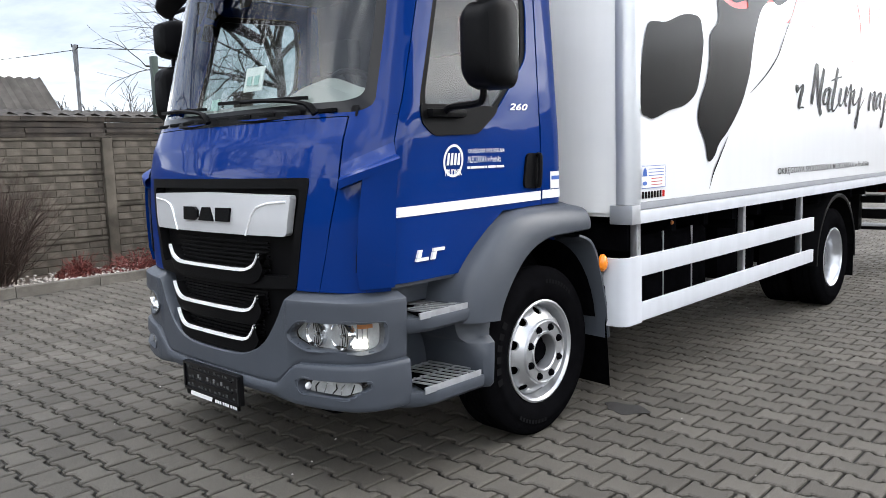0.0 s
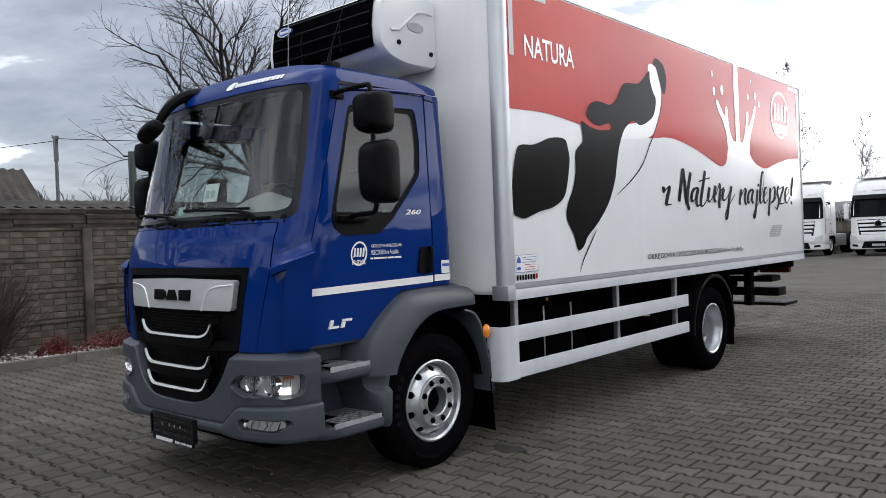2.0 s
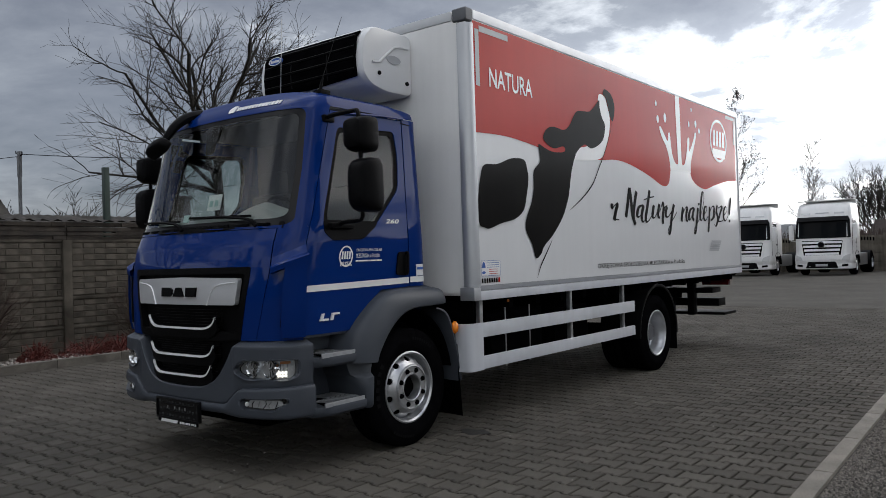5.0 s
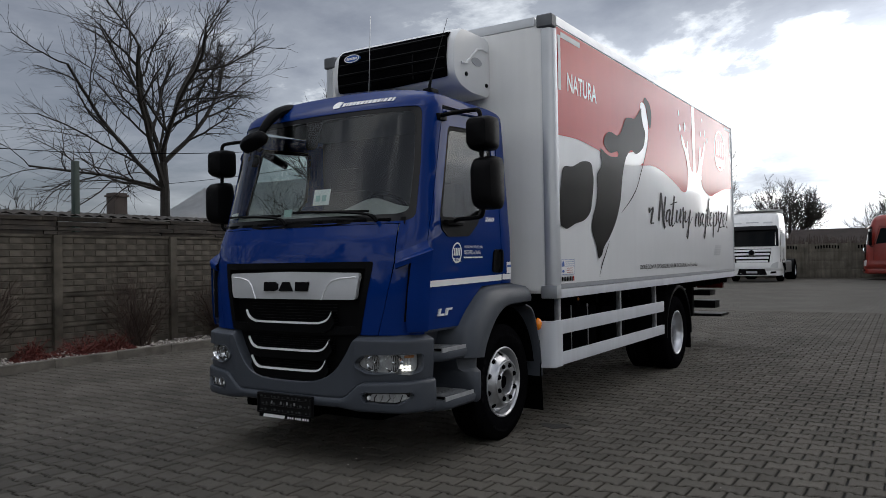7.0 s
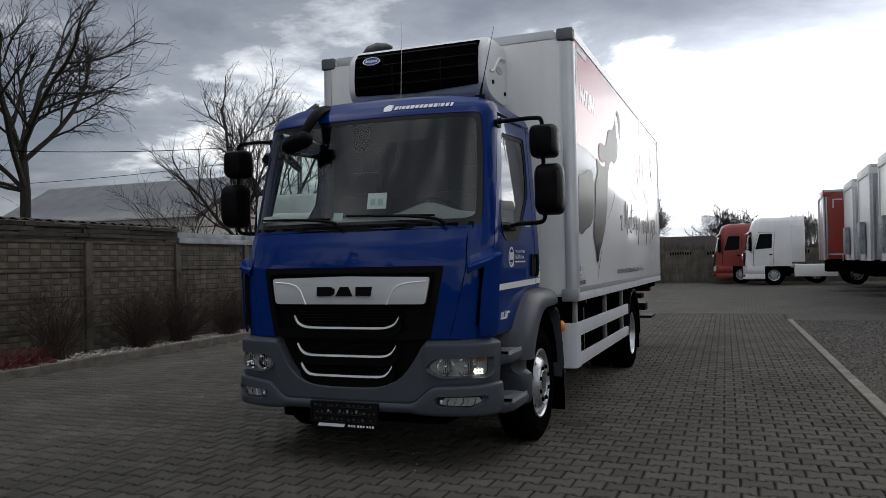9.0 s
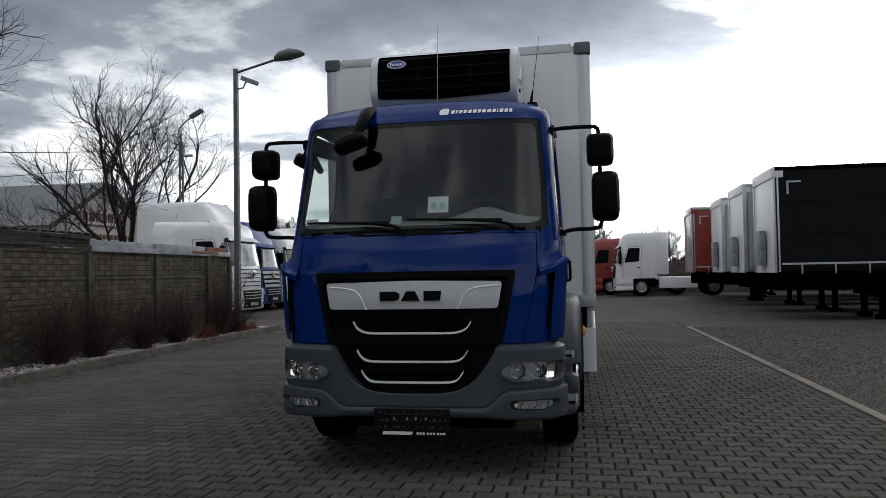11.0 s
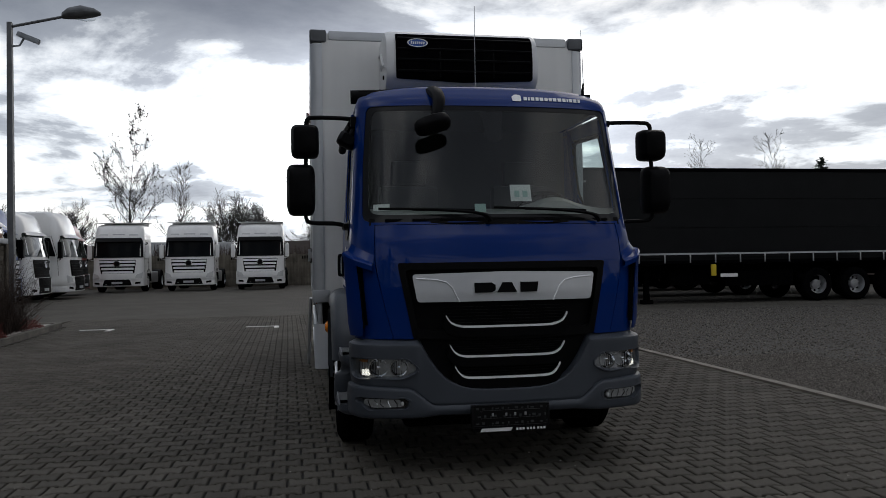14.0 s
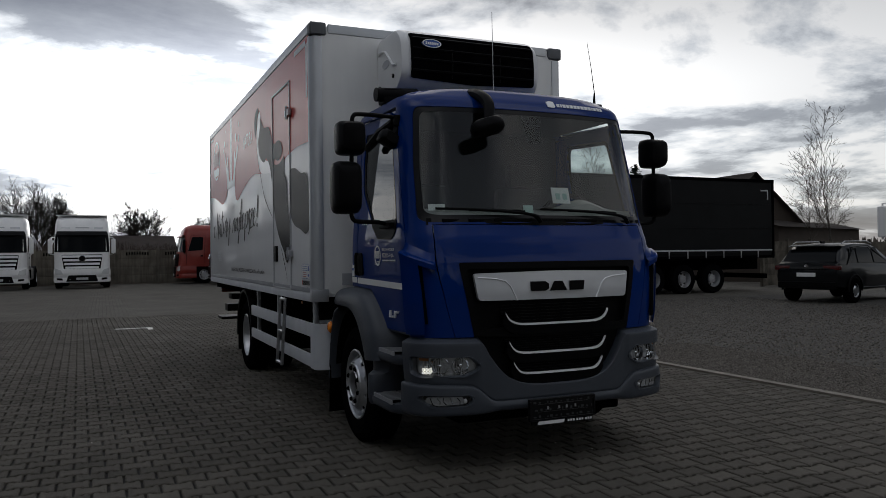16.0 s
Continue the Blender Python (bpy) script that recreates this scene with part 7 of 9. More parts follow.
def shoot(rnd, out, p, d, length, r, depth, rise, spread, kids):
    """A limb as a winding line of short pieces, with side shoots all along it."""
    n = max(3, min(8, int(length / 0.28))) if depth > 0 else 3
    d = d.normalized()
    for k in range(n):
        t = (k + 1) / n
        d = (d + Vector((rnd.gauss(0, 0.13), rnd.gauss(0, 0.13), rnd.gauss(0, 0.09) + rise))).normalized()
        q = p + d * length / n
        r1 = max(r * (1 - 0.62 * t / (1 + 0.15 * depth)), TWIG_R[0])
        out.append((p.copy(), q.copy(), max(r * (1 - 0.62 * (t - 1 / n) / (1 + 0.15 * depth)), TWIG_R[0]), r1, depth))
        p = q
        if depth > 0 and t > 0.18:
            for _ in range(kids + 1 if depth < 3 and rnd.random() < 0.4 else kids):
                side = d.orthogonal().normalized()
                side = Matrix.Rotation(rnd.uniform(0, 2 * math.pi), 3, d) @ side
                nd = (d + side * spread * rnd.uniform(0.6, 1.35) + Vector((0, 0, 0.12))).normalized()
                shoot(rnd, out, p.copy(), nd, length * rnd.uniform(0.34, 0.72) * (1.15 - 0.5 * t), max(r1 * rnd.uniform(0.45, 0.7), TWIG_R[0]), depth - 1, rise, spread, kids)


def bare_tree(name, label, at, height, seed, depth=3, spread=0.75, rise=0.03, trunk_share=0.22, limbs=6, fan=0.75, kids=1, leaves=0, mat=BARK, lean=(0, 0), leafmat=None, stem=0.016, twig=0.008, leader=False, droopers=0):
    """A leafless tree: one trunk, limbs fanning out of it (or set along a leader) and their twigs."""
    TWIG_R[0] = twig
    rnd = random.Random(seed)
    segs = []
    d = Vector((lean[0], lean[1], 1)).normalized()
    p, r = Vector((0, 0, -0.1)), height * stem
    line, radii = [p.copy()], [r * 1.25]
    steps = 5 if not leader else 16
    reach = height * (trunk_share if not leader else 0.97)
    for k in range(steps):
        d = (d + Vector((rnd.gauss(0, 0.04), rnd.gauss(0, 0.04), 0.04))).normalized()
        p = p + d * reach / steps
        r = r * (0.95 if not leader else 0.84)
        line.append(p.copy())
        radii.append(max(r, twig))
        if leader and k / steps > trunk_share:
            t = (k / steps - trunk_share) / (1 - trunk_share)
            for _ in range(limbs):
                a = rnd.uniform(0, 2 * math.pi)
                nd = Vector((math.cos(a) * fan, math.sin(a) * fan, rnd.uniform(0.5, 1.0)))
                shoot(rnd, segs, p.copy(), nd, height * (0.30 - 0.22 * t) * rnd.uniform(0.6, 1.2), max(r * 0.5, twig), depth - 1, rise, spread, kids)
    if not leader:
        for k in range(limbs):
            a = 2.4 * k + rnd.uniform(-0.4, 0.4)
            tilt = fan * math.sqrt(k / limbs) * rnd.uniform(0.85, 1.15)
            nd = Vector((math.cos(a) * tilt, math.sin(a) * tilt, 1))
            shoot(rnd, segs, line[-1 if k % 2 else -2].copy(), nd, height * (1 - trunk_share) * rnd.uniform(0.72, 0.95), radii[-1] * rnd.uniform(0.5, 0.72), depth, rise, spread, kids)
        for k in range(droopers):
            a = rnd.uniform(0, 2 * math.pi)
            nd = Vector((math.cos(a), math.sin(a), 0.22))
            shoot(rnd, segs, line[-2].copy(), nd, height * rnd.uniform(0.35, 0.5), radii[-1] * 0.4, depth - 1, -0.035, spread, kids)
    top = max(max(s[1].z for s in segs), line[-1].z)
    f = height / top
    ob = thing(name, label, "tree", at, group="bare trees")
    bm = bmesh.new()
    tube(bm, [q * f for q in line], radii, 9)
    part("trunk", bm, mat, ob)
    cv, cf = [], []
    for a, b, r0, r1, dep in segs:
        branch(cv, cf, a * f, b * f, r0, r1, 5 if dep >= 2 else 3)
    link("crown", cv, cf, mat, ob, smooth=False)
    if leaves:
        lv, lf = [], []
        tips = [s for s in segs if s[4] <= 1]
        for _ in range(leaves):
            s = rnd.choice(tips)
            c = (s[1] * f) + Vector((rnd.gauss(0, 0.06), rnd.gauss(0, 0.06), rnd.gauss(0, 0.06)))
            u, v = Vector((rnd.gauss(0, 1), rnd.gauss(0, 1), rnd.gauss(0, 1))).normalized(), Vector((rnd.gauss(0, 1), rnd.gauss(0, 1), rnd.gauss(0, 1))).normalized()
            i = len(lv)
            w = rnd.uniform(0.05, 0.11)
            lv += [c - u * w, c + v * w * 0.5, c + u * w, c - v * w * 0.5]
            lf.append((i, i + 1, i + 2, i + 3))
        link("foliage", lv, lf, leafmat or BARK, ob, smooth=False)
    return ob


def conifer(at, height, seed, wide=0.22):
    rnd = random.Random(seed)
    ob = thing("conifer", "dark narrow spruce with drooping boughs", "tree", at, group="conifers")
    tv, tf, cv, cf = [], [], [], []
    branch(tv, tf, Vector((0, 0, -0.1)), Vector((0, 0, height)), height * 0.018, 0.01, 7)
    for k in range(int(height * 42)):
        t = rnd.uniform(0.08, 1.0) ** 0.85
        z = height * t
        ln = height * wide * (1.02 - t) ** 0.72 * rnd.uniform(0.45, 1.2)
        a = rnd.uniform(0, 2 * math.pi)
        p = Vector((0, 0, z))
        q = Vector((math.cos(a) * ln, math.sin(a) * ln, z - ln * rnd.uniform(0.1, 0.5)))
        branch(cv, cf, p, q, 0.02, 0.006, 3)
        for j in range(9):
            c = p.lerp(q, rnd.uniform(0.2, 1.0))
            w = rnd.uniform(0.12, 0.30) * height / 10
            u = Vector((rnd.gauss(0, 1), rnd.gauss(0, 1), rnd.gauss(-0.5, 0.6))).normalized() * w
            v = Vector((rnd.gauss(0, 1), rnd.gauss(0, 1), rnd.gauss(0, 0.5))).normalized() * w * 0.35
            i = len(cv)
            cv += [c - v, c + u, c + v]
            cf.append((i, i + 1, i + 2))
    link("trunk", tv, tf, BARK, ob)
    link("crown", cv, cf, CONIFER, ob, smooth=False)
    return ob


bare_tree("bare_tree", "tall bare tree with wide spreading dark limbs", (-22.5, 16.3, 0), 13.4, 11, depth=3, spread=0.95, rise=0.012, trunk_share=0.44, limbs=6, fan=0.95, kids=1, twig=0.006, stem=0.017, droopers=2)
bare_tree("bare_tree", "slender bare tree behind the parked tractors", (-17.5, 23.9, 0), 10.6, 5, depth=3, spread=0.7, rise=0.025, trunk_share=0.2, limbs=6, fan=0.8, kids=1, stem=0.017, twig=0.006)
bare_tree("bare_tree", "small bare twiggy tree by the pale house", (-20.0, 21.9, 0), 6.6, 8, depth=2, spread=0.9, rise=0.02, trunk_share=0.3, limbs=4, fan=0.8, kids=1, stem=0.011, twig=0.006)
bare_tree("bare_tree", "small bare tree beside the old shed", (-20.5, 8.5, 0), 4.2, 9, depth=2, spread=0.7, trunk_share=0.2, limbs=6, kids=2)
bare_tree("leafing_tree", "tall narrow tree with sparse new leaves", (-14.9, 57, 0), 13.8, 21, depth=3, spread=0.6, rise=0.06, trunk_share=0.14, limbs=2, fan=0.6, leaves=2600, leader=True, stem=0.012)
bare_tree("birch", "pale bare birch with fine twigs", (-16.2, 85, 0), 13.2, 22, depth=3, spread=0.6, rise=0.02, mat=BIRCHBARK, limbs=2, fan=0.6, leader=True, trunk_share=0.2, stem=0.010, twig=0.012)
bushy = bare_tree("bare_tree", "round-crowned bare tree beyond the far wall", (-9.2, 85, 0), 10.2, 23, depth=3, spread=0.6, rise=0.02, trunk_share=0.3, limbs=20, fan=1.35, kids=1, stem=0.014, twig=0.011)
for x, y, s, a in ((0.6, 85, 0.82, 70), (9.0, 88, 0.75, 160), (-26.0, 80, 0.85, 250), (-36, 82, 1.0, 120)):
    copy_thing(bushy, pose(x, y, 0, 0, 0, a) @ Matrix.Scale(s, 4))
birch2 = bare_tree("birch", "tall bare birch with hanging twigs", (28.1, 20.7, 0), 8.6, 31, depth=3, spread=0.6, rise=-0.02, mat=BIRCHBARK, limbs=2, fan=0.5, stem=0.010, trunk_share=0.22, leader=True, twig=0.006)
for x, y, s, a in ((27.5, 21.4, 0.73, 130), (23.3, 39.0, 1.06, 40), (26.0, 37.5, 1.04, 200), (34.0, 25.5, 0.7, 300)):
    copy_thing(birch2, pose(x, y, 0, 0, 0, a) @ Matrix.Scale(s, 4))
conifer((28, 35, 0), 7.0, 4, 0.42)
# trees on the camera's side, which the cab's glass and paint mirror
bare_tree("bare_tree", "large bare tree with dense dark twigs", (-12.4, -6.6, 0), 13.5, 41, depth=3, spread=0.8, rise=0.02, limbs=8, fan=1.15, kids=1, trunk_share=0.2, stem=0.014, twig=0.005)
bare_tree("bare_tree", "large bare tree with dense dark twigs", (-13.0, -17.0, 0), 12.0, 42, depth=3, spread=0.7, limbs=7, fan=0.8, kids=1, trunk_share=0.22, stem=0.014, twig=0.006)
conifer((-7.4, -13.2, 0), 8.6, 6, 0.34)
conifer((-9.3, -12.8, 0), 6.4, 7, 0.4)
conifer((-4.6, -15.5, 0), 7.0, 8, 0.34)


def shrub(at, h, w, n, seed, mat=TWIG, name="shrub", label="leafless red-brown twiggy shrub"):
    rnd = random.Random(seed)
    verts, faces = [], []
    for _ in range(n):
        a = rnd.uniform(0, 2 * math.pi)
        lean = abs(rnd.gauss(0, 0.5))
        d = Vector((math.cos(a) * lean * w / h, math.sin(a) * lean * w / h, 1)).normalized()
        p = Vector((rnd.gauss(0, 0.07), rnd.gauss(0, 0.07), 0))
        ln = h * rnd.uniform(0.55, 1.05)
        r = rnd.uniform(0.004, 0.009)
        for k in range(5):
            d = (d + Vector((rnd.gauss(0, 0.14), rnd.gauss(0, 0.14), rnd.gauss(0.02, 0.08)))).normalized()
            q = p + d * ln / 5
            branch(verts, faces, p, q, r, r * 0.8, 3)
            if k > 0:
                for _ in range(rnd.choice((1, 1, 2))):
                    e = (d + Vector((rnd.gauss(0, 0.6), rnd.gauss(0, 0.6), rnd.gauss(0.1, 0.4)))).normalized()
                    z = p.lerp(q, rnd.random())
                    t = z + e * ln * rnd.uniform(0.08, 0.22)
                    branch(verts, faces, z, t, r * 0.6, 0.0022, 3)
                    e2 = (e + Vector((rnd.gauss(0, 0.5), rnd.gauss(0, 0.5), rnd.gauss(0.1, 0.3)))).normalized()
                    branch(verts, faces, z.lerp(t, 0.6), z.lerp(t, 0.6) + e2 * ln * 0.1, r * 0.4, 0.002, 3)
            p, r = q, r * 0.8
    ob = link(name, verts, faces, mat, smooth=False)
    ob.matrix_world = pose(*at)
    return tagged(ob, label, "shrub", group="shrubs by the wall")


for k, (x, y, h, w, n) in enumerate(((-6.85, -2.6, 1.2, 1.0, 70), (-6.95, -0.9, 1.15, 1.1, 80), (-6.85, 0.95, 1.35, 1.25, 130), (-7.0, 3.75, 1.3, 0.9, 46), (-7.05, 5.5, 1.1, 0.95, 75), (-7.05, 6.5, 1.15, 1.0, 80), (-7.05, 7.9, 0.95, 0.8, 60), (-7.1, 9.2, 1.1, 1.1, 85), (-7.15, 11.2, 1.5, 0.8, 46), (-7.2, 11.9, 1.0, 0.8, 40))):
    shrub((x, y, 0.06), h, w * 1.3, int(n * 2.6), 60 + k)


def low_shrub(at, w, seed):
    rnd = random.Random(seed)
    verts, faces = [], []
    for _ in range(900):
        a, r = rnd.uniform(0, 2 * math.pi), w * math.sqrt(rnd.random())
        c = Vector((math.cos(a) * r * 0.7, math.sin(a) * r, rnd.uniform(0.0, 0.30) * (1.1 - r / w)))
        u = Vector((rnd.gauss(0, 1), rnd.gauss(0, 1), rnd.gauss(0, 1))).normalized() * rnd.uniform(0.012, 0.028)
        v = u.orthogonal().normalized() * u.length * 0.5
        i = len(verts)
        verts += [c - u, c + v, c + u, c - v]
        faces.append((i, i + 1, i + 2, i + 3))
    for _ in range(60):
        a, r = rnd.uniform(0, 2 * math.pi), w * math.sqrt(rnd.random())
        branch(verts, faces, Vector((0, 0, 0)), Vector((math.cos(a) * r * 0.7, math.sin(a) * r, rnd.uniform(0.1, 0.32))), 0.006, 0.003, 3)
    ob = link("low_shrub", verts, faces, REDLEAF, smooth=False)
    ob.matrix_world = pose(*at)
    return tagged(ob, "low creeping shrub with dark red leaves", "shrub", group="low red shrubs")


for k, (x, y, w) in enumerate(((-6.85, 2.7, 0.55), (-6.9, 3.2, 0.4), (-6.85, 1.9, 0.3), (-7.0, 10.3, 0.35), (-7.2, 12.6, 0.5))):
    low_shrub((x, y, 0.07), w, 80 + k)


# ---------------------------------------------------------------- parked tractor units
def far_wheel(parent, c, r=0.5, half=0.15, sgn=1, dish=False):
    w = assembly("wheel", parent)
    bm = bmesh.new()
    lathe(bm, [(r * 0.56, -half), (r * 0.9, -half), (r, -half * 0.75), (r, half * 0.75), (r * 0.9, half), (r * 0.58, half), (r * 0.56, half * 0.8)], c, 28, sgn)
    part("tyre", bm, RUBBER, w)
    bm = bmesh.new()
    prof = [(r * 0.57, half * 0.95), (r * 0.54, half * 0.6), (r * 0.46, half * (0.05 if dish else 0.55)), (r * 0.30, half * (0.0 if dish else 0.95)), (r * 0.28, half * (0.5 if dish else 1.05)), (0, half * (0.55 if dish else 1.05))]
    lathe(bm, prof, c, 24, sgn)
    part("rim", bm, RIM, w)
    # dark discs on the closed rim stand in for shaded holes
    for k in range(8):
        bm = bmesh.new()
        a = 2 * math.pi * k / 8
        lathe(bm, [(0.035, half * (0.02 if dish else 0.72)), (0.035, half * (0.1 if dish else 0.8)), (0, half * (0.1 if dish else 0.8))], (c[0], c[1] + r * 0.38 * math.cos(a), c[2] + r * 0.38 * math.sin(a)), 8, sgn)
        part("hand_hole", bm, DARK, w)
    return w


def tractor(label, paint, top=3.5, grille=BLACK, slats=4, slatmat=SATIN, visor=True, fairing=0.12, lower=None, skirt=None, glass=SCREENGLASS, side_fairing=0.0):
    """A tractor unit facing -y, its front at the origin."""
    t = thing("tractor_unit", label, "truck", group="parked tractor units")
    lower = lower or paint
    w = Wrap([(0, 0.0), (0.5, 0.02), (0.9, 0.07), (1.1, 0.14), (1.2, 0.26), (1.24, 0.42), (1.24, 0.8), (1.24, 2.25)], [(0.9, 0.02), (1.7, 0.06), (2.7, 0.26), (3.0, 0.36), (3.5, 0.55), (3.8, 0.78), (4.2, 1.2)], [(0.9, 1.0), (1.8, 1.0), (2.7, 0.98), (top, 0.93)])
    bm = bmesh.new()
    curves = []
    zs = [0.95, 1.3, 1.7, 2.0, 2.4, 2.7, 2.95, top - 0.25, top - 0.08, top]
    for z, ins in zip(zs, [0] * 7 + [0.0, 0.05, 0.2]):
        c = []
        for sg in (-1, 1):
            ss = np.linspace(0, w.s[-1], 16)
            for s in (ss[::-1] if sg < 0 else ss[1:]):
                x, y, _ = w(sg * max(s, 1e-6), z)
                c.append((x * (1 - ins * 0.6), y + ins * (1.2 if y < 1 else 0), z))
        curves.append(c)
    loft(bm, curves, closed=True, caps=True)
    part("cab", bm, paint, t)
    bm = bmesh.new()
    sheet(bm, fillet(front([(-1.19, 1.78), (1.19, 1.78), (1.17, 2.68), (-1.17, 2.68)], w), 0.07), w, rings=4, thick=0.01, off=0.03, n=60)
    part("windscreen", bm, glass, t)
    bm = bmesh.new()
    bgr = [(-0.90, 1.66), (-0.80, 0.94), (0.80, 0.94), (0.90, 1.66)]
    sheet(bm, fillet(front(bgr, w), 0.05), w, rings=3, thick=0.01, off=0.015, n=40)
    g = part("grille", bm, grille, t)
    for k in range(slats):
        z = 1.03 + 0.54 * k / max(1, slats - 1)
        bm = bmesh.new()
        h = 0.9 - 0.14 * (1 - k / max(1, slats - 1)) - 0.03
        loft(bm, [[w(w.sx(h * q), z + dz, o) for q in np.linspace(-1, 1, 13)] for dz, o in ((-0.055, 0.02), (-0.048, 0.05), (0.048, 0.05), (0.055, 0.02))])
        part("slat", bm, slatmat, g)
    bm = bmesh.new()
    lathe(bm, [(0.15, 0.0), (0.15, 0.04), (0.12, 0.045), (0.115, 0.03), (0, 0.03)], (0, 0, 0), 20)
    bmesh.ops.transform(bm, matrix=Matrix.Translation((0, -0.03, 1.47)) @ Matrix.Rotation(radians(-90), 4, "Z"), verts=bm.verts)
    part("emblem", bm, CHROME if slatmat is not SATIN else BLACK, g, "plain round emblem")
    if slatmat is SATIN:
        bm = bmesh.new()
        lathe(bm, [(0.16, 0.0), (0.16, 0.05), (0.135, 0.055), (0.13, 0.0)], (0, 0, 0), 20)
        bmesh.ops.transform(bm, matrix=Matrix.Translation((0, -0.03, 1.47)) @ Matrix.Rotation(radians(-90), 4, "Z"), verts=bm.verts)
        part("emblem_ring", bm, CHROME, g)
        # dark band over the screen, marker lamps and name strip on the brow
        bm = bmesh.new()
        sheet(bm, fillet(front([(-1.15, 2.66), (1.15, 2.66), (1.12, 2.80), (-1.12, 2.80)], w), 0.04), w, rings=2, thick=0.01, off=0.034, n=40)
        part("screen_band", bm, GLOSSBLACK, t)
        for x in (-0.75, 0.75):
            bm = bmesh.new()
            sheet(bm, fillet(front([(x - 0.22, 2.92), (x + 0.22, 2.92), (x + 0.20, 3.0), (x - 0.20, 3.0)], w), 0.02), w, rings=1, thick=0.01, off=0.02, n=16)
            part("brow_lamp", bm, LAMPSILVER, t)
        bm = bmesh.new()
        sheet(bm, front([(-0.3, 2.95), (0.3, 2.95), (0.3, 3.0), (-0.3, 3.0)], w), w, rings=1, thick=0.006, off=0.012, n=12)
        part("name_strip", bm, PRINTGREY, t)
    bm = bmesh.new()
    bw = Wrap([(0, -0.06), (0.5, -0.04), (0.9, 0.02), (1.12, 0.10), (1.23, 0.24), (1.25, 0.42), (1.25, 0.8), (1.25, 1.0)], [(0, 0)], [(0, 1), (1.2, 1)])
    curves = [[bw(s, z, o) for s in np.linspace(-bw.s[-1], bw.s[-1], 33)] for z, o in ((0.96, -0.12), (0.97, 0.0), (0.80, 0.015), (0.58, 0.015), (0.56, 0.0))]
    loft(bm, curves)
    part("bumper", bm, lower, t)
    bm = bmesh.new()
    loft(bm, [[bw(s, z, o) for s in np.linspace(-bw.s[-1], bw.s[-1], 33)] for z, o in ((0.56, 0.005), (0.45, 0.02), (0.33, 0.01), (0.30, -0.08))])
    part("bumper_skirt", bm, lower, t)
    bm = bmesh.new()
    sheet(bm, fillet(front([(-0.70, 0.36), (0.70, 0.36), (0.60, 0.66), (-0.60, 0.66)], bw), 0.04), bw, rings=2, thick=0.01, off=0.024, n=30)
    part("air_intake", bm, BLACK, t)
    if slatmat is not SATIN:
        bm = bmesh.new()
        sheet(bm, fillet(front([(-0.66, 0.60), (0.66, 0.60), (0.72, 0.955), (-0.72, 0.955)], bw), 0.03), bw, rings=2, thick=0.01, off=0.021, n=40)
        lg = part("lower_grille", bm, BLACK, t)
        for k in range(3):
            bm = bmesh.new()
            loft(bm, [[bw(bw.sx(0.62 * q), 0.68 + 0.1 * k + dz, o) for q in np.linspace(-1, 1, 9)] for dz, o in ((-0.015, 0.022), (-0.012, 0.036), (0.012, 0.036), (0.015, 0.022))])
            part("slat", bm, slatmat, lg)
    bm = bmesh.new()
    block(bm, (-0.26, -0.10, 0.44), (0.26, -0.085, 0.55), 0.004)
    part("number_plate", bm, PRINTGREY, t)
    for sg in (1, -1):
        f = lambda s, z, o=0.0, sg=sg: bw(sg * s, z, o)
        bm = bmesh.new()
        sheet(bm, fillet(front([(0.84, 0.72), (1.16, 0.70), (1.19, 1.02), (0.92, 0.90)], bw), 0.03), f, rings=2, thick=0.01, off=0.022, n=30)
        part("headlamp", bm, LAMPSILVER, t, "clear headlamp")
        bm = bmesh.new()
        sheet(bm, fillet(front([(0.84, 0.42), (1.1, 0.44), (1.1, 0.54), (0.86, 0.52)], bw), 0.02), f, rings=2, thick=0.01, off=0.025, n=30)
        part("fog_lamp", bm, BLACK, t)
        fs = lambda s, z, o=0.0, sg=sg: w(sg * s, z, o)
        bm = bmesh.new()
        sheet(bm, fillet([(w.sy(0.50), 1.80), (w.sy(1.30), 1.86), (w.sy(1.28), 2.58), (w.sy(0.62), 2.58)], 0.06), fs, rings=2, thick=0.01, off=0.01, n=30)
        part("side_window", bm, DARKGLASS, t)
        bm = bmesh.new()
        tube(bm, [fs(w.sy(1.40), z, 0.003) for z in (1.0, 1.8, 2.65)] + [fs(w.sy(0.55), 2.66, 0.003), fs(w.sy(0.44), 1.75, 0.003), fs(w.sy(0.44), 1.0, 0.003)], 0.008, 4)
        part("door_line", bm, BLACK, t)
        bm = bmesh.new()
        block(bm, (min(sg * 1.24, sg * 1.26), 1.22, 1.50), (max(sg * 1.24, sg * 1.26), 1.36, 1.57), 0.006)
        part("door_handle", bm, BLACK, t)
        bm = bmesh.new()
        block(bm, (min(sg * 1.30, sg * 1.50), 0.26, 1.72), (max(sg * 1.30, sg * 1.50), 0.42, 2.42), 0.05, seg=3)
        tube(bm, [(sg * 1.2, 0.42, 2.5), (sg * 1.40, 0.36, 2.48), (sg * 1.40, 0.34, 1.68), (sg * 1.22, 0.42, 1.66)], 0.02, 6)
        part("wing_mirror", bm, paint if slatmat is SATIN else BLACK, t)
        bm = bmesh.new()
        arc = [(1.42 + 0.64 * math.cos(a), 0.5 + 0.66 * math.sin(a)) for a in np.linspace(0.05, math.pi - 0.05, 15)]
        loft(bm, [[(sg * x, y, z) for y, z in arc] for x in (1.0, 1.25, 1.26)])
        part("wheel_arch", bm, BLACK, t)
        far_wheel(t, (sg * 1.08, 1.42, 0.5), sgn=sg)
        far_wheel(t, (sg * 1.02, 5.1, 0.5), half=0.26, sgn=sg, dish=True)
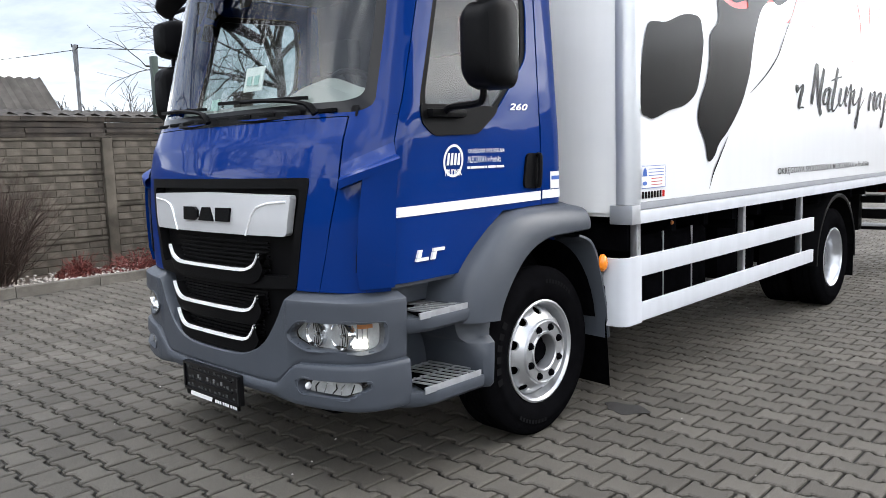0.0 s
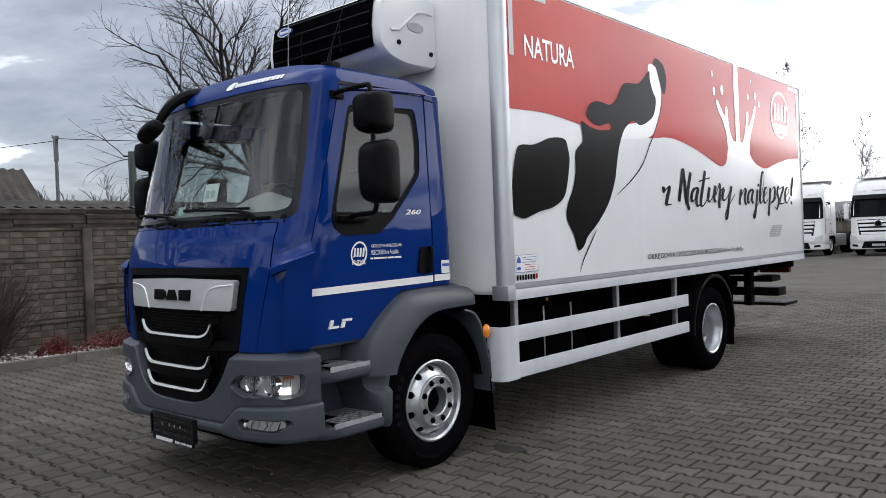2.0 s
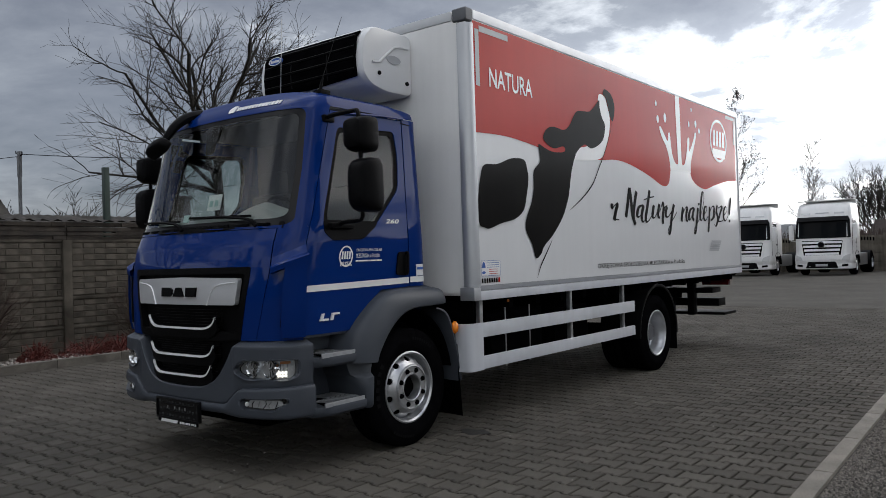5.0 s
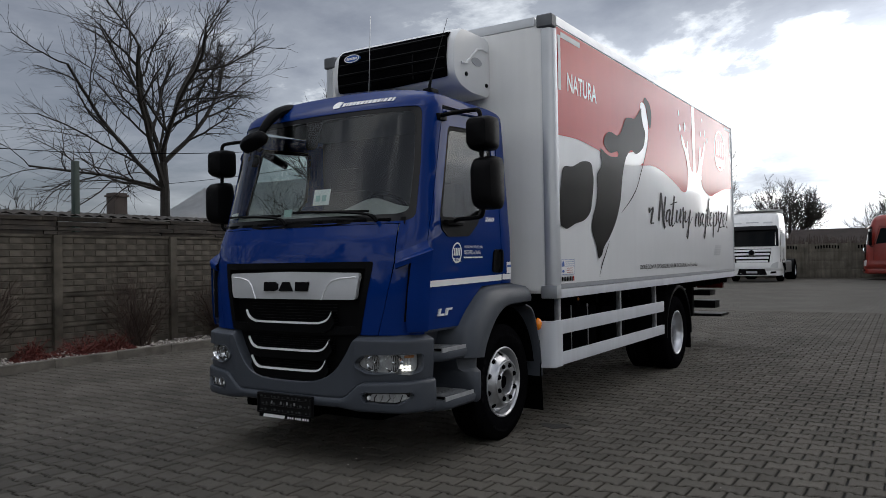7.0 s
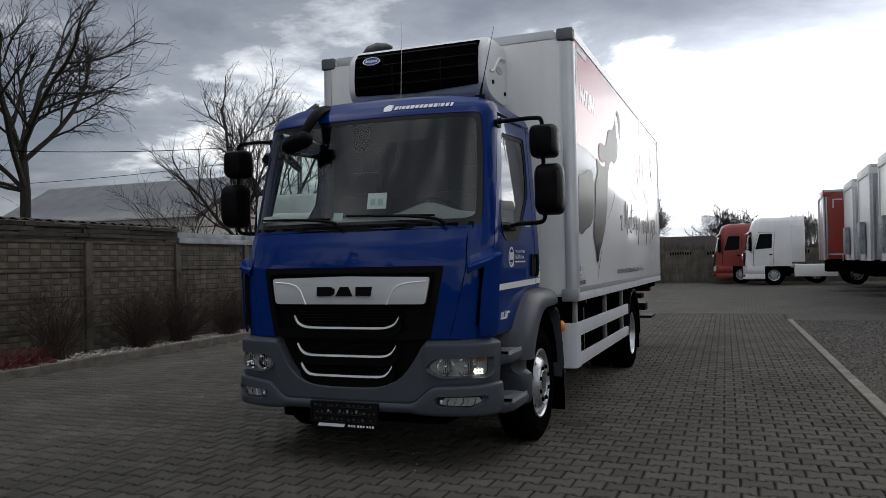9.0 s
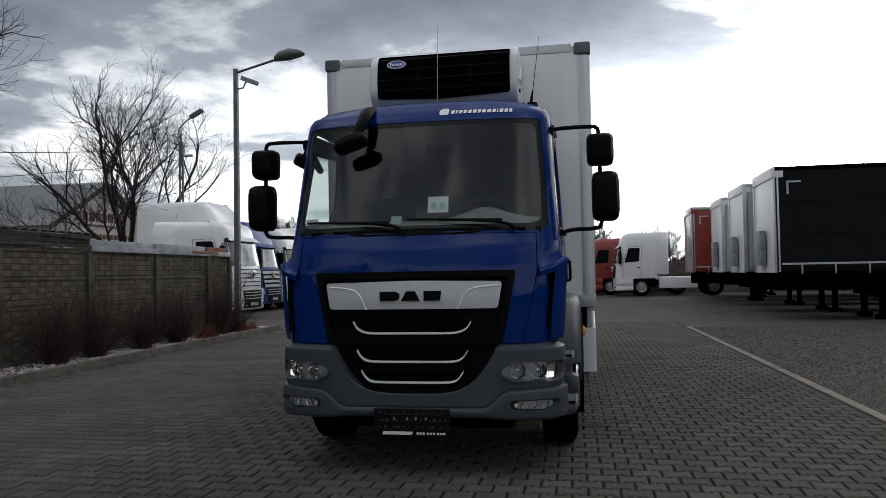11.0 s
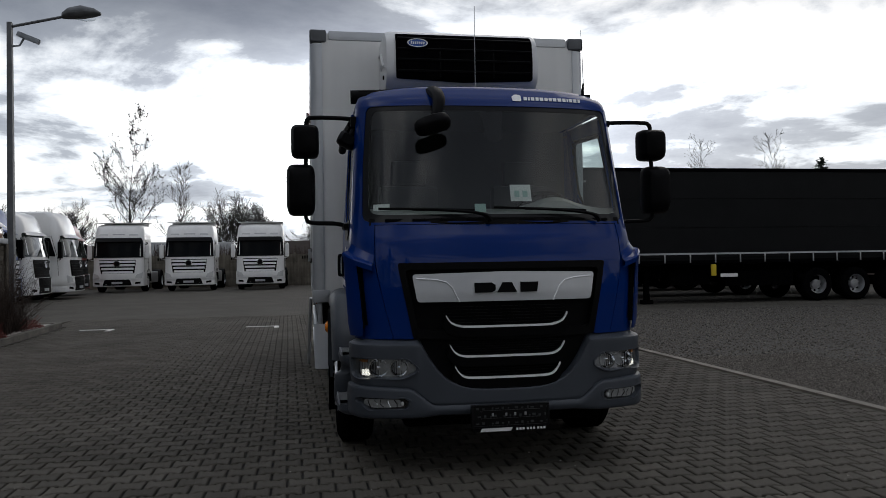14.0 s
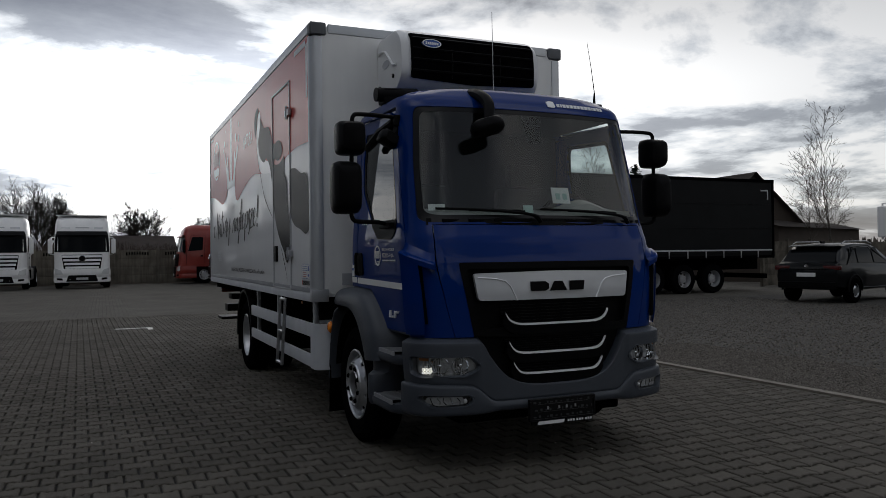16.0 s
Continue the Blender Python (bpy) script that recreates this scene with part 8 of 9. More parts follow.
        bm = bmesh.new()
        block(bm, (min(sg * 0.7, sg * 1.2), 2.35, 0.42), (max(sg * 0.7, sg * 1.2), 4.3, 1.02), 0.06)
        part("side_skirt" if skirt else "fuel_tank", bm, skirt or STEEL, t)
        bm = bmesh.new()
        arc = [(5.1 + 0.6 * math.cos(a), 0.5 + 0.62 * math.sin(a)) for a in np.linspace(0.3, math.pi - 0.1, 13)]
        loft(bm, [[(sg * x, y, z) for y, z in arc] for x in (0.72, 1.24)])
        part("rear_mudguard", bm, BLACK, t)
    if side_fairing:
        # roof cowl and side deflectors that carry the cab's line backward
        for sg in (1, -1):
            bm = bmesh.new()
            block(bm, (min(sg * 1.17, sg * 1.215), 2.262, 1.15), (max(sg * 1.17, sg * 1.215), 2.25 + side_fairing, top - 0.42), 0.02)
            part("side_deflector", bm, paint, t)
        bm = bmesh.new()
        loft(bm, [[(x, y, z) for x, z in ((-1.16, top - 0.42), (-1.13, top - 0.12), (-1.0, top + 0.02), (0, top + 0.05), (1.0, top + 0.02), (1.13, top - 0.12), (1.16, top - 0.42))] for y in (2.0, 2.25, 2.25 + side_fairing)], closed=True, caps=True)
        part("roof_cowl", bm, paint, t)
    if visor:
        bm = bmesh.new()
        loft(bm, [[w(w.sx(1.08 * q), z, o) for q in np.linspace(-1, 1, 13)] for z, o in ((2.74, 0.02), (2.60, 0.16), (2.585, 0.155), (2.66, 0.01))])
        part("sun_visor", bm, BLACK if glass is DARKGLASS else paint, t)
    if fairing:
        bm = bmesh.new()
        lip = ((0.62, top + 0.05), (0.60, top + 0.10), (1.4, top + 0.14), (2.2, top + 0.16), (2.2, top - 0.05), (1.2, top - 0.02)) if glass is DARKGLASS else ((0.95, top - 0.02), (1.6, top + fairing * 0.5), (2.2, top + fairing), (2.2, top - 0.05))
        loft(bm, [[(x, y, z) for x in np.linspace(-1.14, 1.14, 9)] for y, z in lip])
        part("roof_fairing", bm, paint, t)
    bm = bmesh.new()
    block(bm, (-0.45, 0.4, 0.55), (-0.35, 6.1, 0.85), 0.01)
    block(bm, (0.35, 0.4, 0.55), (0.45, 6.1, 0.85), 0.01)
    block(bm, (-0.7, 0.2, 0.45), (0.7, 2.2, 0.95), 0.02)
    block(bm, (-0.45, 4.5, 0.88), (0.45, 5.6, 1.05), 0.04)
    part("chassis", bm, DARK, t, angle=30)
    return t


def stand(ob, x, y, turn):
    ob.matrix_world = pose(x, y, 0, 0, 0, turn)
    return ob


merc = stand(tractor("white tractor unit with a wide chromed grille facing the yard", WHITEPAINT, 3.5, slats=4, slatmat=SATIN, visor=True, fairing=0.10, glass=DARKGLASS), -3.8, 36.5, 0)
for x in (-7.4, -10.9):
    copy_thing(merc, pose(x, 36.5, 0, 0, 0, 0))
stand(tractor("white low-roofed tractor unit with a dark grille", WHITEPAINT, 3.25, slats=5, slatmat=BADGE, fairing=0, side_fairing=0.7), -10.05, 19.1, 90)
stand(tractor("white high-roofed tractor unit behind the wall", WHITEPAINT, 4.2, slats=4, slatmat=BLACK, fairing=0, side_fairing=1.6), -11.5, 21.9, 90)
stand(tractor("blue tractor unit with a pale bumper", TRUCKBLUE, 3.65, slats=4, slatmat=BADGE, fairing=0), -11.7, 24.7, 90)
stand(tractor("white tractor unit with black grille panels", WHITEPAINT, 3.5, slats=3, slatmat=BLACK, fairing=0), -11.5, 27.4, 90)
stand(tractor("white tractor unit with a tall black grille", WHITEPAINT, 3.7, slats=6, slatmat=BLACK, fairing=0), -11.1, 30.6, 90)
stand(tractor("dark red tractor unit at the back of the row", REDPAINT, 3.4, slats=4, slatmat=BLACK), -11.85, 34.2, 90)
stand(tractor("red tractor unit parked by the far wall", REDPAINT, 3.25, slats=4, slatmat=BLACK, fairing=0.0), 0.85, 41.1, -90)
stand(tractor("white high-roofed tractor unit with white side skirts", WHITEPAINT, 3.4, slats=4, slatmat=BLACK, fairing=0.0, skirt=WHITEPAINT, side_fairing=0.6), 2.4, 38.3, -90)
stand(tractor("white tractor unit parked on the gravel", WHITEPAINT, 3.5, slats=4, slatmat=SATIN, glass=DARKGLASS), 13.68, 5.88, -58)


# ---------------------------------------------------------------- trailers
def trailer(label, side, front_mat, length=13.4, top=4.0, z0=1.25):
    """A curtain trailer along +x, its front wall at the origin, its near side at y = 0."""
    t = thing("semi_trailer", label, "trailer", group="parked trailers")
    bm = bmesh.new()
    nn = 40
    rows = []
    for z in np.linspace(z0 + 0.12, top - 0.1, 9):
        rows.append([(0.1 + (length - 0.2) * k / nn, 0.006 * math.sin(k * 1.9 + z * 2) + 0.004 * math.sin(k * 0.7), z) for k in range(nn + 1)])
    loft(bm, rows)
    part("curtain", bm, side, t)
    bm = bmesh.new()
    block(bm, (0.06, 0.03, z0), (length - 0.06, 2.5, top - 0.03), 0.01)
    part("body", bm, side, t)
    bm = bmesh.new()
    block(bm, (-0.02, -0.01, z0), (0.06, 2.53, top - 0.08), 0.02)
    part("front_wall", bm, front_mat, t)
    for y in (0.02, 2.46):
        bm = bmesh.new()
        block(bm, (-0.05, y - 0.03, z0), (0.09, y + 0.06, top), 0.02)
        part("corner_post", bm, ALU, t)
    bm = bmesh.new()
    block(bm, (-0.06, -0.02, top - 0.28), (0.22, 2.54, top + 0.01), 0.05)
    part("corner_cap", bm, front_mat, t)
    bm = bmesh.new()
    block(bm, (0.0, -0.03, top - 0.10), (length, 0.04, top), 0.015)
    block(bm, (length - 0.1, -0.02, z0), (length, 0.06, top), 0.015)
    part("frame", bm, DARK if side is TARPBLACK else ALU, t)
    for z in (2.25, 3.1):
        bm = bmesh.new()
        block(bm, (0.1, -0.012, z), (length - 0.1, 0.0, z + 0.02), 0.003)
        part("curtain_seam", bm, side, t)
    bm = bmesh.new()
    block(bm, (0.12, -0.02, z0 + 0.20), (length - 0.12, -0.008, z0 + 0.25), 0.001)
    part("reflective_tape", bm, PRINTGREY, t)
    bm = bmesh.new()
    block(bm, (0.0, -0.01, z0 - 0.06), (length, 0.03, z0 + 0.03), 0.006)
    part("side_rail", bm, DARK, t)
    for k in range(int(length / 0.8)):
        x = 0.6 + k * 0.8
        bm = bmesh.new()
        block(bm, (x - 0.02, -0.025, z0 - 0.04), (x + 0.02, -0.008, z0 + 0.20), 0.003)
        part("curtain_buckle", bm, STEEL, t)
    for px, pz, w in ((0.28, top - 0.42, 0.35), (length - 0.63, top - 0.42, 0.35)):
        bm = bmesh.new()
        block(bm, (px, -0.018, pz), (px + w, -0.008, pz + 0.05))
        xx = px if px < 5 else px + w - 0.05
        block(bm, (xx, -0.018, pz - 0.3), (xx + 0.05, -0.008, pz))
        part("contour_mark", bm, PRINTGREY, t)
    bm = bmesh.new()
    # sagging straps and the tension poles along the rail
    for k in range(int(length / 1.6)):
        tube(bm, smooth_line([(0.3 + 1.6 * k, 0.0, z0 - 0.02), (0.9 + 1.6 * k, 0.0, z0 - 0.10), (1.6 + 1.6 * k, 0.0, z0 - 0.03)], 4), 0.018, 4)
    for y in (0.7, 1.75):
        block(bm, (0.1, y, 0.78), (length - 0.1, y + 0.1, z0 - 0.02), 0.01)
    for k in range(9):
        block(bm, (0.5 + 1.45 * k, 0.06, z0 - 0.16), (0.62 + 1.45 * k, 2.44, z0 - 0.02), 0.01)
    block(bm, (3.3, 0.3, 0.55), (4.6, 0.95, 1.0), 0.04)
    tube(bm, [(7.4, 0.35, 0.72), (8.1, 0.35, 0.72)], 0.2, 12)
    for y in (0.5, 1.9):
        block(bm, (2.6, y, 0.12), (2.75, y + 0.15, 1.1), 0.02)
        block(bm, (2.5, y - 0.03, 0.0), (2.85, y + 0.18, 0.12), 0.02)
    for x in (length - 5.4, length - 4.09, length - 2.78):
        tube(bm, [(x, 0.3, 0.5), (x, 2.2, 0.5)], 0.08, 10)
    block(bm, (length - 0.3, 0.2, 0.45), (length - 0.15, 2.3, 0.62), 0.02)
    block(bm, (5.0, 0.12, 0.5), (7.2, 0.2, 0.95), 0.03)
    part("chassis", bm, DARK, t, angle=30)
    for x in (length - 5.4, length - 4.09, length - 2.78):
        for y, sg in ((0.25, -1), (2.28, 1)):
            wobj = far_wheel(t, (0, 0, 0), half=0.19, sgn=1, dish=True)
            wobj.matrix_basis = Matrix.Translation((x, y, 0.5)) @ Matrix.Rotation(radians(90 * sg), 4, "Z")
    return t


near = trailer("black curtain-sided semi-trailer with silver contour tape", TARPBLACK, FRONTWHITE)
near.matrix_world = pose(5.95, 16.0, 0)
bm = bmesh.new()
block(bm, (0, 0, 0), (0.16, 0.05, 0.34), 0.02)
part("wheel_chock", bm, YELLOW, near).matrix_basis = Matrix.Translation((4.45, -0.04, 0.82))
bm = bmesh.new()
block(bm, (0, 0, 0), (0.55, 0.01, 0.1), 0.002)
part("maker_plate", bm, PRINTWHITE, near).matrix_basis = Matrix.Translation((4.75, -0.02, 0.78))
grey_t = trailer("grey semi-trailer with a white front wall", PRINTGREY, FRONTWHITE)
grey_t.matrix_world = pose(5.92, 19.9, 0)
copy_thing(grey_t, pose(6.0, 24.4, 0))
copy_thing(grey_t, pose(6.4, 32.6, 0))
red_t = trailer("dull red curtain-sided semi-trailer", REDPAINT, REDPAINT)
red_t.matrix_world = pose(5.45, 28.6, 0)
copy_thing(grey_t, pose(7.6, 36.2, 0))
# equipment boxes on the trailers' front walls
for x, y in ((5.93, 17.0), (5.90, 20.9), (5.98, 25.4)):
    bm = bmesh.new()
    block(bm, (-0.14, 0, 0), (0, 0.7, 0.95), 0.03)
    ob = part("coupling_panel", bm, ZINC, None)
    for k in range(6):
        bm = bmesh.new()
        block(bm, (-0.15, 0.1, 0.12 + 0.12 * k), (-0.135, 0.6, 0.16 + 0.12 * k), 0.003)
        part("slat", bm, ZINC, ob)
    ob.matrix_world = pose(x - 0.03, y, 1.45)
    tagged(ob, "grey coupling panel on a trailer's front wall", "panel", group="coupling panels")


# ---------------------------------------------------------------- parked car
def car(at, turn):
    """A dark sport utility car facing +y."""
    c = thing("parked_car", "dark metallic sport utility car parked on gravel", "car", at, turn)
    W = 0.93
    secs = [(-2.2, 0.55, 0.95, 0.86, 0), (-2.18, 0.42, 1.08, 0.9, 0), (-2.0, 0.36, 1.14, 0.95, 0), (-1.3, 0.34, 1.12, 1.0, 0), (-0.2, 0.33, 1.05, 1.0, 0), (0.9, 0.33, 1.02, 1.0, 0), (1.6, 0.34, 0.96, 0.97, 0), (2.05, 0.38, 0.85, 0.9, 0), (2.2, 0.48, 0.72, 0.78, 0)]
    bm = bmesh.new()
    loft(bm, [[(W * k * x, y, z0 + (z1 - z0) * q) for x, q in ((-0.8, 0), (-0.97, 0.1), (-1.0, 0.45), (-0.985, 0.75), (-0.93, 0.97), (-0.8, 1.0), (0, 1.03), (0.8, 1.0), (0.93, 0.97), (0.985, 0.75), (1.0, 0.45), (0.97, 0.1), (0.8, 0))] for y, z0, z1, k, _ in secs], closed=True, caps=True)
    part("body", bm, DARKCAR, c)
    bm = bmesh.new()
    cab_secs = [(-2.05, 1.06, 1.1, 0.80), (-1.80, 1.06, 1.42, 0.78), (-1.55, 1.06, 1.58, 0.77), (-0.9, 1.04, 1.645, 0.76), (0.0, 1.02, 1.64, 0.75), (0.5, 1.0, 1.52, 0.76), (1.2, 0.98, 1.04, 0.84)]
    loft(bm, [[(x, y, z) for x, z in ((-0.86, z0), (-k - 0.02, z0 + (z1 - z0) * 0.6), (-k + 0.08, z1 - 0.03), (-0.4, z1), (0.4, z1), (k - 0.08, z1 - 0.03), (k + 0.02, z0 + (z1 - z0) * 0.6), (0.86, z0))] for y, z0, z1, k in cab_secs], closed=True, caps=True)
    part("upper_body", bm, DARKCAR, c)
    bm = bmesh.new()
    loft(bm, [[(x * k, y, z) for x in np.linspace(-1, 1, 7)] for y, z, k in ((-2.075, 1.13, 0.72), (-1.985, 1.25, 0.70), (-1.84, 1.43, 0.66), (-1.79, 1.475, 0.64))])
    part("rear_window", bm, DARKGLASS, c)
    bm = bmesh.new()
    loft(bm, [[(x, y, z + 0.02 - 0.03 * abs(x)) for x in np.linspace(-0.68, 0.68, 9)] for y, z in ((-1.90, 1.535), (-1.88, 1.56), (-1.62, 1.60), (-1.45, 1.605))])
    bmesh.ops.solidify(bm, geom=bm.faces[:], thickness=0.03)
    part("roof_spoiler", bm, DARKCAR, c)
    bm = bmesh.new()
    block(bm, (-0.03, -1.35, 1.63), (0.03, -1.15, 1.70), 0.02)
    part("roof_fin", bm, BLACK, c)
    bm = bmesh.new()
    block(bm, (-0.60, -2.215, 0.915), (0.60, -2.17, 0.935), 0.006)
    part("tailgate_trim", bm, BLACK, c)
    bm = bmesh.new()
    lathe(bm, [(0.06, 0.0), (0.06, 0.012), (0, 0.014)], (0, 0, 0), 16)
    bmesh.ops.transform(bm, matrix=Matrix.Translation((0, -2.185, 1.0)) @ Matrix.Rotation(radians(-90), 4, "Z"), verts=bm.verts)
    part("emblem", bm, CHROME, c, "plain round emblem")
    for sg in (1, -1):
        bm = bmesh.new()
        tube(bm, [(sg * 0.68, -1.6, 1.62), (sg * 0.68, -1.4, 1.68), (sg * 0.68, -0.1, 1.69), (sg * 0.68, 0.2, 1.62)], 0.015, 6)
        part("roof_rail", bm, STEEL, c)
        bm = bmesh.new()
        block(bm, (min(sg * 0.45, sg * 0.9), -2.2, 0.9), (max(sg * 0.45, sg * 0.9), -2.06, 1.03), 0.03)
        part("tail_lamp", bm, REDLENS, c)
        bm = bmesh.new()
        tube(bm, [(sg * 0.87, -1.7, 1.05), (sg * 0.80, -1.2, 1.52), (sg * 0.79, -0.3, 1.57), (sg * 0.86, 0.9, 1.05)], 0.012, 6)
        part("window_trim", bm, BLACK, c)
        for ya, yb, yc, yd in ((-1.62, -1.08, -1.12, -1.42), (-1.02, -0.12, -0.14, -1.02), (-0.04, 0.80, 0.30, -0.06)):
            bm = bmesh.new()
            loft(bm, [[(sg * 0.868, ya, 1.09), (sg * 0.868, yb, 1.07)], [(sg * 0.80, yd, 1.40), (sg * 0.80, yc, 1.40)], [(sg * 0.77, yd + 0.06, 1.52), (sg * 0.77, yc - 0.05, 1.52)]])
            part("side_window", bm, DARKGLASS, c)
        bm = bmesh.new()
        tube(bm, [(sg * 0.93, -0.9, 0.42), (sg * 0.945, 0.0, 0.41), (sg * 0.93, 0.9, 0.42)], 0.012, 6)
        part("sill_trim", bm, LAMPPOST, c)
        for y in (-1.35, 1.35):
            bm = bmesh.new()
            tube(bm, [(sg * 0.925, y + 0.40 * math.cos(a), 0.36 + 0.40 * math.sin(a)) for a in np.linspace(-0.1, math.pi + 0.1, 15)], 0.028, 6)
            part("wheel_arch", bm, BLACK, c)
        for y in (-1.35, 1.35):
            far_wheel(c, (sg * 0.82, y, 0.345), r=0.345, half=0.12, sgn=sg)
    bm = bmesh.new()
    block(bm, (-0.26, -2.225, 0.72), (0.26, -2.2, 0.83), 0.004)
    part("number_plate", bm, PRINTWHITE, c, "number plate with plain bars")
    bm = bmesh.new()
    block(bm, (-0.8, -2.23, 0.40), (0.8, -2.15, 0.58), 0.03)
    part("bumper", bm, BLACK, c)
    return c


car((16.9, 11.2, 0), -76)


# ---------------------------------------------------------------- lamp posts and poles
lamp_post = thing("street_lamp", "grey steel lamp post with a cobra head and a camera", "street lamp", (-7.65, 13.1, 0))
bm = bmesh.new()
tube(bm, [(0, 0, -0.1), (0, 0, 2.0), (0, 0, 6.75)], [0.095, 0.09, 0.068], 4)
part("post", bm, LAMPPOST, lamp_post)
bm = bmesh.new()
tube(bm, [(0, 0, 6.65), (1.15, 0, 6.93)], 0.032, 8)
part("arm", bm, LAMPPOST, lamp_post)
bm = bmesh.new()
loft(bm, [[(x, w * math.cos(a), z + h * math.sin(a)) for a in np.linspace(0, 2 * math.pi, 17)[:-1]] for x, w, h, z in ((1.08, 0.08, 0.07, 6.94), (1.2, 0.15, 0.12, 6.99), (1.47, 0.17, 0.15, 7.03), (1.75, 0.14, 0.09, 7.03), (1.88, 0.05, 0.03, 7.01))], closed=True, caps=True)
part("lamp_head", bm, LAMPPOST, lamp_post)
bm = bmesh.new()
loft(bm, [[(x, w * math.cos(a), 6.90 + h * math.sin(a)) for a in np.linspace(math.pi, 2 * math.pi, 9)] for x, w, h in ((1.33, 0.09, 0.03), (1.56, 0.14, 0.07), (1.79, 0.07, 0.03))])
part("lamp_glass", bm, LENS, lamp_post)
bm = bmesh.new()
block(bm, (-0.24, -0.055, -0.055), (0.24, 0.055, 0.055), 0.02, Matrix.Translation((0.38, 0, 6.42)) @ Matrix.Rotation(radians(22), 4, "Y"))
tube(bm, [(0, 0, 6.22), (0.2, 0, 6.25), (0.28, 0, 6.40)], 0.022, 6)
part("security_camera", bm, ZINC, lamp_post, "grey box camera on a bracket")


def lattice_pole(at, h, lamp=False):
    p = thing("utility_pole", "old concrete ladder pole with wires", "utility pole", at)
    bm = bmesh.new()
    for dx in (-0.09, 0.09):
        tube(bm, [(dx, 0, -0.1), (dx * 0.6, 0, h)], 0.045, 4)
    for k in range(9):
        z = h * k / 9
        block(bm, (-0.1, -0.03, z), (0.1, 0.03, z + 0.18))
    block(bm, (-0.09, -0.06, h - 1.0), (0.09, 0.06, h), 0.01)
    part("shaft", bm, LAMPPOST, p)
    bm = bmesh.new()
    for dx, dz in ((-0.3, -0.1), (0.25, -0.2), (-0.2, -0.35)):
        tube(bm, [(0, 0, h + dz), (dx, 0, h + dz + 0.05), (dx, 0, h + dz + 0.16)], 0.02, 5)
    part("insulator", bm, DARK, p)
    if lamp:
        bm = bmesh.new()
        tube(bm, smooth_line([(0, 0, h), (-0.1, 0, h + 0.5), (0.15, 0, h + 0.8), (0.5, 0, h + 1.05)], 4), 0.03, 6)
        part("lamp_arm", bm, LAMPPOST, p)
        bm = bmesh.new()
        block(bm, (-0.1, -0.12, -0.07), (0.5, 0.12, 0.07), 0.04, Matrix.Translation((0.5, 0, h + 1.05)) @ Matrix.Rotation(radians(-28), 4, "Y"))
        part("lamp_head", bm, LAMPPOST, p)
        bm = bmesh.new()
        block(bm, (0.1, -0.05, h - 0.6), (0.5, 0.05, h - 0.5), 0.01)
        part("security_camera", bm, ZINC, p)
    return p


lattice_pole((-15.0, 23.3, 0), 6.9, lamp=True)
lattice_pole((-26.9, 10.1, 0), 6.1)
bm = bmesh.new()
block(bm, (-0.06, -0.06, 0), (0.06, 0.06, 3.62), 0.008)
gp = part("fence_post", bm, GREENPOST, None)
gp.matrix_world = pose(-11.35, 5.4, 0)
tagged(gp, "tall dark green steel post behind the wall", "post")


def wire(name, a, b, sag):
    bm = bmesh.new()
    a, b = Vector(a), Vector(b)
    tube(bm, [a.lerp(b, t) - Vector((0, 0, sag * 4 * t * (1 - t))) for t in np.linspace(0, 1, 25)], 0.016, 3)
    return tagged(part(name, bm, DARK, None), "thin dark overhead cable", "cable", group="overhead cables")


wire("overhead_cable", (-26.9, 10.1, 6.0), (-15.0, 23.3, 6.7), 0.5)
wire("overhead_cable", (-26.9, 10.1, 5.9), (-60, -12, 6.4), 0.8)
wire("overhead_cable", (-15.0, 23.3, 6.2), (-44, 22, 6.2), 0.5)

# ---------------------------------------------------------------- sheds and houses round the yard


def gable_house(name, label, at, turn, length, width, eave, ridge, wallmat, roofmat, corr=0, over=0.3, openings=(), verge=None):
    """A gabled building: its ridge along x from the origin's gable wall, centred on y."""
    h = thing(name, label, "building", at, turn)
    bm = bmesh.new()
    prof = [(-width / 2, -0.1), (width / 2, -0.1), (width / 2, eave), (0, ridge - 0.12), (-width / 2, eave)]
    loft(bm, [[(x, y, z) for y, z in prof] for x in (0.0, -length)], closed=True, caps=True)
    part("wall", bm, wallmat, h, smooth=False)
    for sg in (1, -1):
        bm = bmesh.new()
        nx = max(2, int(length / 0.1) if corr else 2)
        lines = []
        for v in (0.0, 0.5, 1.0):
            y, z = sg * (width / 2 + over) * v, ridge + (eave - ridge) * v * (1 + 2 * over / width)
            lines.append([(over - (length + 2 * over) * k / nx, y, z + (corr * math.sin(k * math.pi / 1.5) if corr else 0)) for k in range(nx + 1)])
        loft(bm, lines)
        bmesh.ops.solidify(bm, geom=bm.faces[:], thickness=0.04)
        part("roof_slope", bm, roofmat, h, smooth=bool(corr))
        if verge:
            bm = bmesh.new()
            y1, z1 = sg * (width / 2 + over), ridge + (eave - ridge) * (1 + 2 * over / width)
            loft(bm, [[(x, 0, ridge - 0.02 - d), (x, y1, z1 - 0.02 - d)] for x, d in ((over - 0.03, 0.0), (over - 0.03, 0.34), (over + 0.03, 0.34), (over + 0.03, 0.0))], closed=False)
            bmesh.ops.recalc_face_normals(bm, faces=bm.faces[:])
            part("bargeboard", bm, verge, h, "dark board along the gable edge", smooth=False)
    for k, (y0, y1, z0, z1, m) in enumerate(openings):
        bm = bmesh.new()
        block(bm, (-0.05, y0, z0), (0.04, y1, z1), 0.01)
        part("window" if m is DARKGLASS else "sign_band", bm, m, h)
    return h


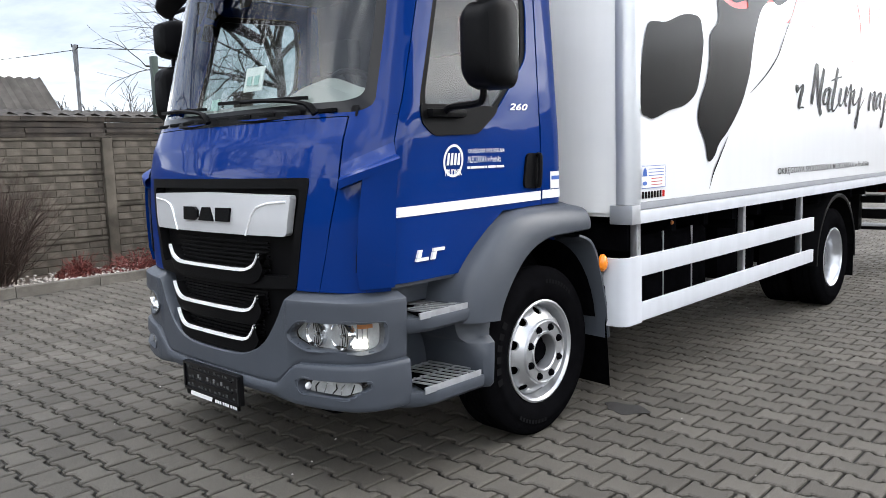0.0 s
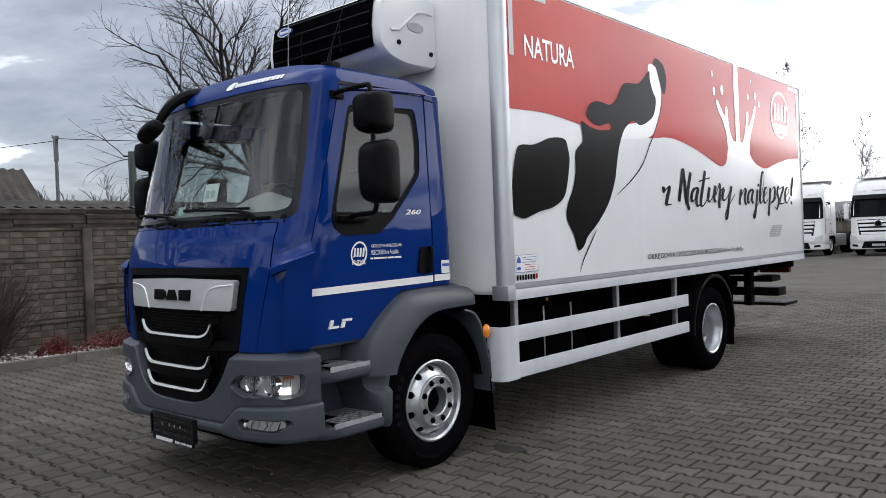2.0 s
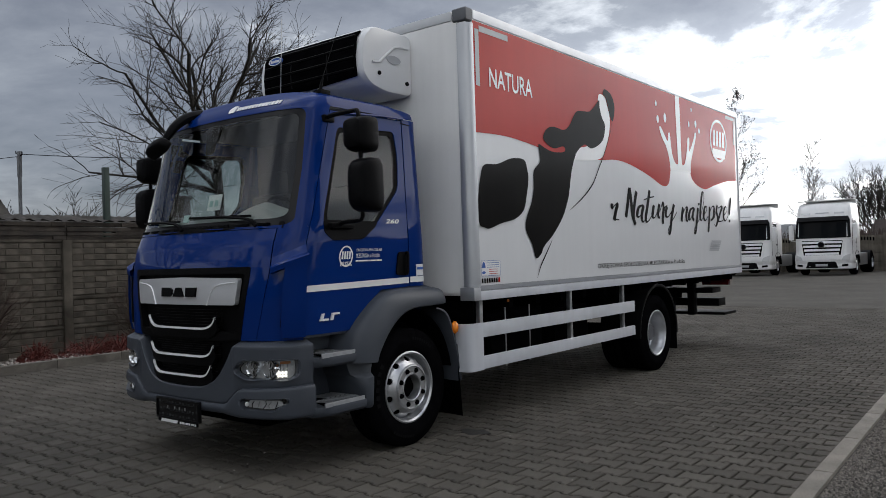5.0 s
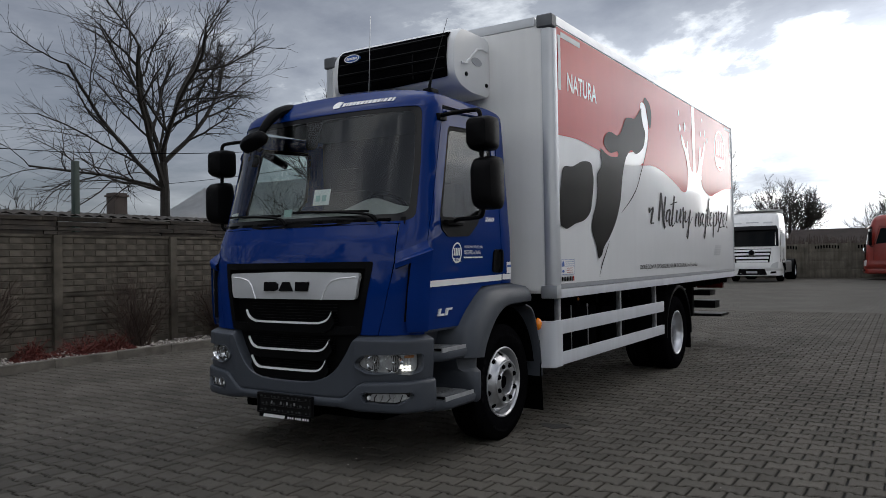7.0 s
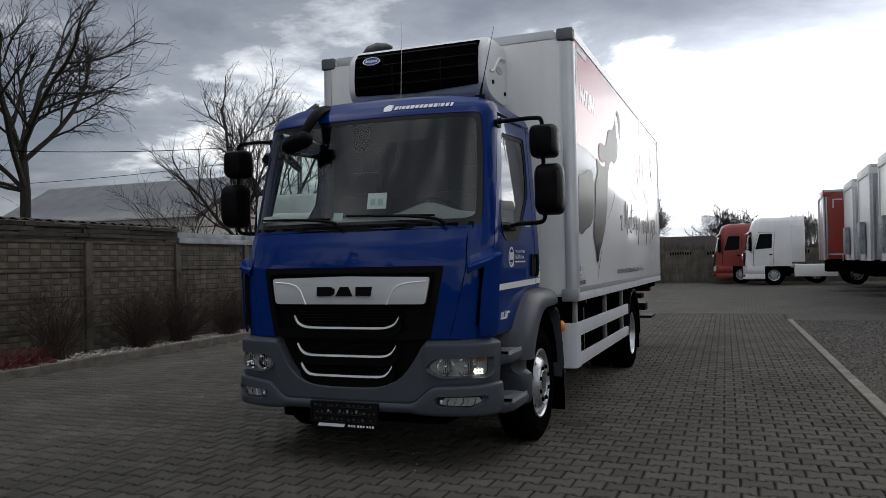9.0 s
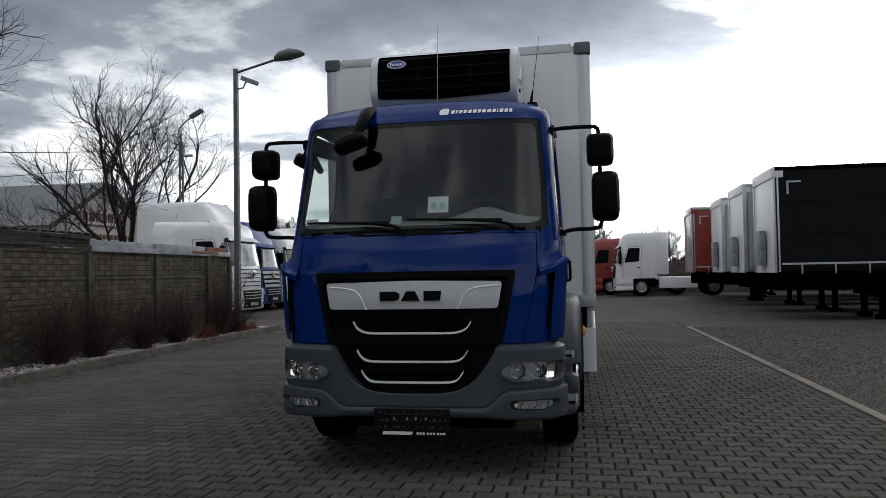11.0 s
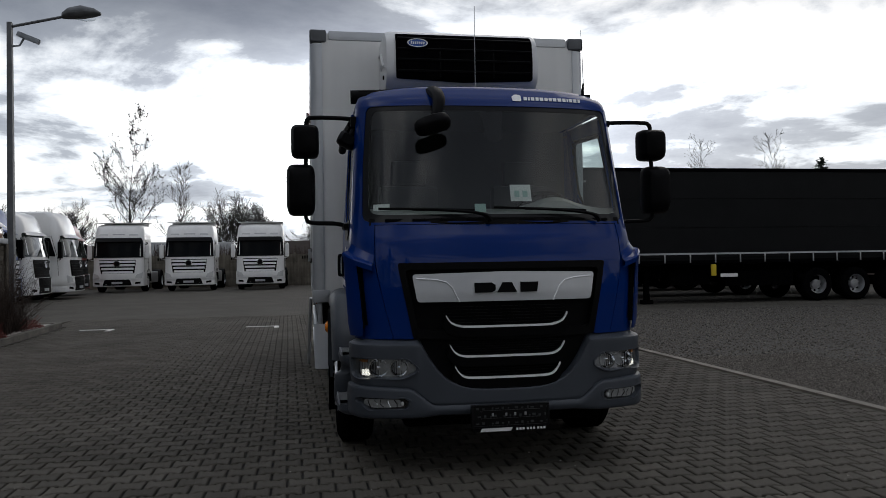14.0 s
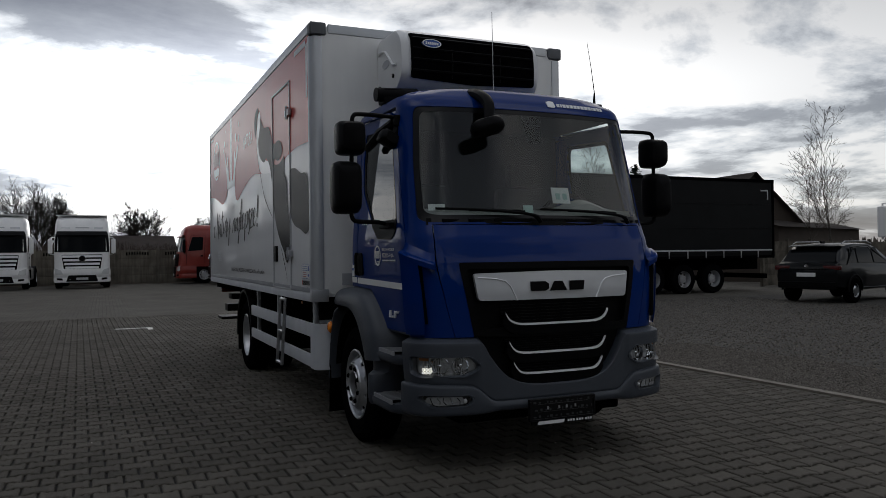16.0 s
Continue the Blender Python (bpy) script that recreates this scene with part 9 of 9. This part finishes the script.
gable_house("house", "pale rendered house with a light sheet roof", (-31.6, 42.3, 0), 0, 19, 11.2, 5.0, 8.15, RENDERWALL, ROOFPALE, corr=0.025, verge=ROOFBROWN, openings=[(-3.0 + 0.68 * k, -2.5 + 0.68 * k, 5.35, 5.95, SIGNRED) for k in range(8)] + [(-2.4, 2.0, 5.0, 5.15, SIGNRED)] + [(-3.6 + 0.42 * k, -3.3 + 0.42 * k, 4.2, 4.52, SIGNRED) for k in range(16)] + [(-2.2, 2.2, 1.4, 3.3, DARKGLASS)])
sh = thing("corrugated_shed", "old shed with a weathered corrugated sheet roof", "shed", (-17.0, 0, 0))
bm = bmesh.new()
loft(bm, [[(x, -14 + 19.6 * k / 260, z + 0.03 * math.sin(k * math.pi * 2 / 3.2)) for k in range(261)] for x, z in ((0.9, 2.35), (0.2, 2.9), (-0.9, 3.75), (-1.0, 3.82))])
bmesh.ops.solidify(bm, geom=bm.faces[:], thickness=0.015)
part("roof_sheet", bm, ROOFGREY, sh)
bm = bmesh.new()
block(bm, (-4.0, -13.8, 0), (0.6, 5.3, 2.4), 0.02)
part("wall", bm, OLDWOOD, sh)
lo = thing("lean_to", "low lean-to with a corrugated roof behind the wall", "shed", (-12.4, 0, 0))
bm = bmesh.new()
loft(bm, [[(x, -6 + 18 * k / 240, z + 0.025 * math.sin(k * math.pi * 2 / 3.0)) for k in range(241)] for x, z in ((0.6, 2.38), (-1.6, 2.72))])
bmesh.ops.solidify(bm, geom=bm.faces[:], thickness=0.015)
part("roof_sheet", bm, ROOFGREY, lo)
bm = bmesh.new()
block(bm, (-1.5, -5.8, 0), (0.4, 11.8, 2.3), 0.02)
part("wall", bm, OLDWOOD, lo)
gable_house("house", "brown house with a steep dark gable behind the trailer", (27.1, 24.5, 0), -95, 9, 5.8, 2.9, 5.4, RENDERBROWN, ROOFBROWN)
gable_house("outbuilding", "low tan outbuilding with a flat dark eave", (24.7, 22.6, 0), 200.7, 11, 3.0, 2.6, 2.95, RENDERBROWN, ROOFBROWN)
gable_house("house", "distant low house with a dark roof", (-15.5, 53.0, 0), 20, 8, 5.5, 1.9, 2.8, RENDERBROWN, ROOFBROWN)
gable_house("house", "distant low house with a dark roof", (2.0, 60.0, 0), 0, 7, 7, 2.0, 3.2, RENDERBROWN, ROOFBROWN)
gable_house("house", "distant pale house beyond the wall", (-8.0, 62.0, 0), 15, 7, 7, 2.0, 3.2, RENDERWALL, ROOFPALE)
ch = thing("chimney", "brick chimney stub above the roofs", "chimney", (-30.5, 19.5, 0))
bm = bmesh.new()
block(bm, (-0.35, -0.35, 3.0), (0.35, 0.35, 5.0), 0.02)
block(bm, (-0.42, -0.42, 4.8), (0.42, 0.42, 4.9), 0.02)
part("shaft", bm, ROOFBROWN, ch)
bm = bmesh.new()
block(bm, (-3, -2.5, 0), (3, 2.5, 3.1), 0.02)
part("house_block", bm, ROOFGREY, ch)

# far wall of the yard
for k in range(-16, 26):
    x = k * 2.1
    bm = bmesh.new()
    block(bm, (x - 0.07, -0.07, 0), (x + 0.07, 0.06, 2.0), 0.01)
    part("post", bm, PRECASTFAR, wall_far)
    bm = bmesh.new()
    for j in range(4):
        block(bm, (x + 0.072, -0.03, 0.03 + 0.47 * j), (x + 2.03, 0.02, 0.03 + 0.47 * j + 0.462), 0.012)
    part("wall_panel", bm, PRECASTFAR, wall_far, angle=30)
    # dark blocks on the panel stand in for the shade inside its openwork
    for j in range(9):
        bm = bmesh.new()
        block(bm, (x + 0.42 + 0.14 * j, -0.036, 1.60 + 0.05 * math.sin(math.pi * (j + 0.5) / 9)), (x + 0.50 + 0.14 * j, -0.028, 1.78 + 0.05 * math.sin(math.pi * (j + 0.5) / 9)), 0.002)
        part("openwork_slot", bm, DARK, wall_far, smooth=False)
# fence along the gravel, and hedges far off
wall_right = thing("wall_right", "dark precast fence beyond the gravel", "wall", (27.5, 20.3, 0), 16, kind="structure")
for k in range(-3, 12):
    x = k * 2.1
    bm = bmesh.new()
    block(bm, (x - 0.07, -0.07, 0), (x + 0.07, 0.06, 1.95), 0.01)
    part("post", bm, PRECAST, wall_right)
    bm = bmesh.new()
    for j in range(4):
        block(bm, (x + 0.072, -0.03, 0.03 + 0.45 * j), (x + 2.03, 0.02, 0.03 + 0.45 * j + 0.442), 0.012)
    part("wall_panel", bm, PRECAST, wall_right, angle=30)
rnd = random.Random(77)
verts, faces = [], []
for k in range(5200):
    a = rnd.uniform(0, 2 * math.pi)
    d = rnd.uniform(85, 120)
    h = 1.8 + 2.6 * abs(noise.noise((math.cos(a) * 6, math.sin(a) * 6, 1.0))) + rnd.random() * 1.2
    c = Vector((math.sin(a) * d, math.cos(a) * d, 0))
    s = rnd.uniform(0.6, 1.6)
    i = len(verts)
    verts += [c + Vector((-s, rnd.uniform(-1, 1), 0)), c + Vector((s, rnd.uniform(-1, 1), 0)), c + Vector((rnd.uniform(-s, s) * 0.8, rnd.uniform(-1, 1), h)), c + Vector((rnd.uniform(-s, s), rnd.uniform(-1, 1), h * 0.8))]
    faces += [(i, i + 1, i + 2), (i, i + 3, i + 1)]
tagged(link("distant_woods", verts, faces, FARTREES, smooth=False), "distant brown hedges and bare woods", "woods", kind="stuff")
# hedge-like ring added unseen on the camera's side, darkening what the paint mirrors
verts, faces = [], []
for k in range(7000):
    a = rnd.uniform(radians(75), radians(285))
    d = rnd.uniform(26, 29)
    c = Vector((math.sin(a) * d * 1.15, math.cos(a) * d, rnd.uniform(0, 1) ** 0.8 * (3.2 + 1.6 * noise.noise((a * 5, 0.5, 2.0)))))
    u = Vector((rnd.gauss(0, 1), rnd.gauss(0, 1), rnd.gauss(0, 1))).normalized() * rnd.uniform(0.3, 0.7)
    v = u.orthogonal().normalized() * u.length * 0.6
    i = len(verts)
    verts += [c - u, c + v, c + u, c - v]
    faces.append((i, i + 1, i + 2, i + 3))
tagged(link("evergreen_hedge", verts, faces, CONIFER, smooth=False), "dark hedge-like ring added out of view to darken reflections", "hedge", kind="stuff")
verts, faces = [], []
for k in range(5200):
    x, z = rnd.uniform(-34, 20), 0
    h = 2.1 + 0.6 * abs(noise.noise((x * 0.35, 3.0, 1.0))) * 2
    c = Vector((x, 43.6 + rnd.uniform(0, 5), 0))
    for _ in range(2):
        q = c + Vector((rnd.gauss(0, 0.35), rnd.gauss(0, 0.3), h * rnd.uniform(0.7, 1.1)))
        branch(verts, faces, c, q, 0.02, 0.006, 3)
tagged(link("hedge", verts, faces, TWIG, smooth=False), "leafless brown hedge behind the far wall", "hedge", kind="stuff")


# ---------------------------------------------------------------- pieces: wall bricks and paving stones
def brick_verts(w, h, d=0.010, e=0.007):
    v = [(0, -w, -h), (0, w, -h), (0, w, h), (0, -w, h)]
    return v + [(d, -w + e, -h + e), (d, w - e, -h + e), (d, w - e, h - e), (d, -w + e, h - e)]


BRICK_FACES = [(4, 5, 6, 7), (0, 1, 5, 4), (1, 2, 6, 5), (2, 3, 7, 6), (3, 0, 4, 7)]
brick_mesh = bpy.data.meshes.new("brick")
brick_mesh.from_pydata(brick_verts(0.184, 0.0445), [], BRICK_FACES)
brick_mesh.materials.append(PRECASTBRICK)
rnd = random.Random(12)
jv, jf = [], []
for a, b in bays:
    for k in range(4):
        for r in range(4):
            z = 0.06 + 0.462 * k + 0.055 + 0.098 * r
            y = a + 0.085 + (0.19 if r % 2 else 0.0)
            while y < b - 0.12:
                w = min(0.368, b - 0.085 - y)
                if r % 2 and abs(y - (a + 0.275)) < 1e-6:
                    # short stone at the row's start
                    i = len(jv)
                    jv += [(0.022 + v[0], a + 0.085 + 0.088 + v[1], z + v[2]) for v in brick_verts(0.086, 0.0445)]
                    jf += [tuple(i + q for q in f) for f in BRICK_FACES]
                if w > 0.36 and 0.5 < a < 6.9 and b < 9.0:
                    ob = new("brick", brick_mesh)
                    ob.parent = wall_left
                    ob.matrix_basis = Matrix.Translation((0.022 + rnd.uniform(-0.002, 0.001), y + 0.184, z))
                elif w > 0.06:
                    i = len(jv)
                    jv += [(0.022 + v[0], y + w / 2 + v[1], z + v[2]) for v in brick_verts(w / 2, 0.0445)]
                    jf += [tuple(i + q for q in f) for f in BRICK_FACES]
                y += 0.378
tagged(link("brick_relief", jv, jf, PRECASTSTUFF, wall_left, smooth=False), kind="stuff")

# double-T stones, 20 x 16.5 cm, in half bond: the broad ends of one row lie in the waists of the next
PW, PH, PA, PG = 0.20, 0.165, 0.013, 0.0070


def stone_outline():
    up = [(-0.1, PA), (-0.062, PA), (-0.042, -PA), (0.042, -PA), (0.062, PA), (0.1, PA)]
    top = [(x, PH / 2 + dy) for x, dy in up]
    low = [(x, -PH / 2 - dy) for x, dy in up]
    return low + top[::-1]


def inset(poly, d):
    out, n = [], len(poly)
    for i in range(n):
        p, a, b = Vector(poly[i]), Vector(poly[i - 1]), Vector(poly[(i + 1) % n])
        n1, n2 = (p - a).normalized(), (b - p).normalized()
        m1, m2 = Vector((-n1.y, n1.x)), Vector((-n2.y, n2.x))
        m = (m1 + m2).normalized()
        out.append(p + m * d / max(0.4, m.dot(m1)))
    return out


OUT = stone_outline()
R0, R1 = inset(OUT, PG + 0.0012), inset(OUT, PG + 0.009)
ns = len(OUT)
SV = [(p.x, p.y, -0.018) for p in R0] + [(p.x, p.y, -0.006) for p in R0] + [(p.x, p.y, 0.0) for p in R1]
SF = [tuple(range(2 * ns, 3 * ns))]
for k in range(ns):
    j = (k + 1) % ns
    SF += [(k, j, ns + j, ns + k), (ns + k, ns + j, 2 * ns + j, 2 * ns + k)]
paver_mesh = bpy.data.meshes.new("paver")
paver_mesh.from_pydata(SV, [], SF)
paver_mesh.materials.append(PAVER)
paving = thing("paving", "grey interlocking double-T concrete paving stones", "paving", (0, 0, 0), kind="structure")
jv, jf = [], []
row = 0
base = np.array(SV)
count = 0
rnd = random.Random(31)
y = -6.2
while y < 16.1:
    x = edge_x(y) - 0.06 - PW / 2 - (PW / 2 if row % 2 else 0)
    left = kerb_x(min(y, 14)) + 0.10 if y < 14.0 else -7.3
    while x > left:
        dz, rx, ry = rnd.gauss(0, 0.0008), rnd.gauss(0, 0.004), rnd.gauss(0, 0.004)
        if 1.5 < x < 3.6 and -0.9 < y < 3.6 and count < 300:
            ob = new("paver", paver_mesh)
            ob.parent = paving
            ob.matrix_basis = Matrix.Translation((x, y, dz))
            count += 1
        else:
            i = len(jv)
            pts = base.copy()
            pts[:, 2] += dz + rx * pts[:, 0] + ry * pts[:, 1]
            pts[:, 0] += x
            pts[:, 1] += y
            jv.extend(map(tuple, pts))
            jf.extend(tuple(i + q for q in f) for f in SF)
        x -= PW
    if row % 2:
        i = len(jv)
        pts = base.copy()
        pts[:, 0] = np.where(pts[:, 0] > 0, 0.046 + (pts[:, 0] - 0.1) * 0.2, np.maximum(pts[:, 0], -0.046))
        pts[:, 1] = np.clip(pts[:, 1], -PH / 2 + PA + PG, PH / 2 - PA - PG)
        pts[:, 0] += edge_x(y) - 0.06 - PW / 4
        pts[:, 1] += y
        jv.extend(map(tuple, pts))
        jf.extend(tuple(i + q for q in f) for f in SF)
    y += PH
    row += 1
tagged(link("paving_stones", jv, jf, PAVERSTUFF, paving, smooth=False), kind="stuff")
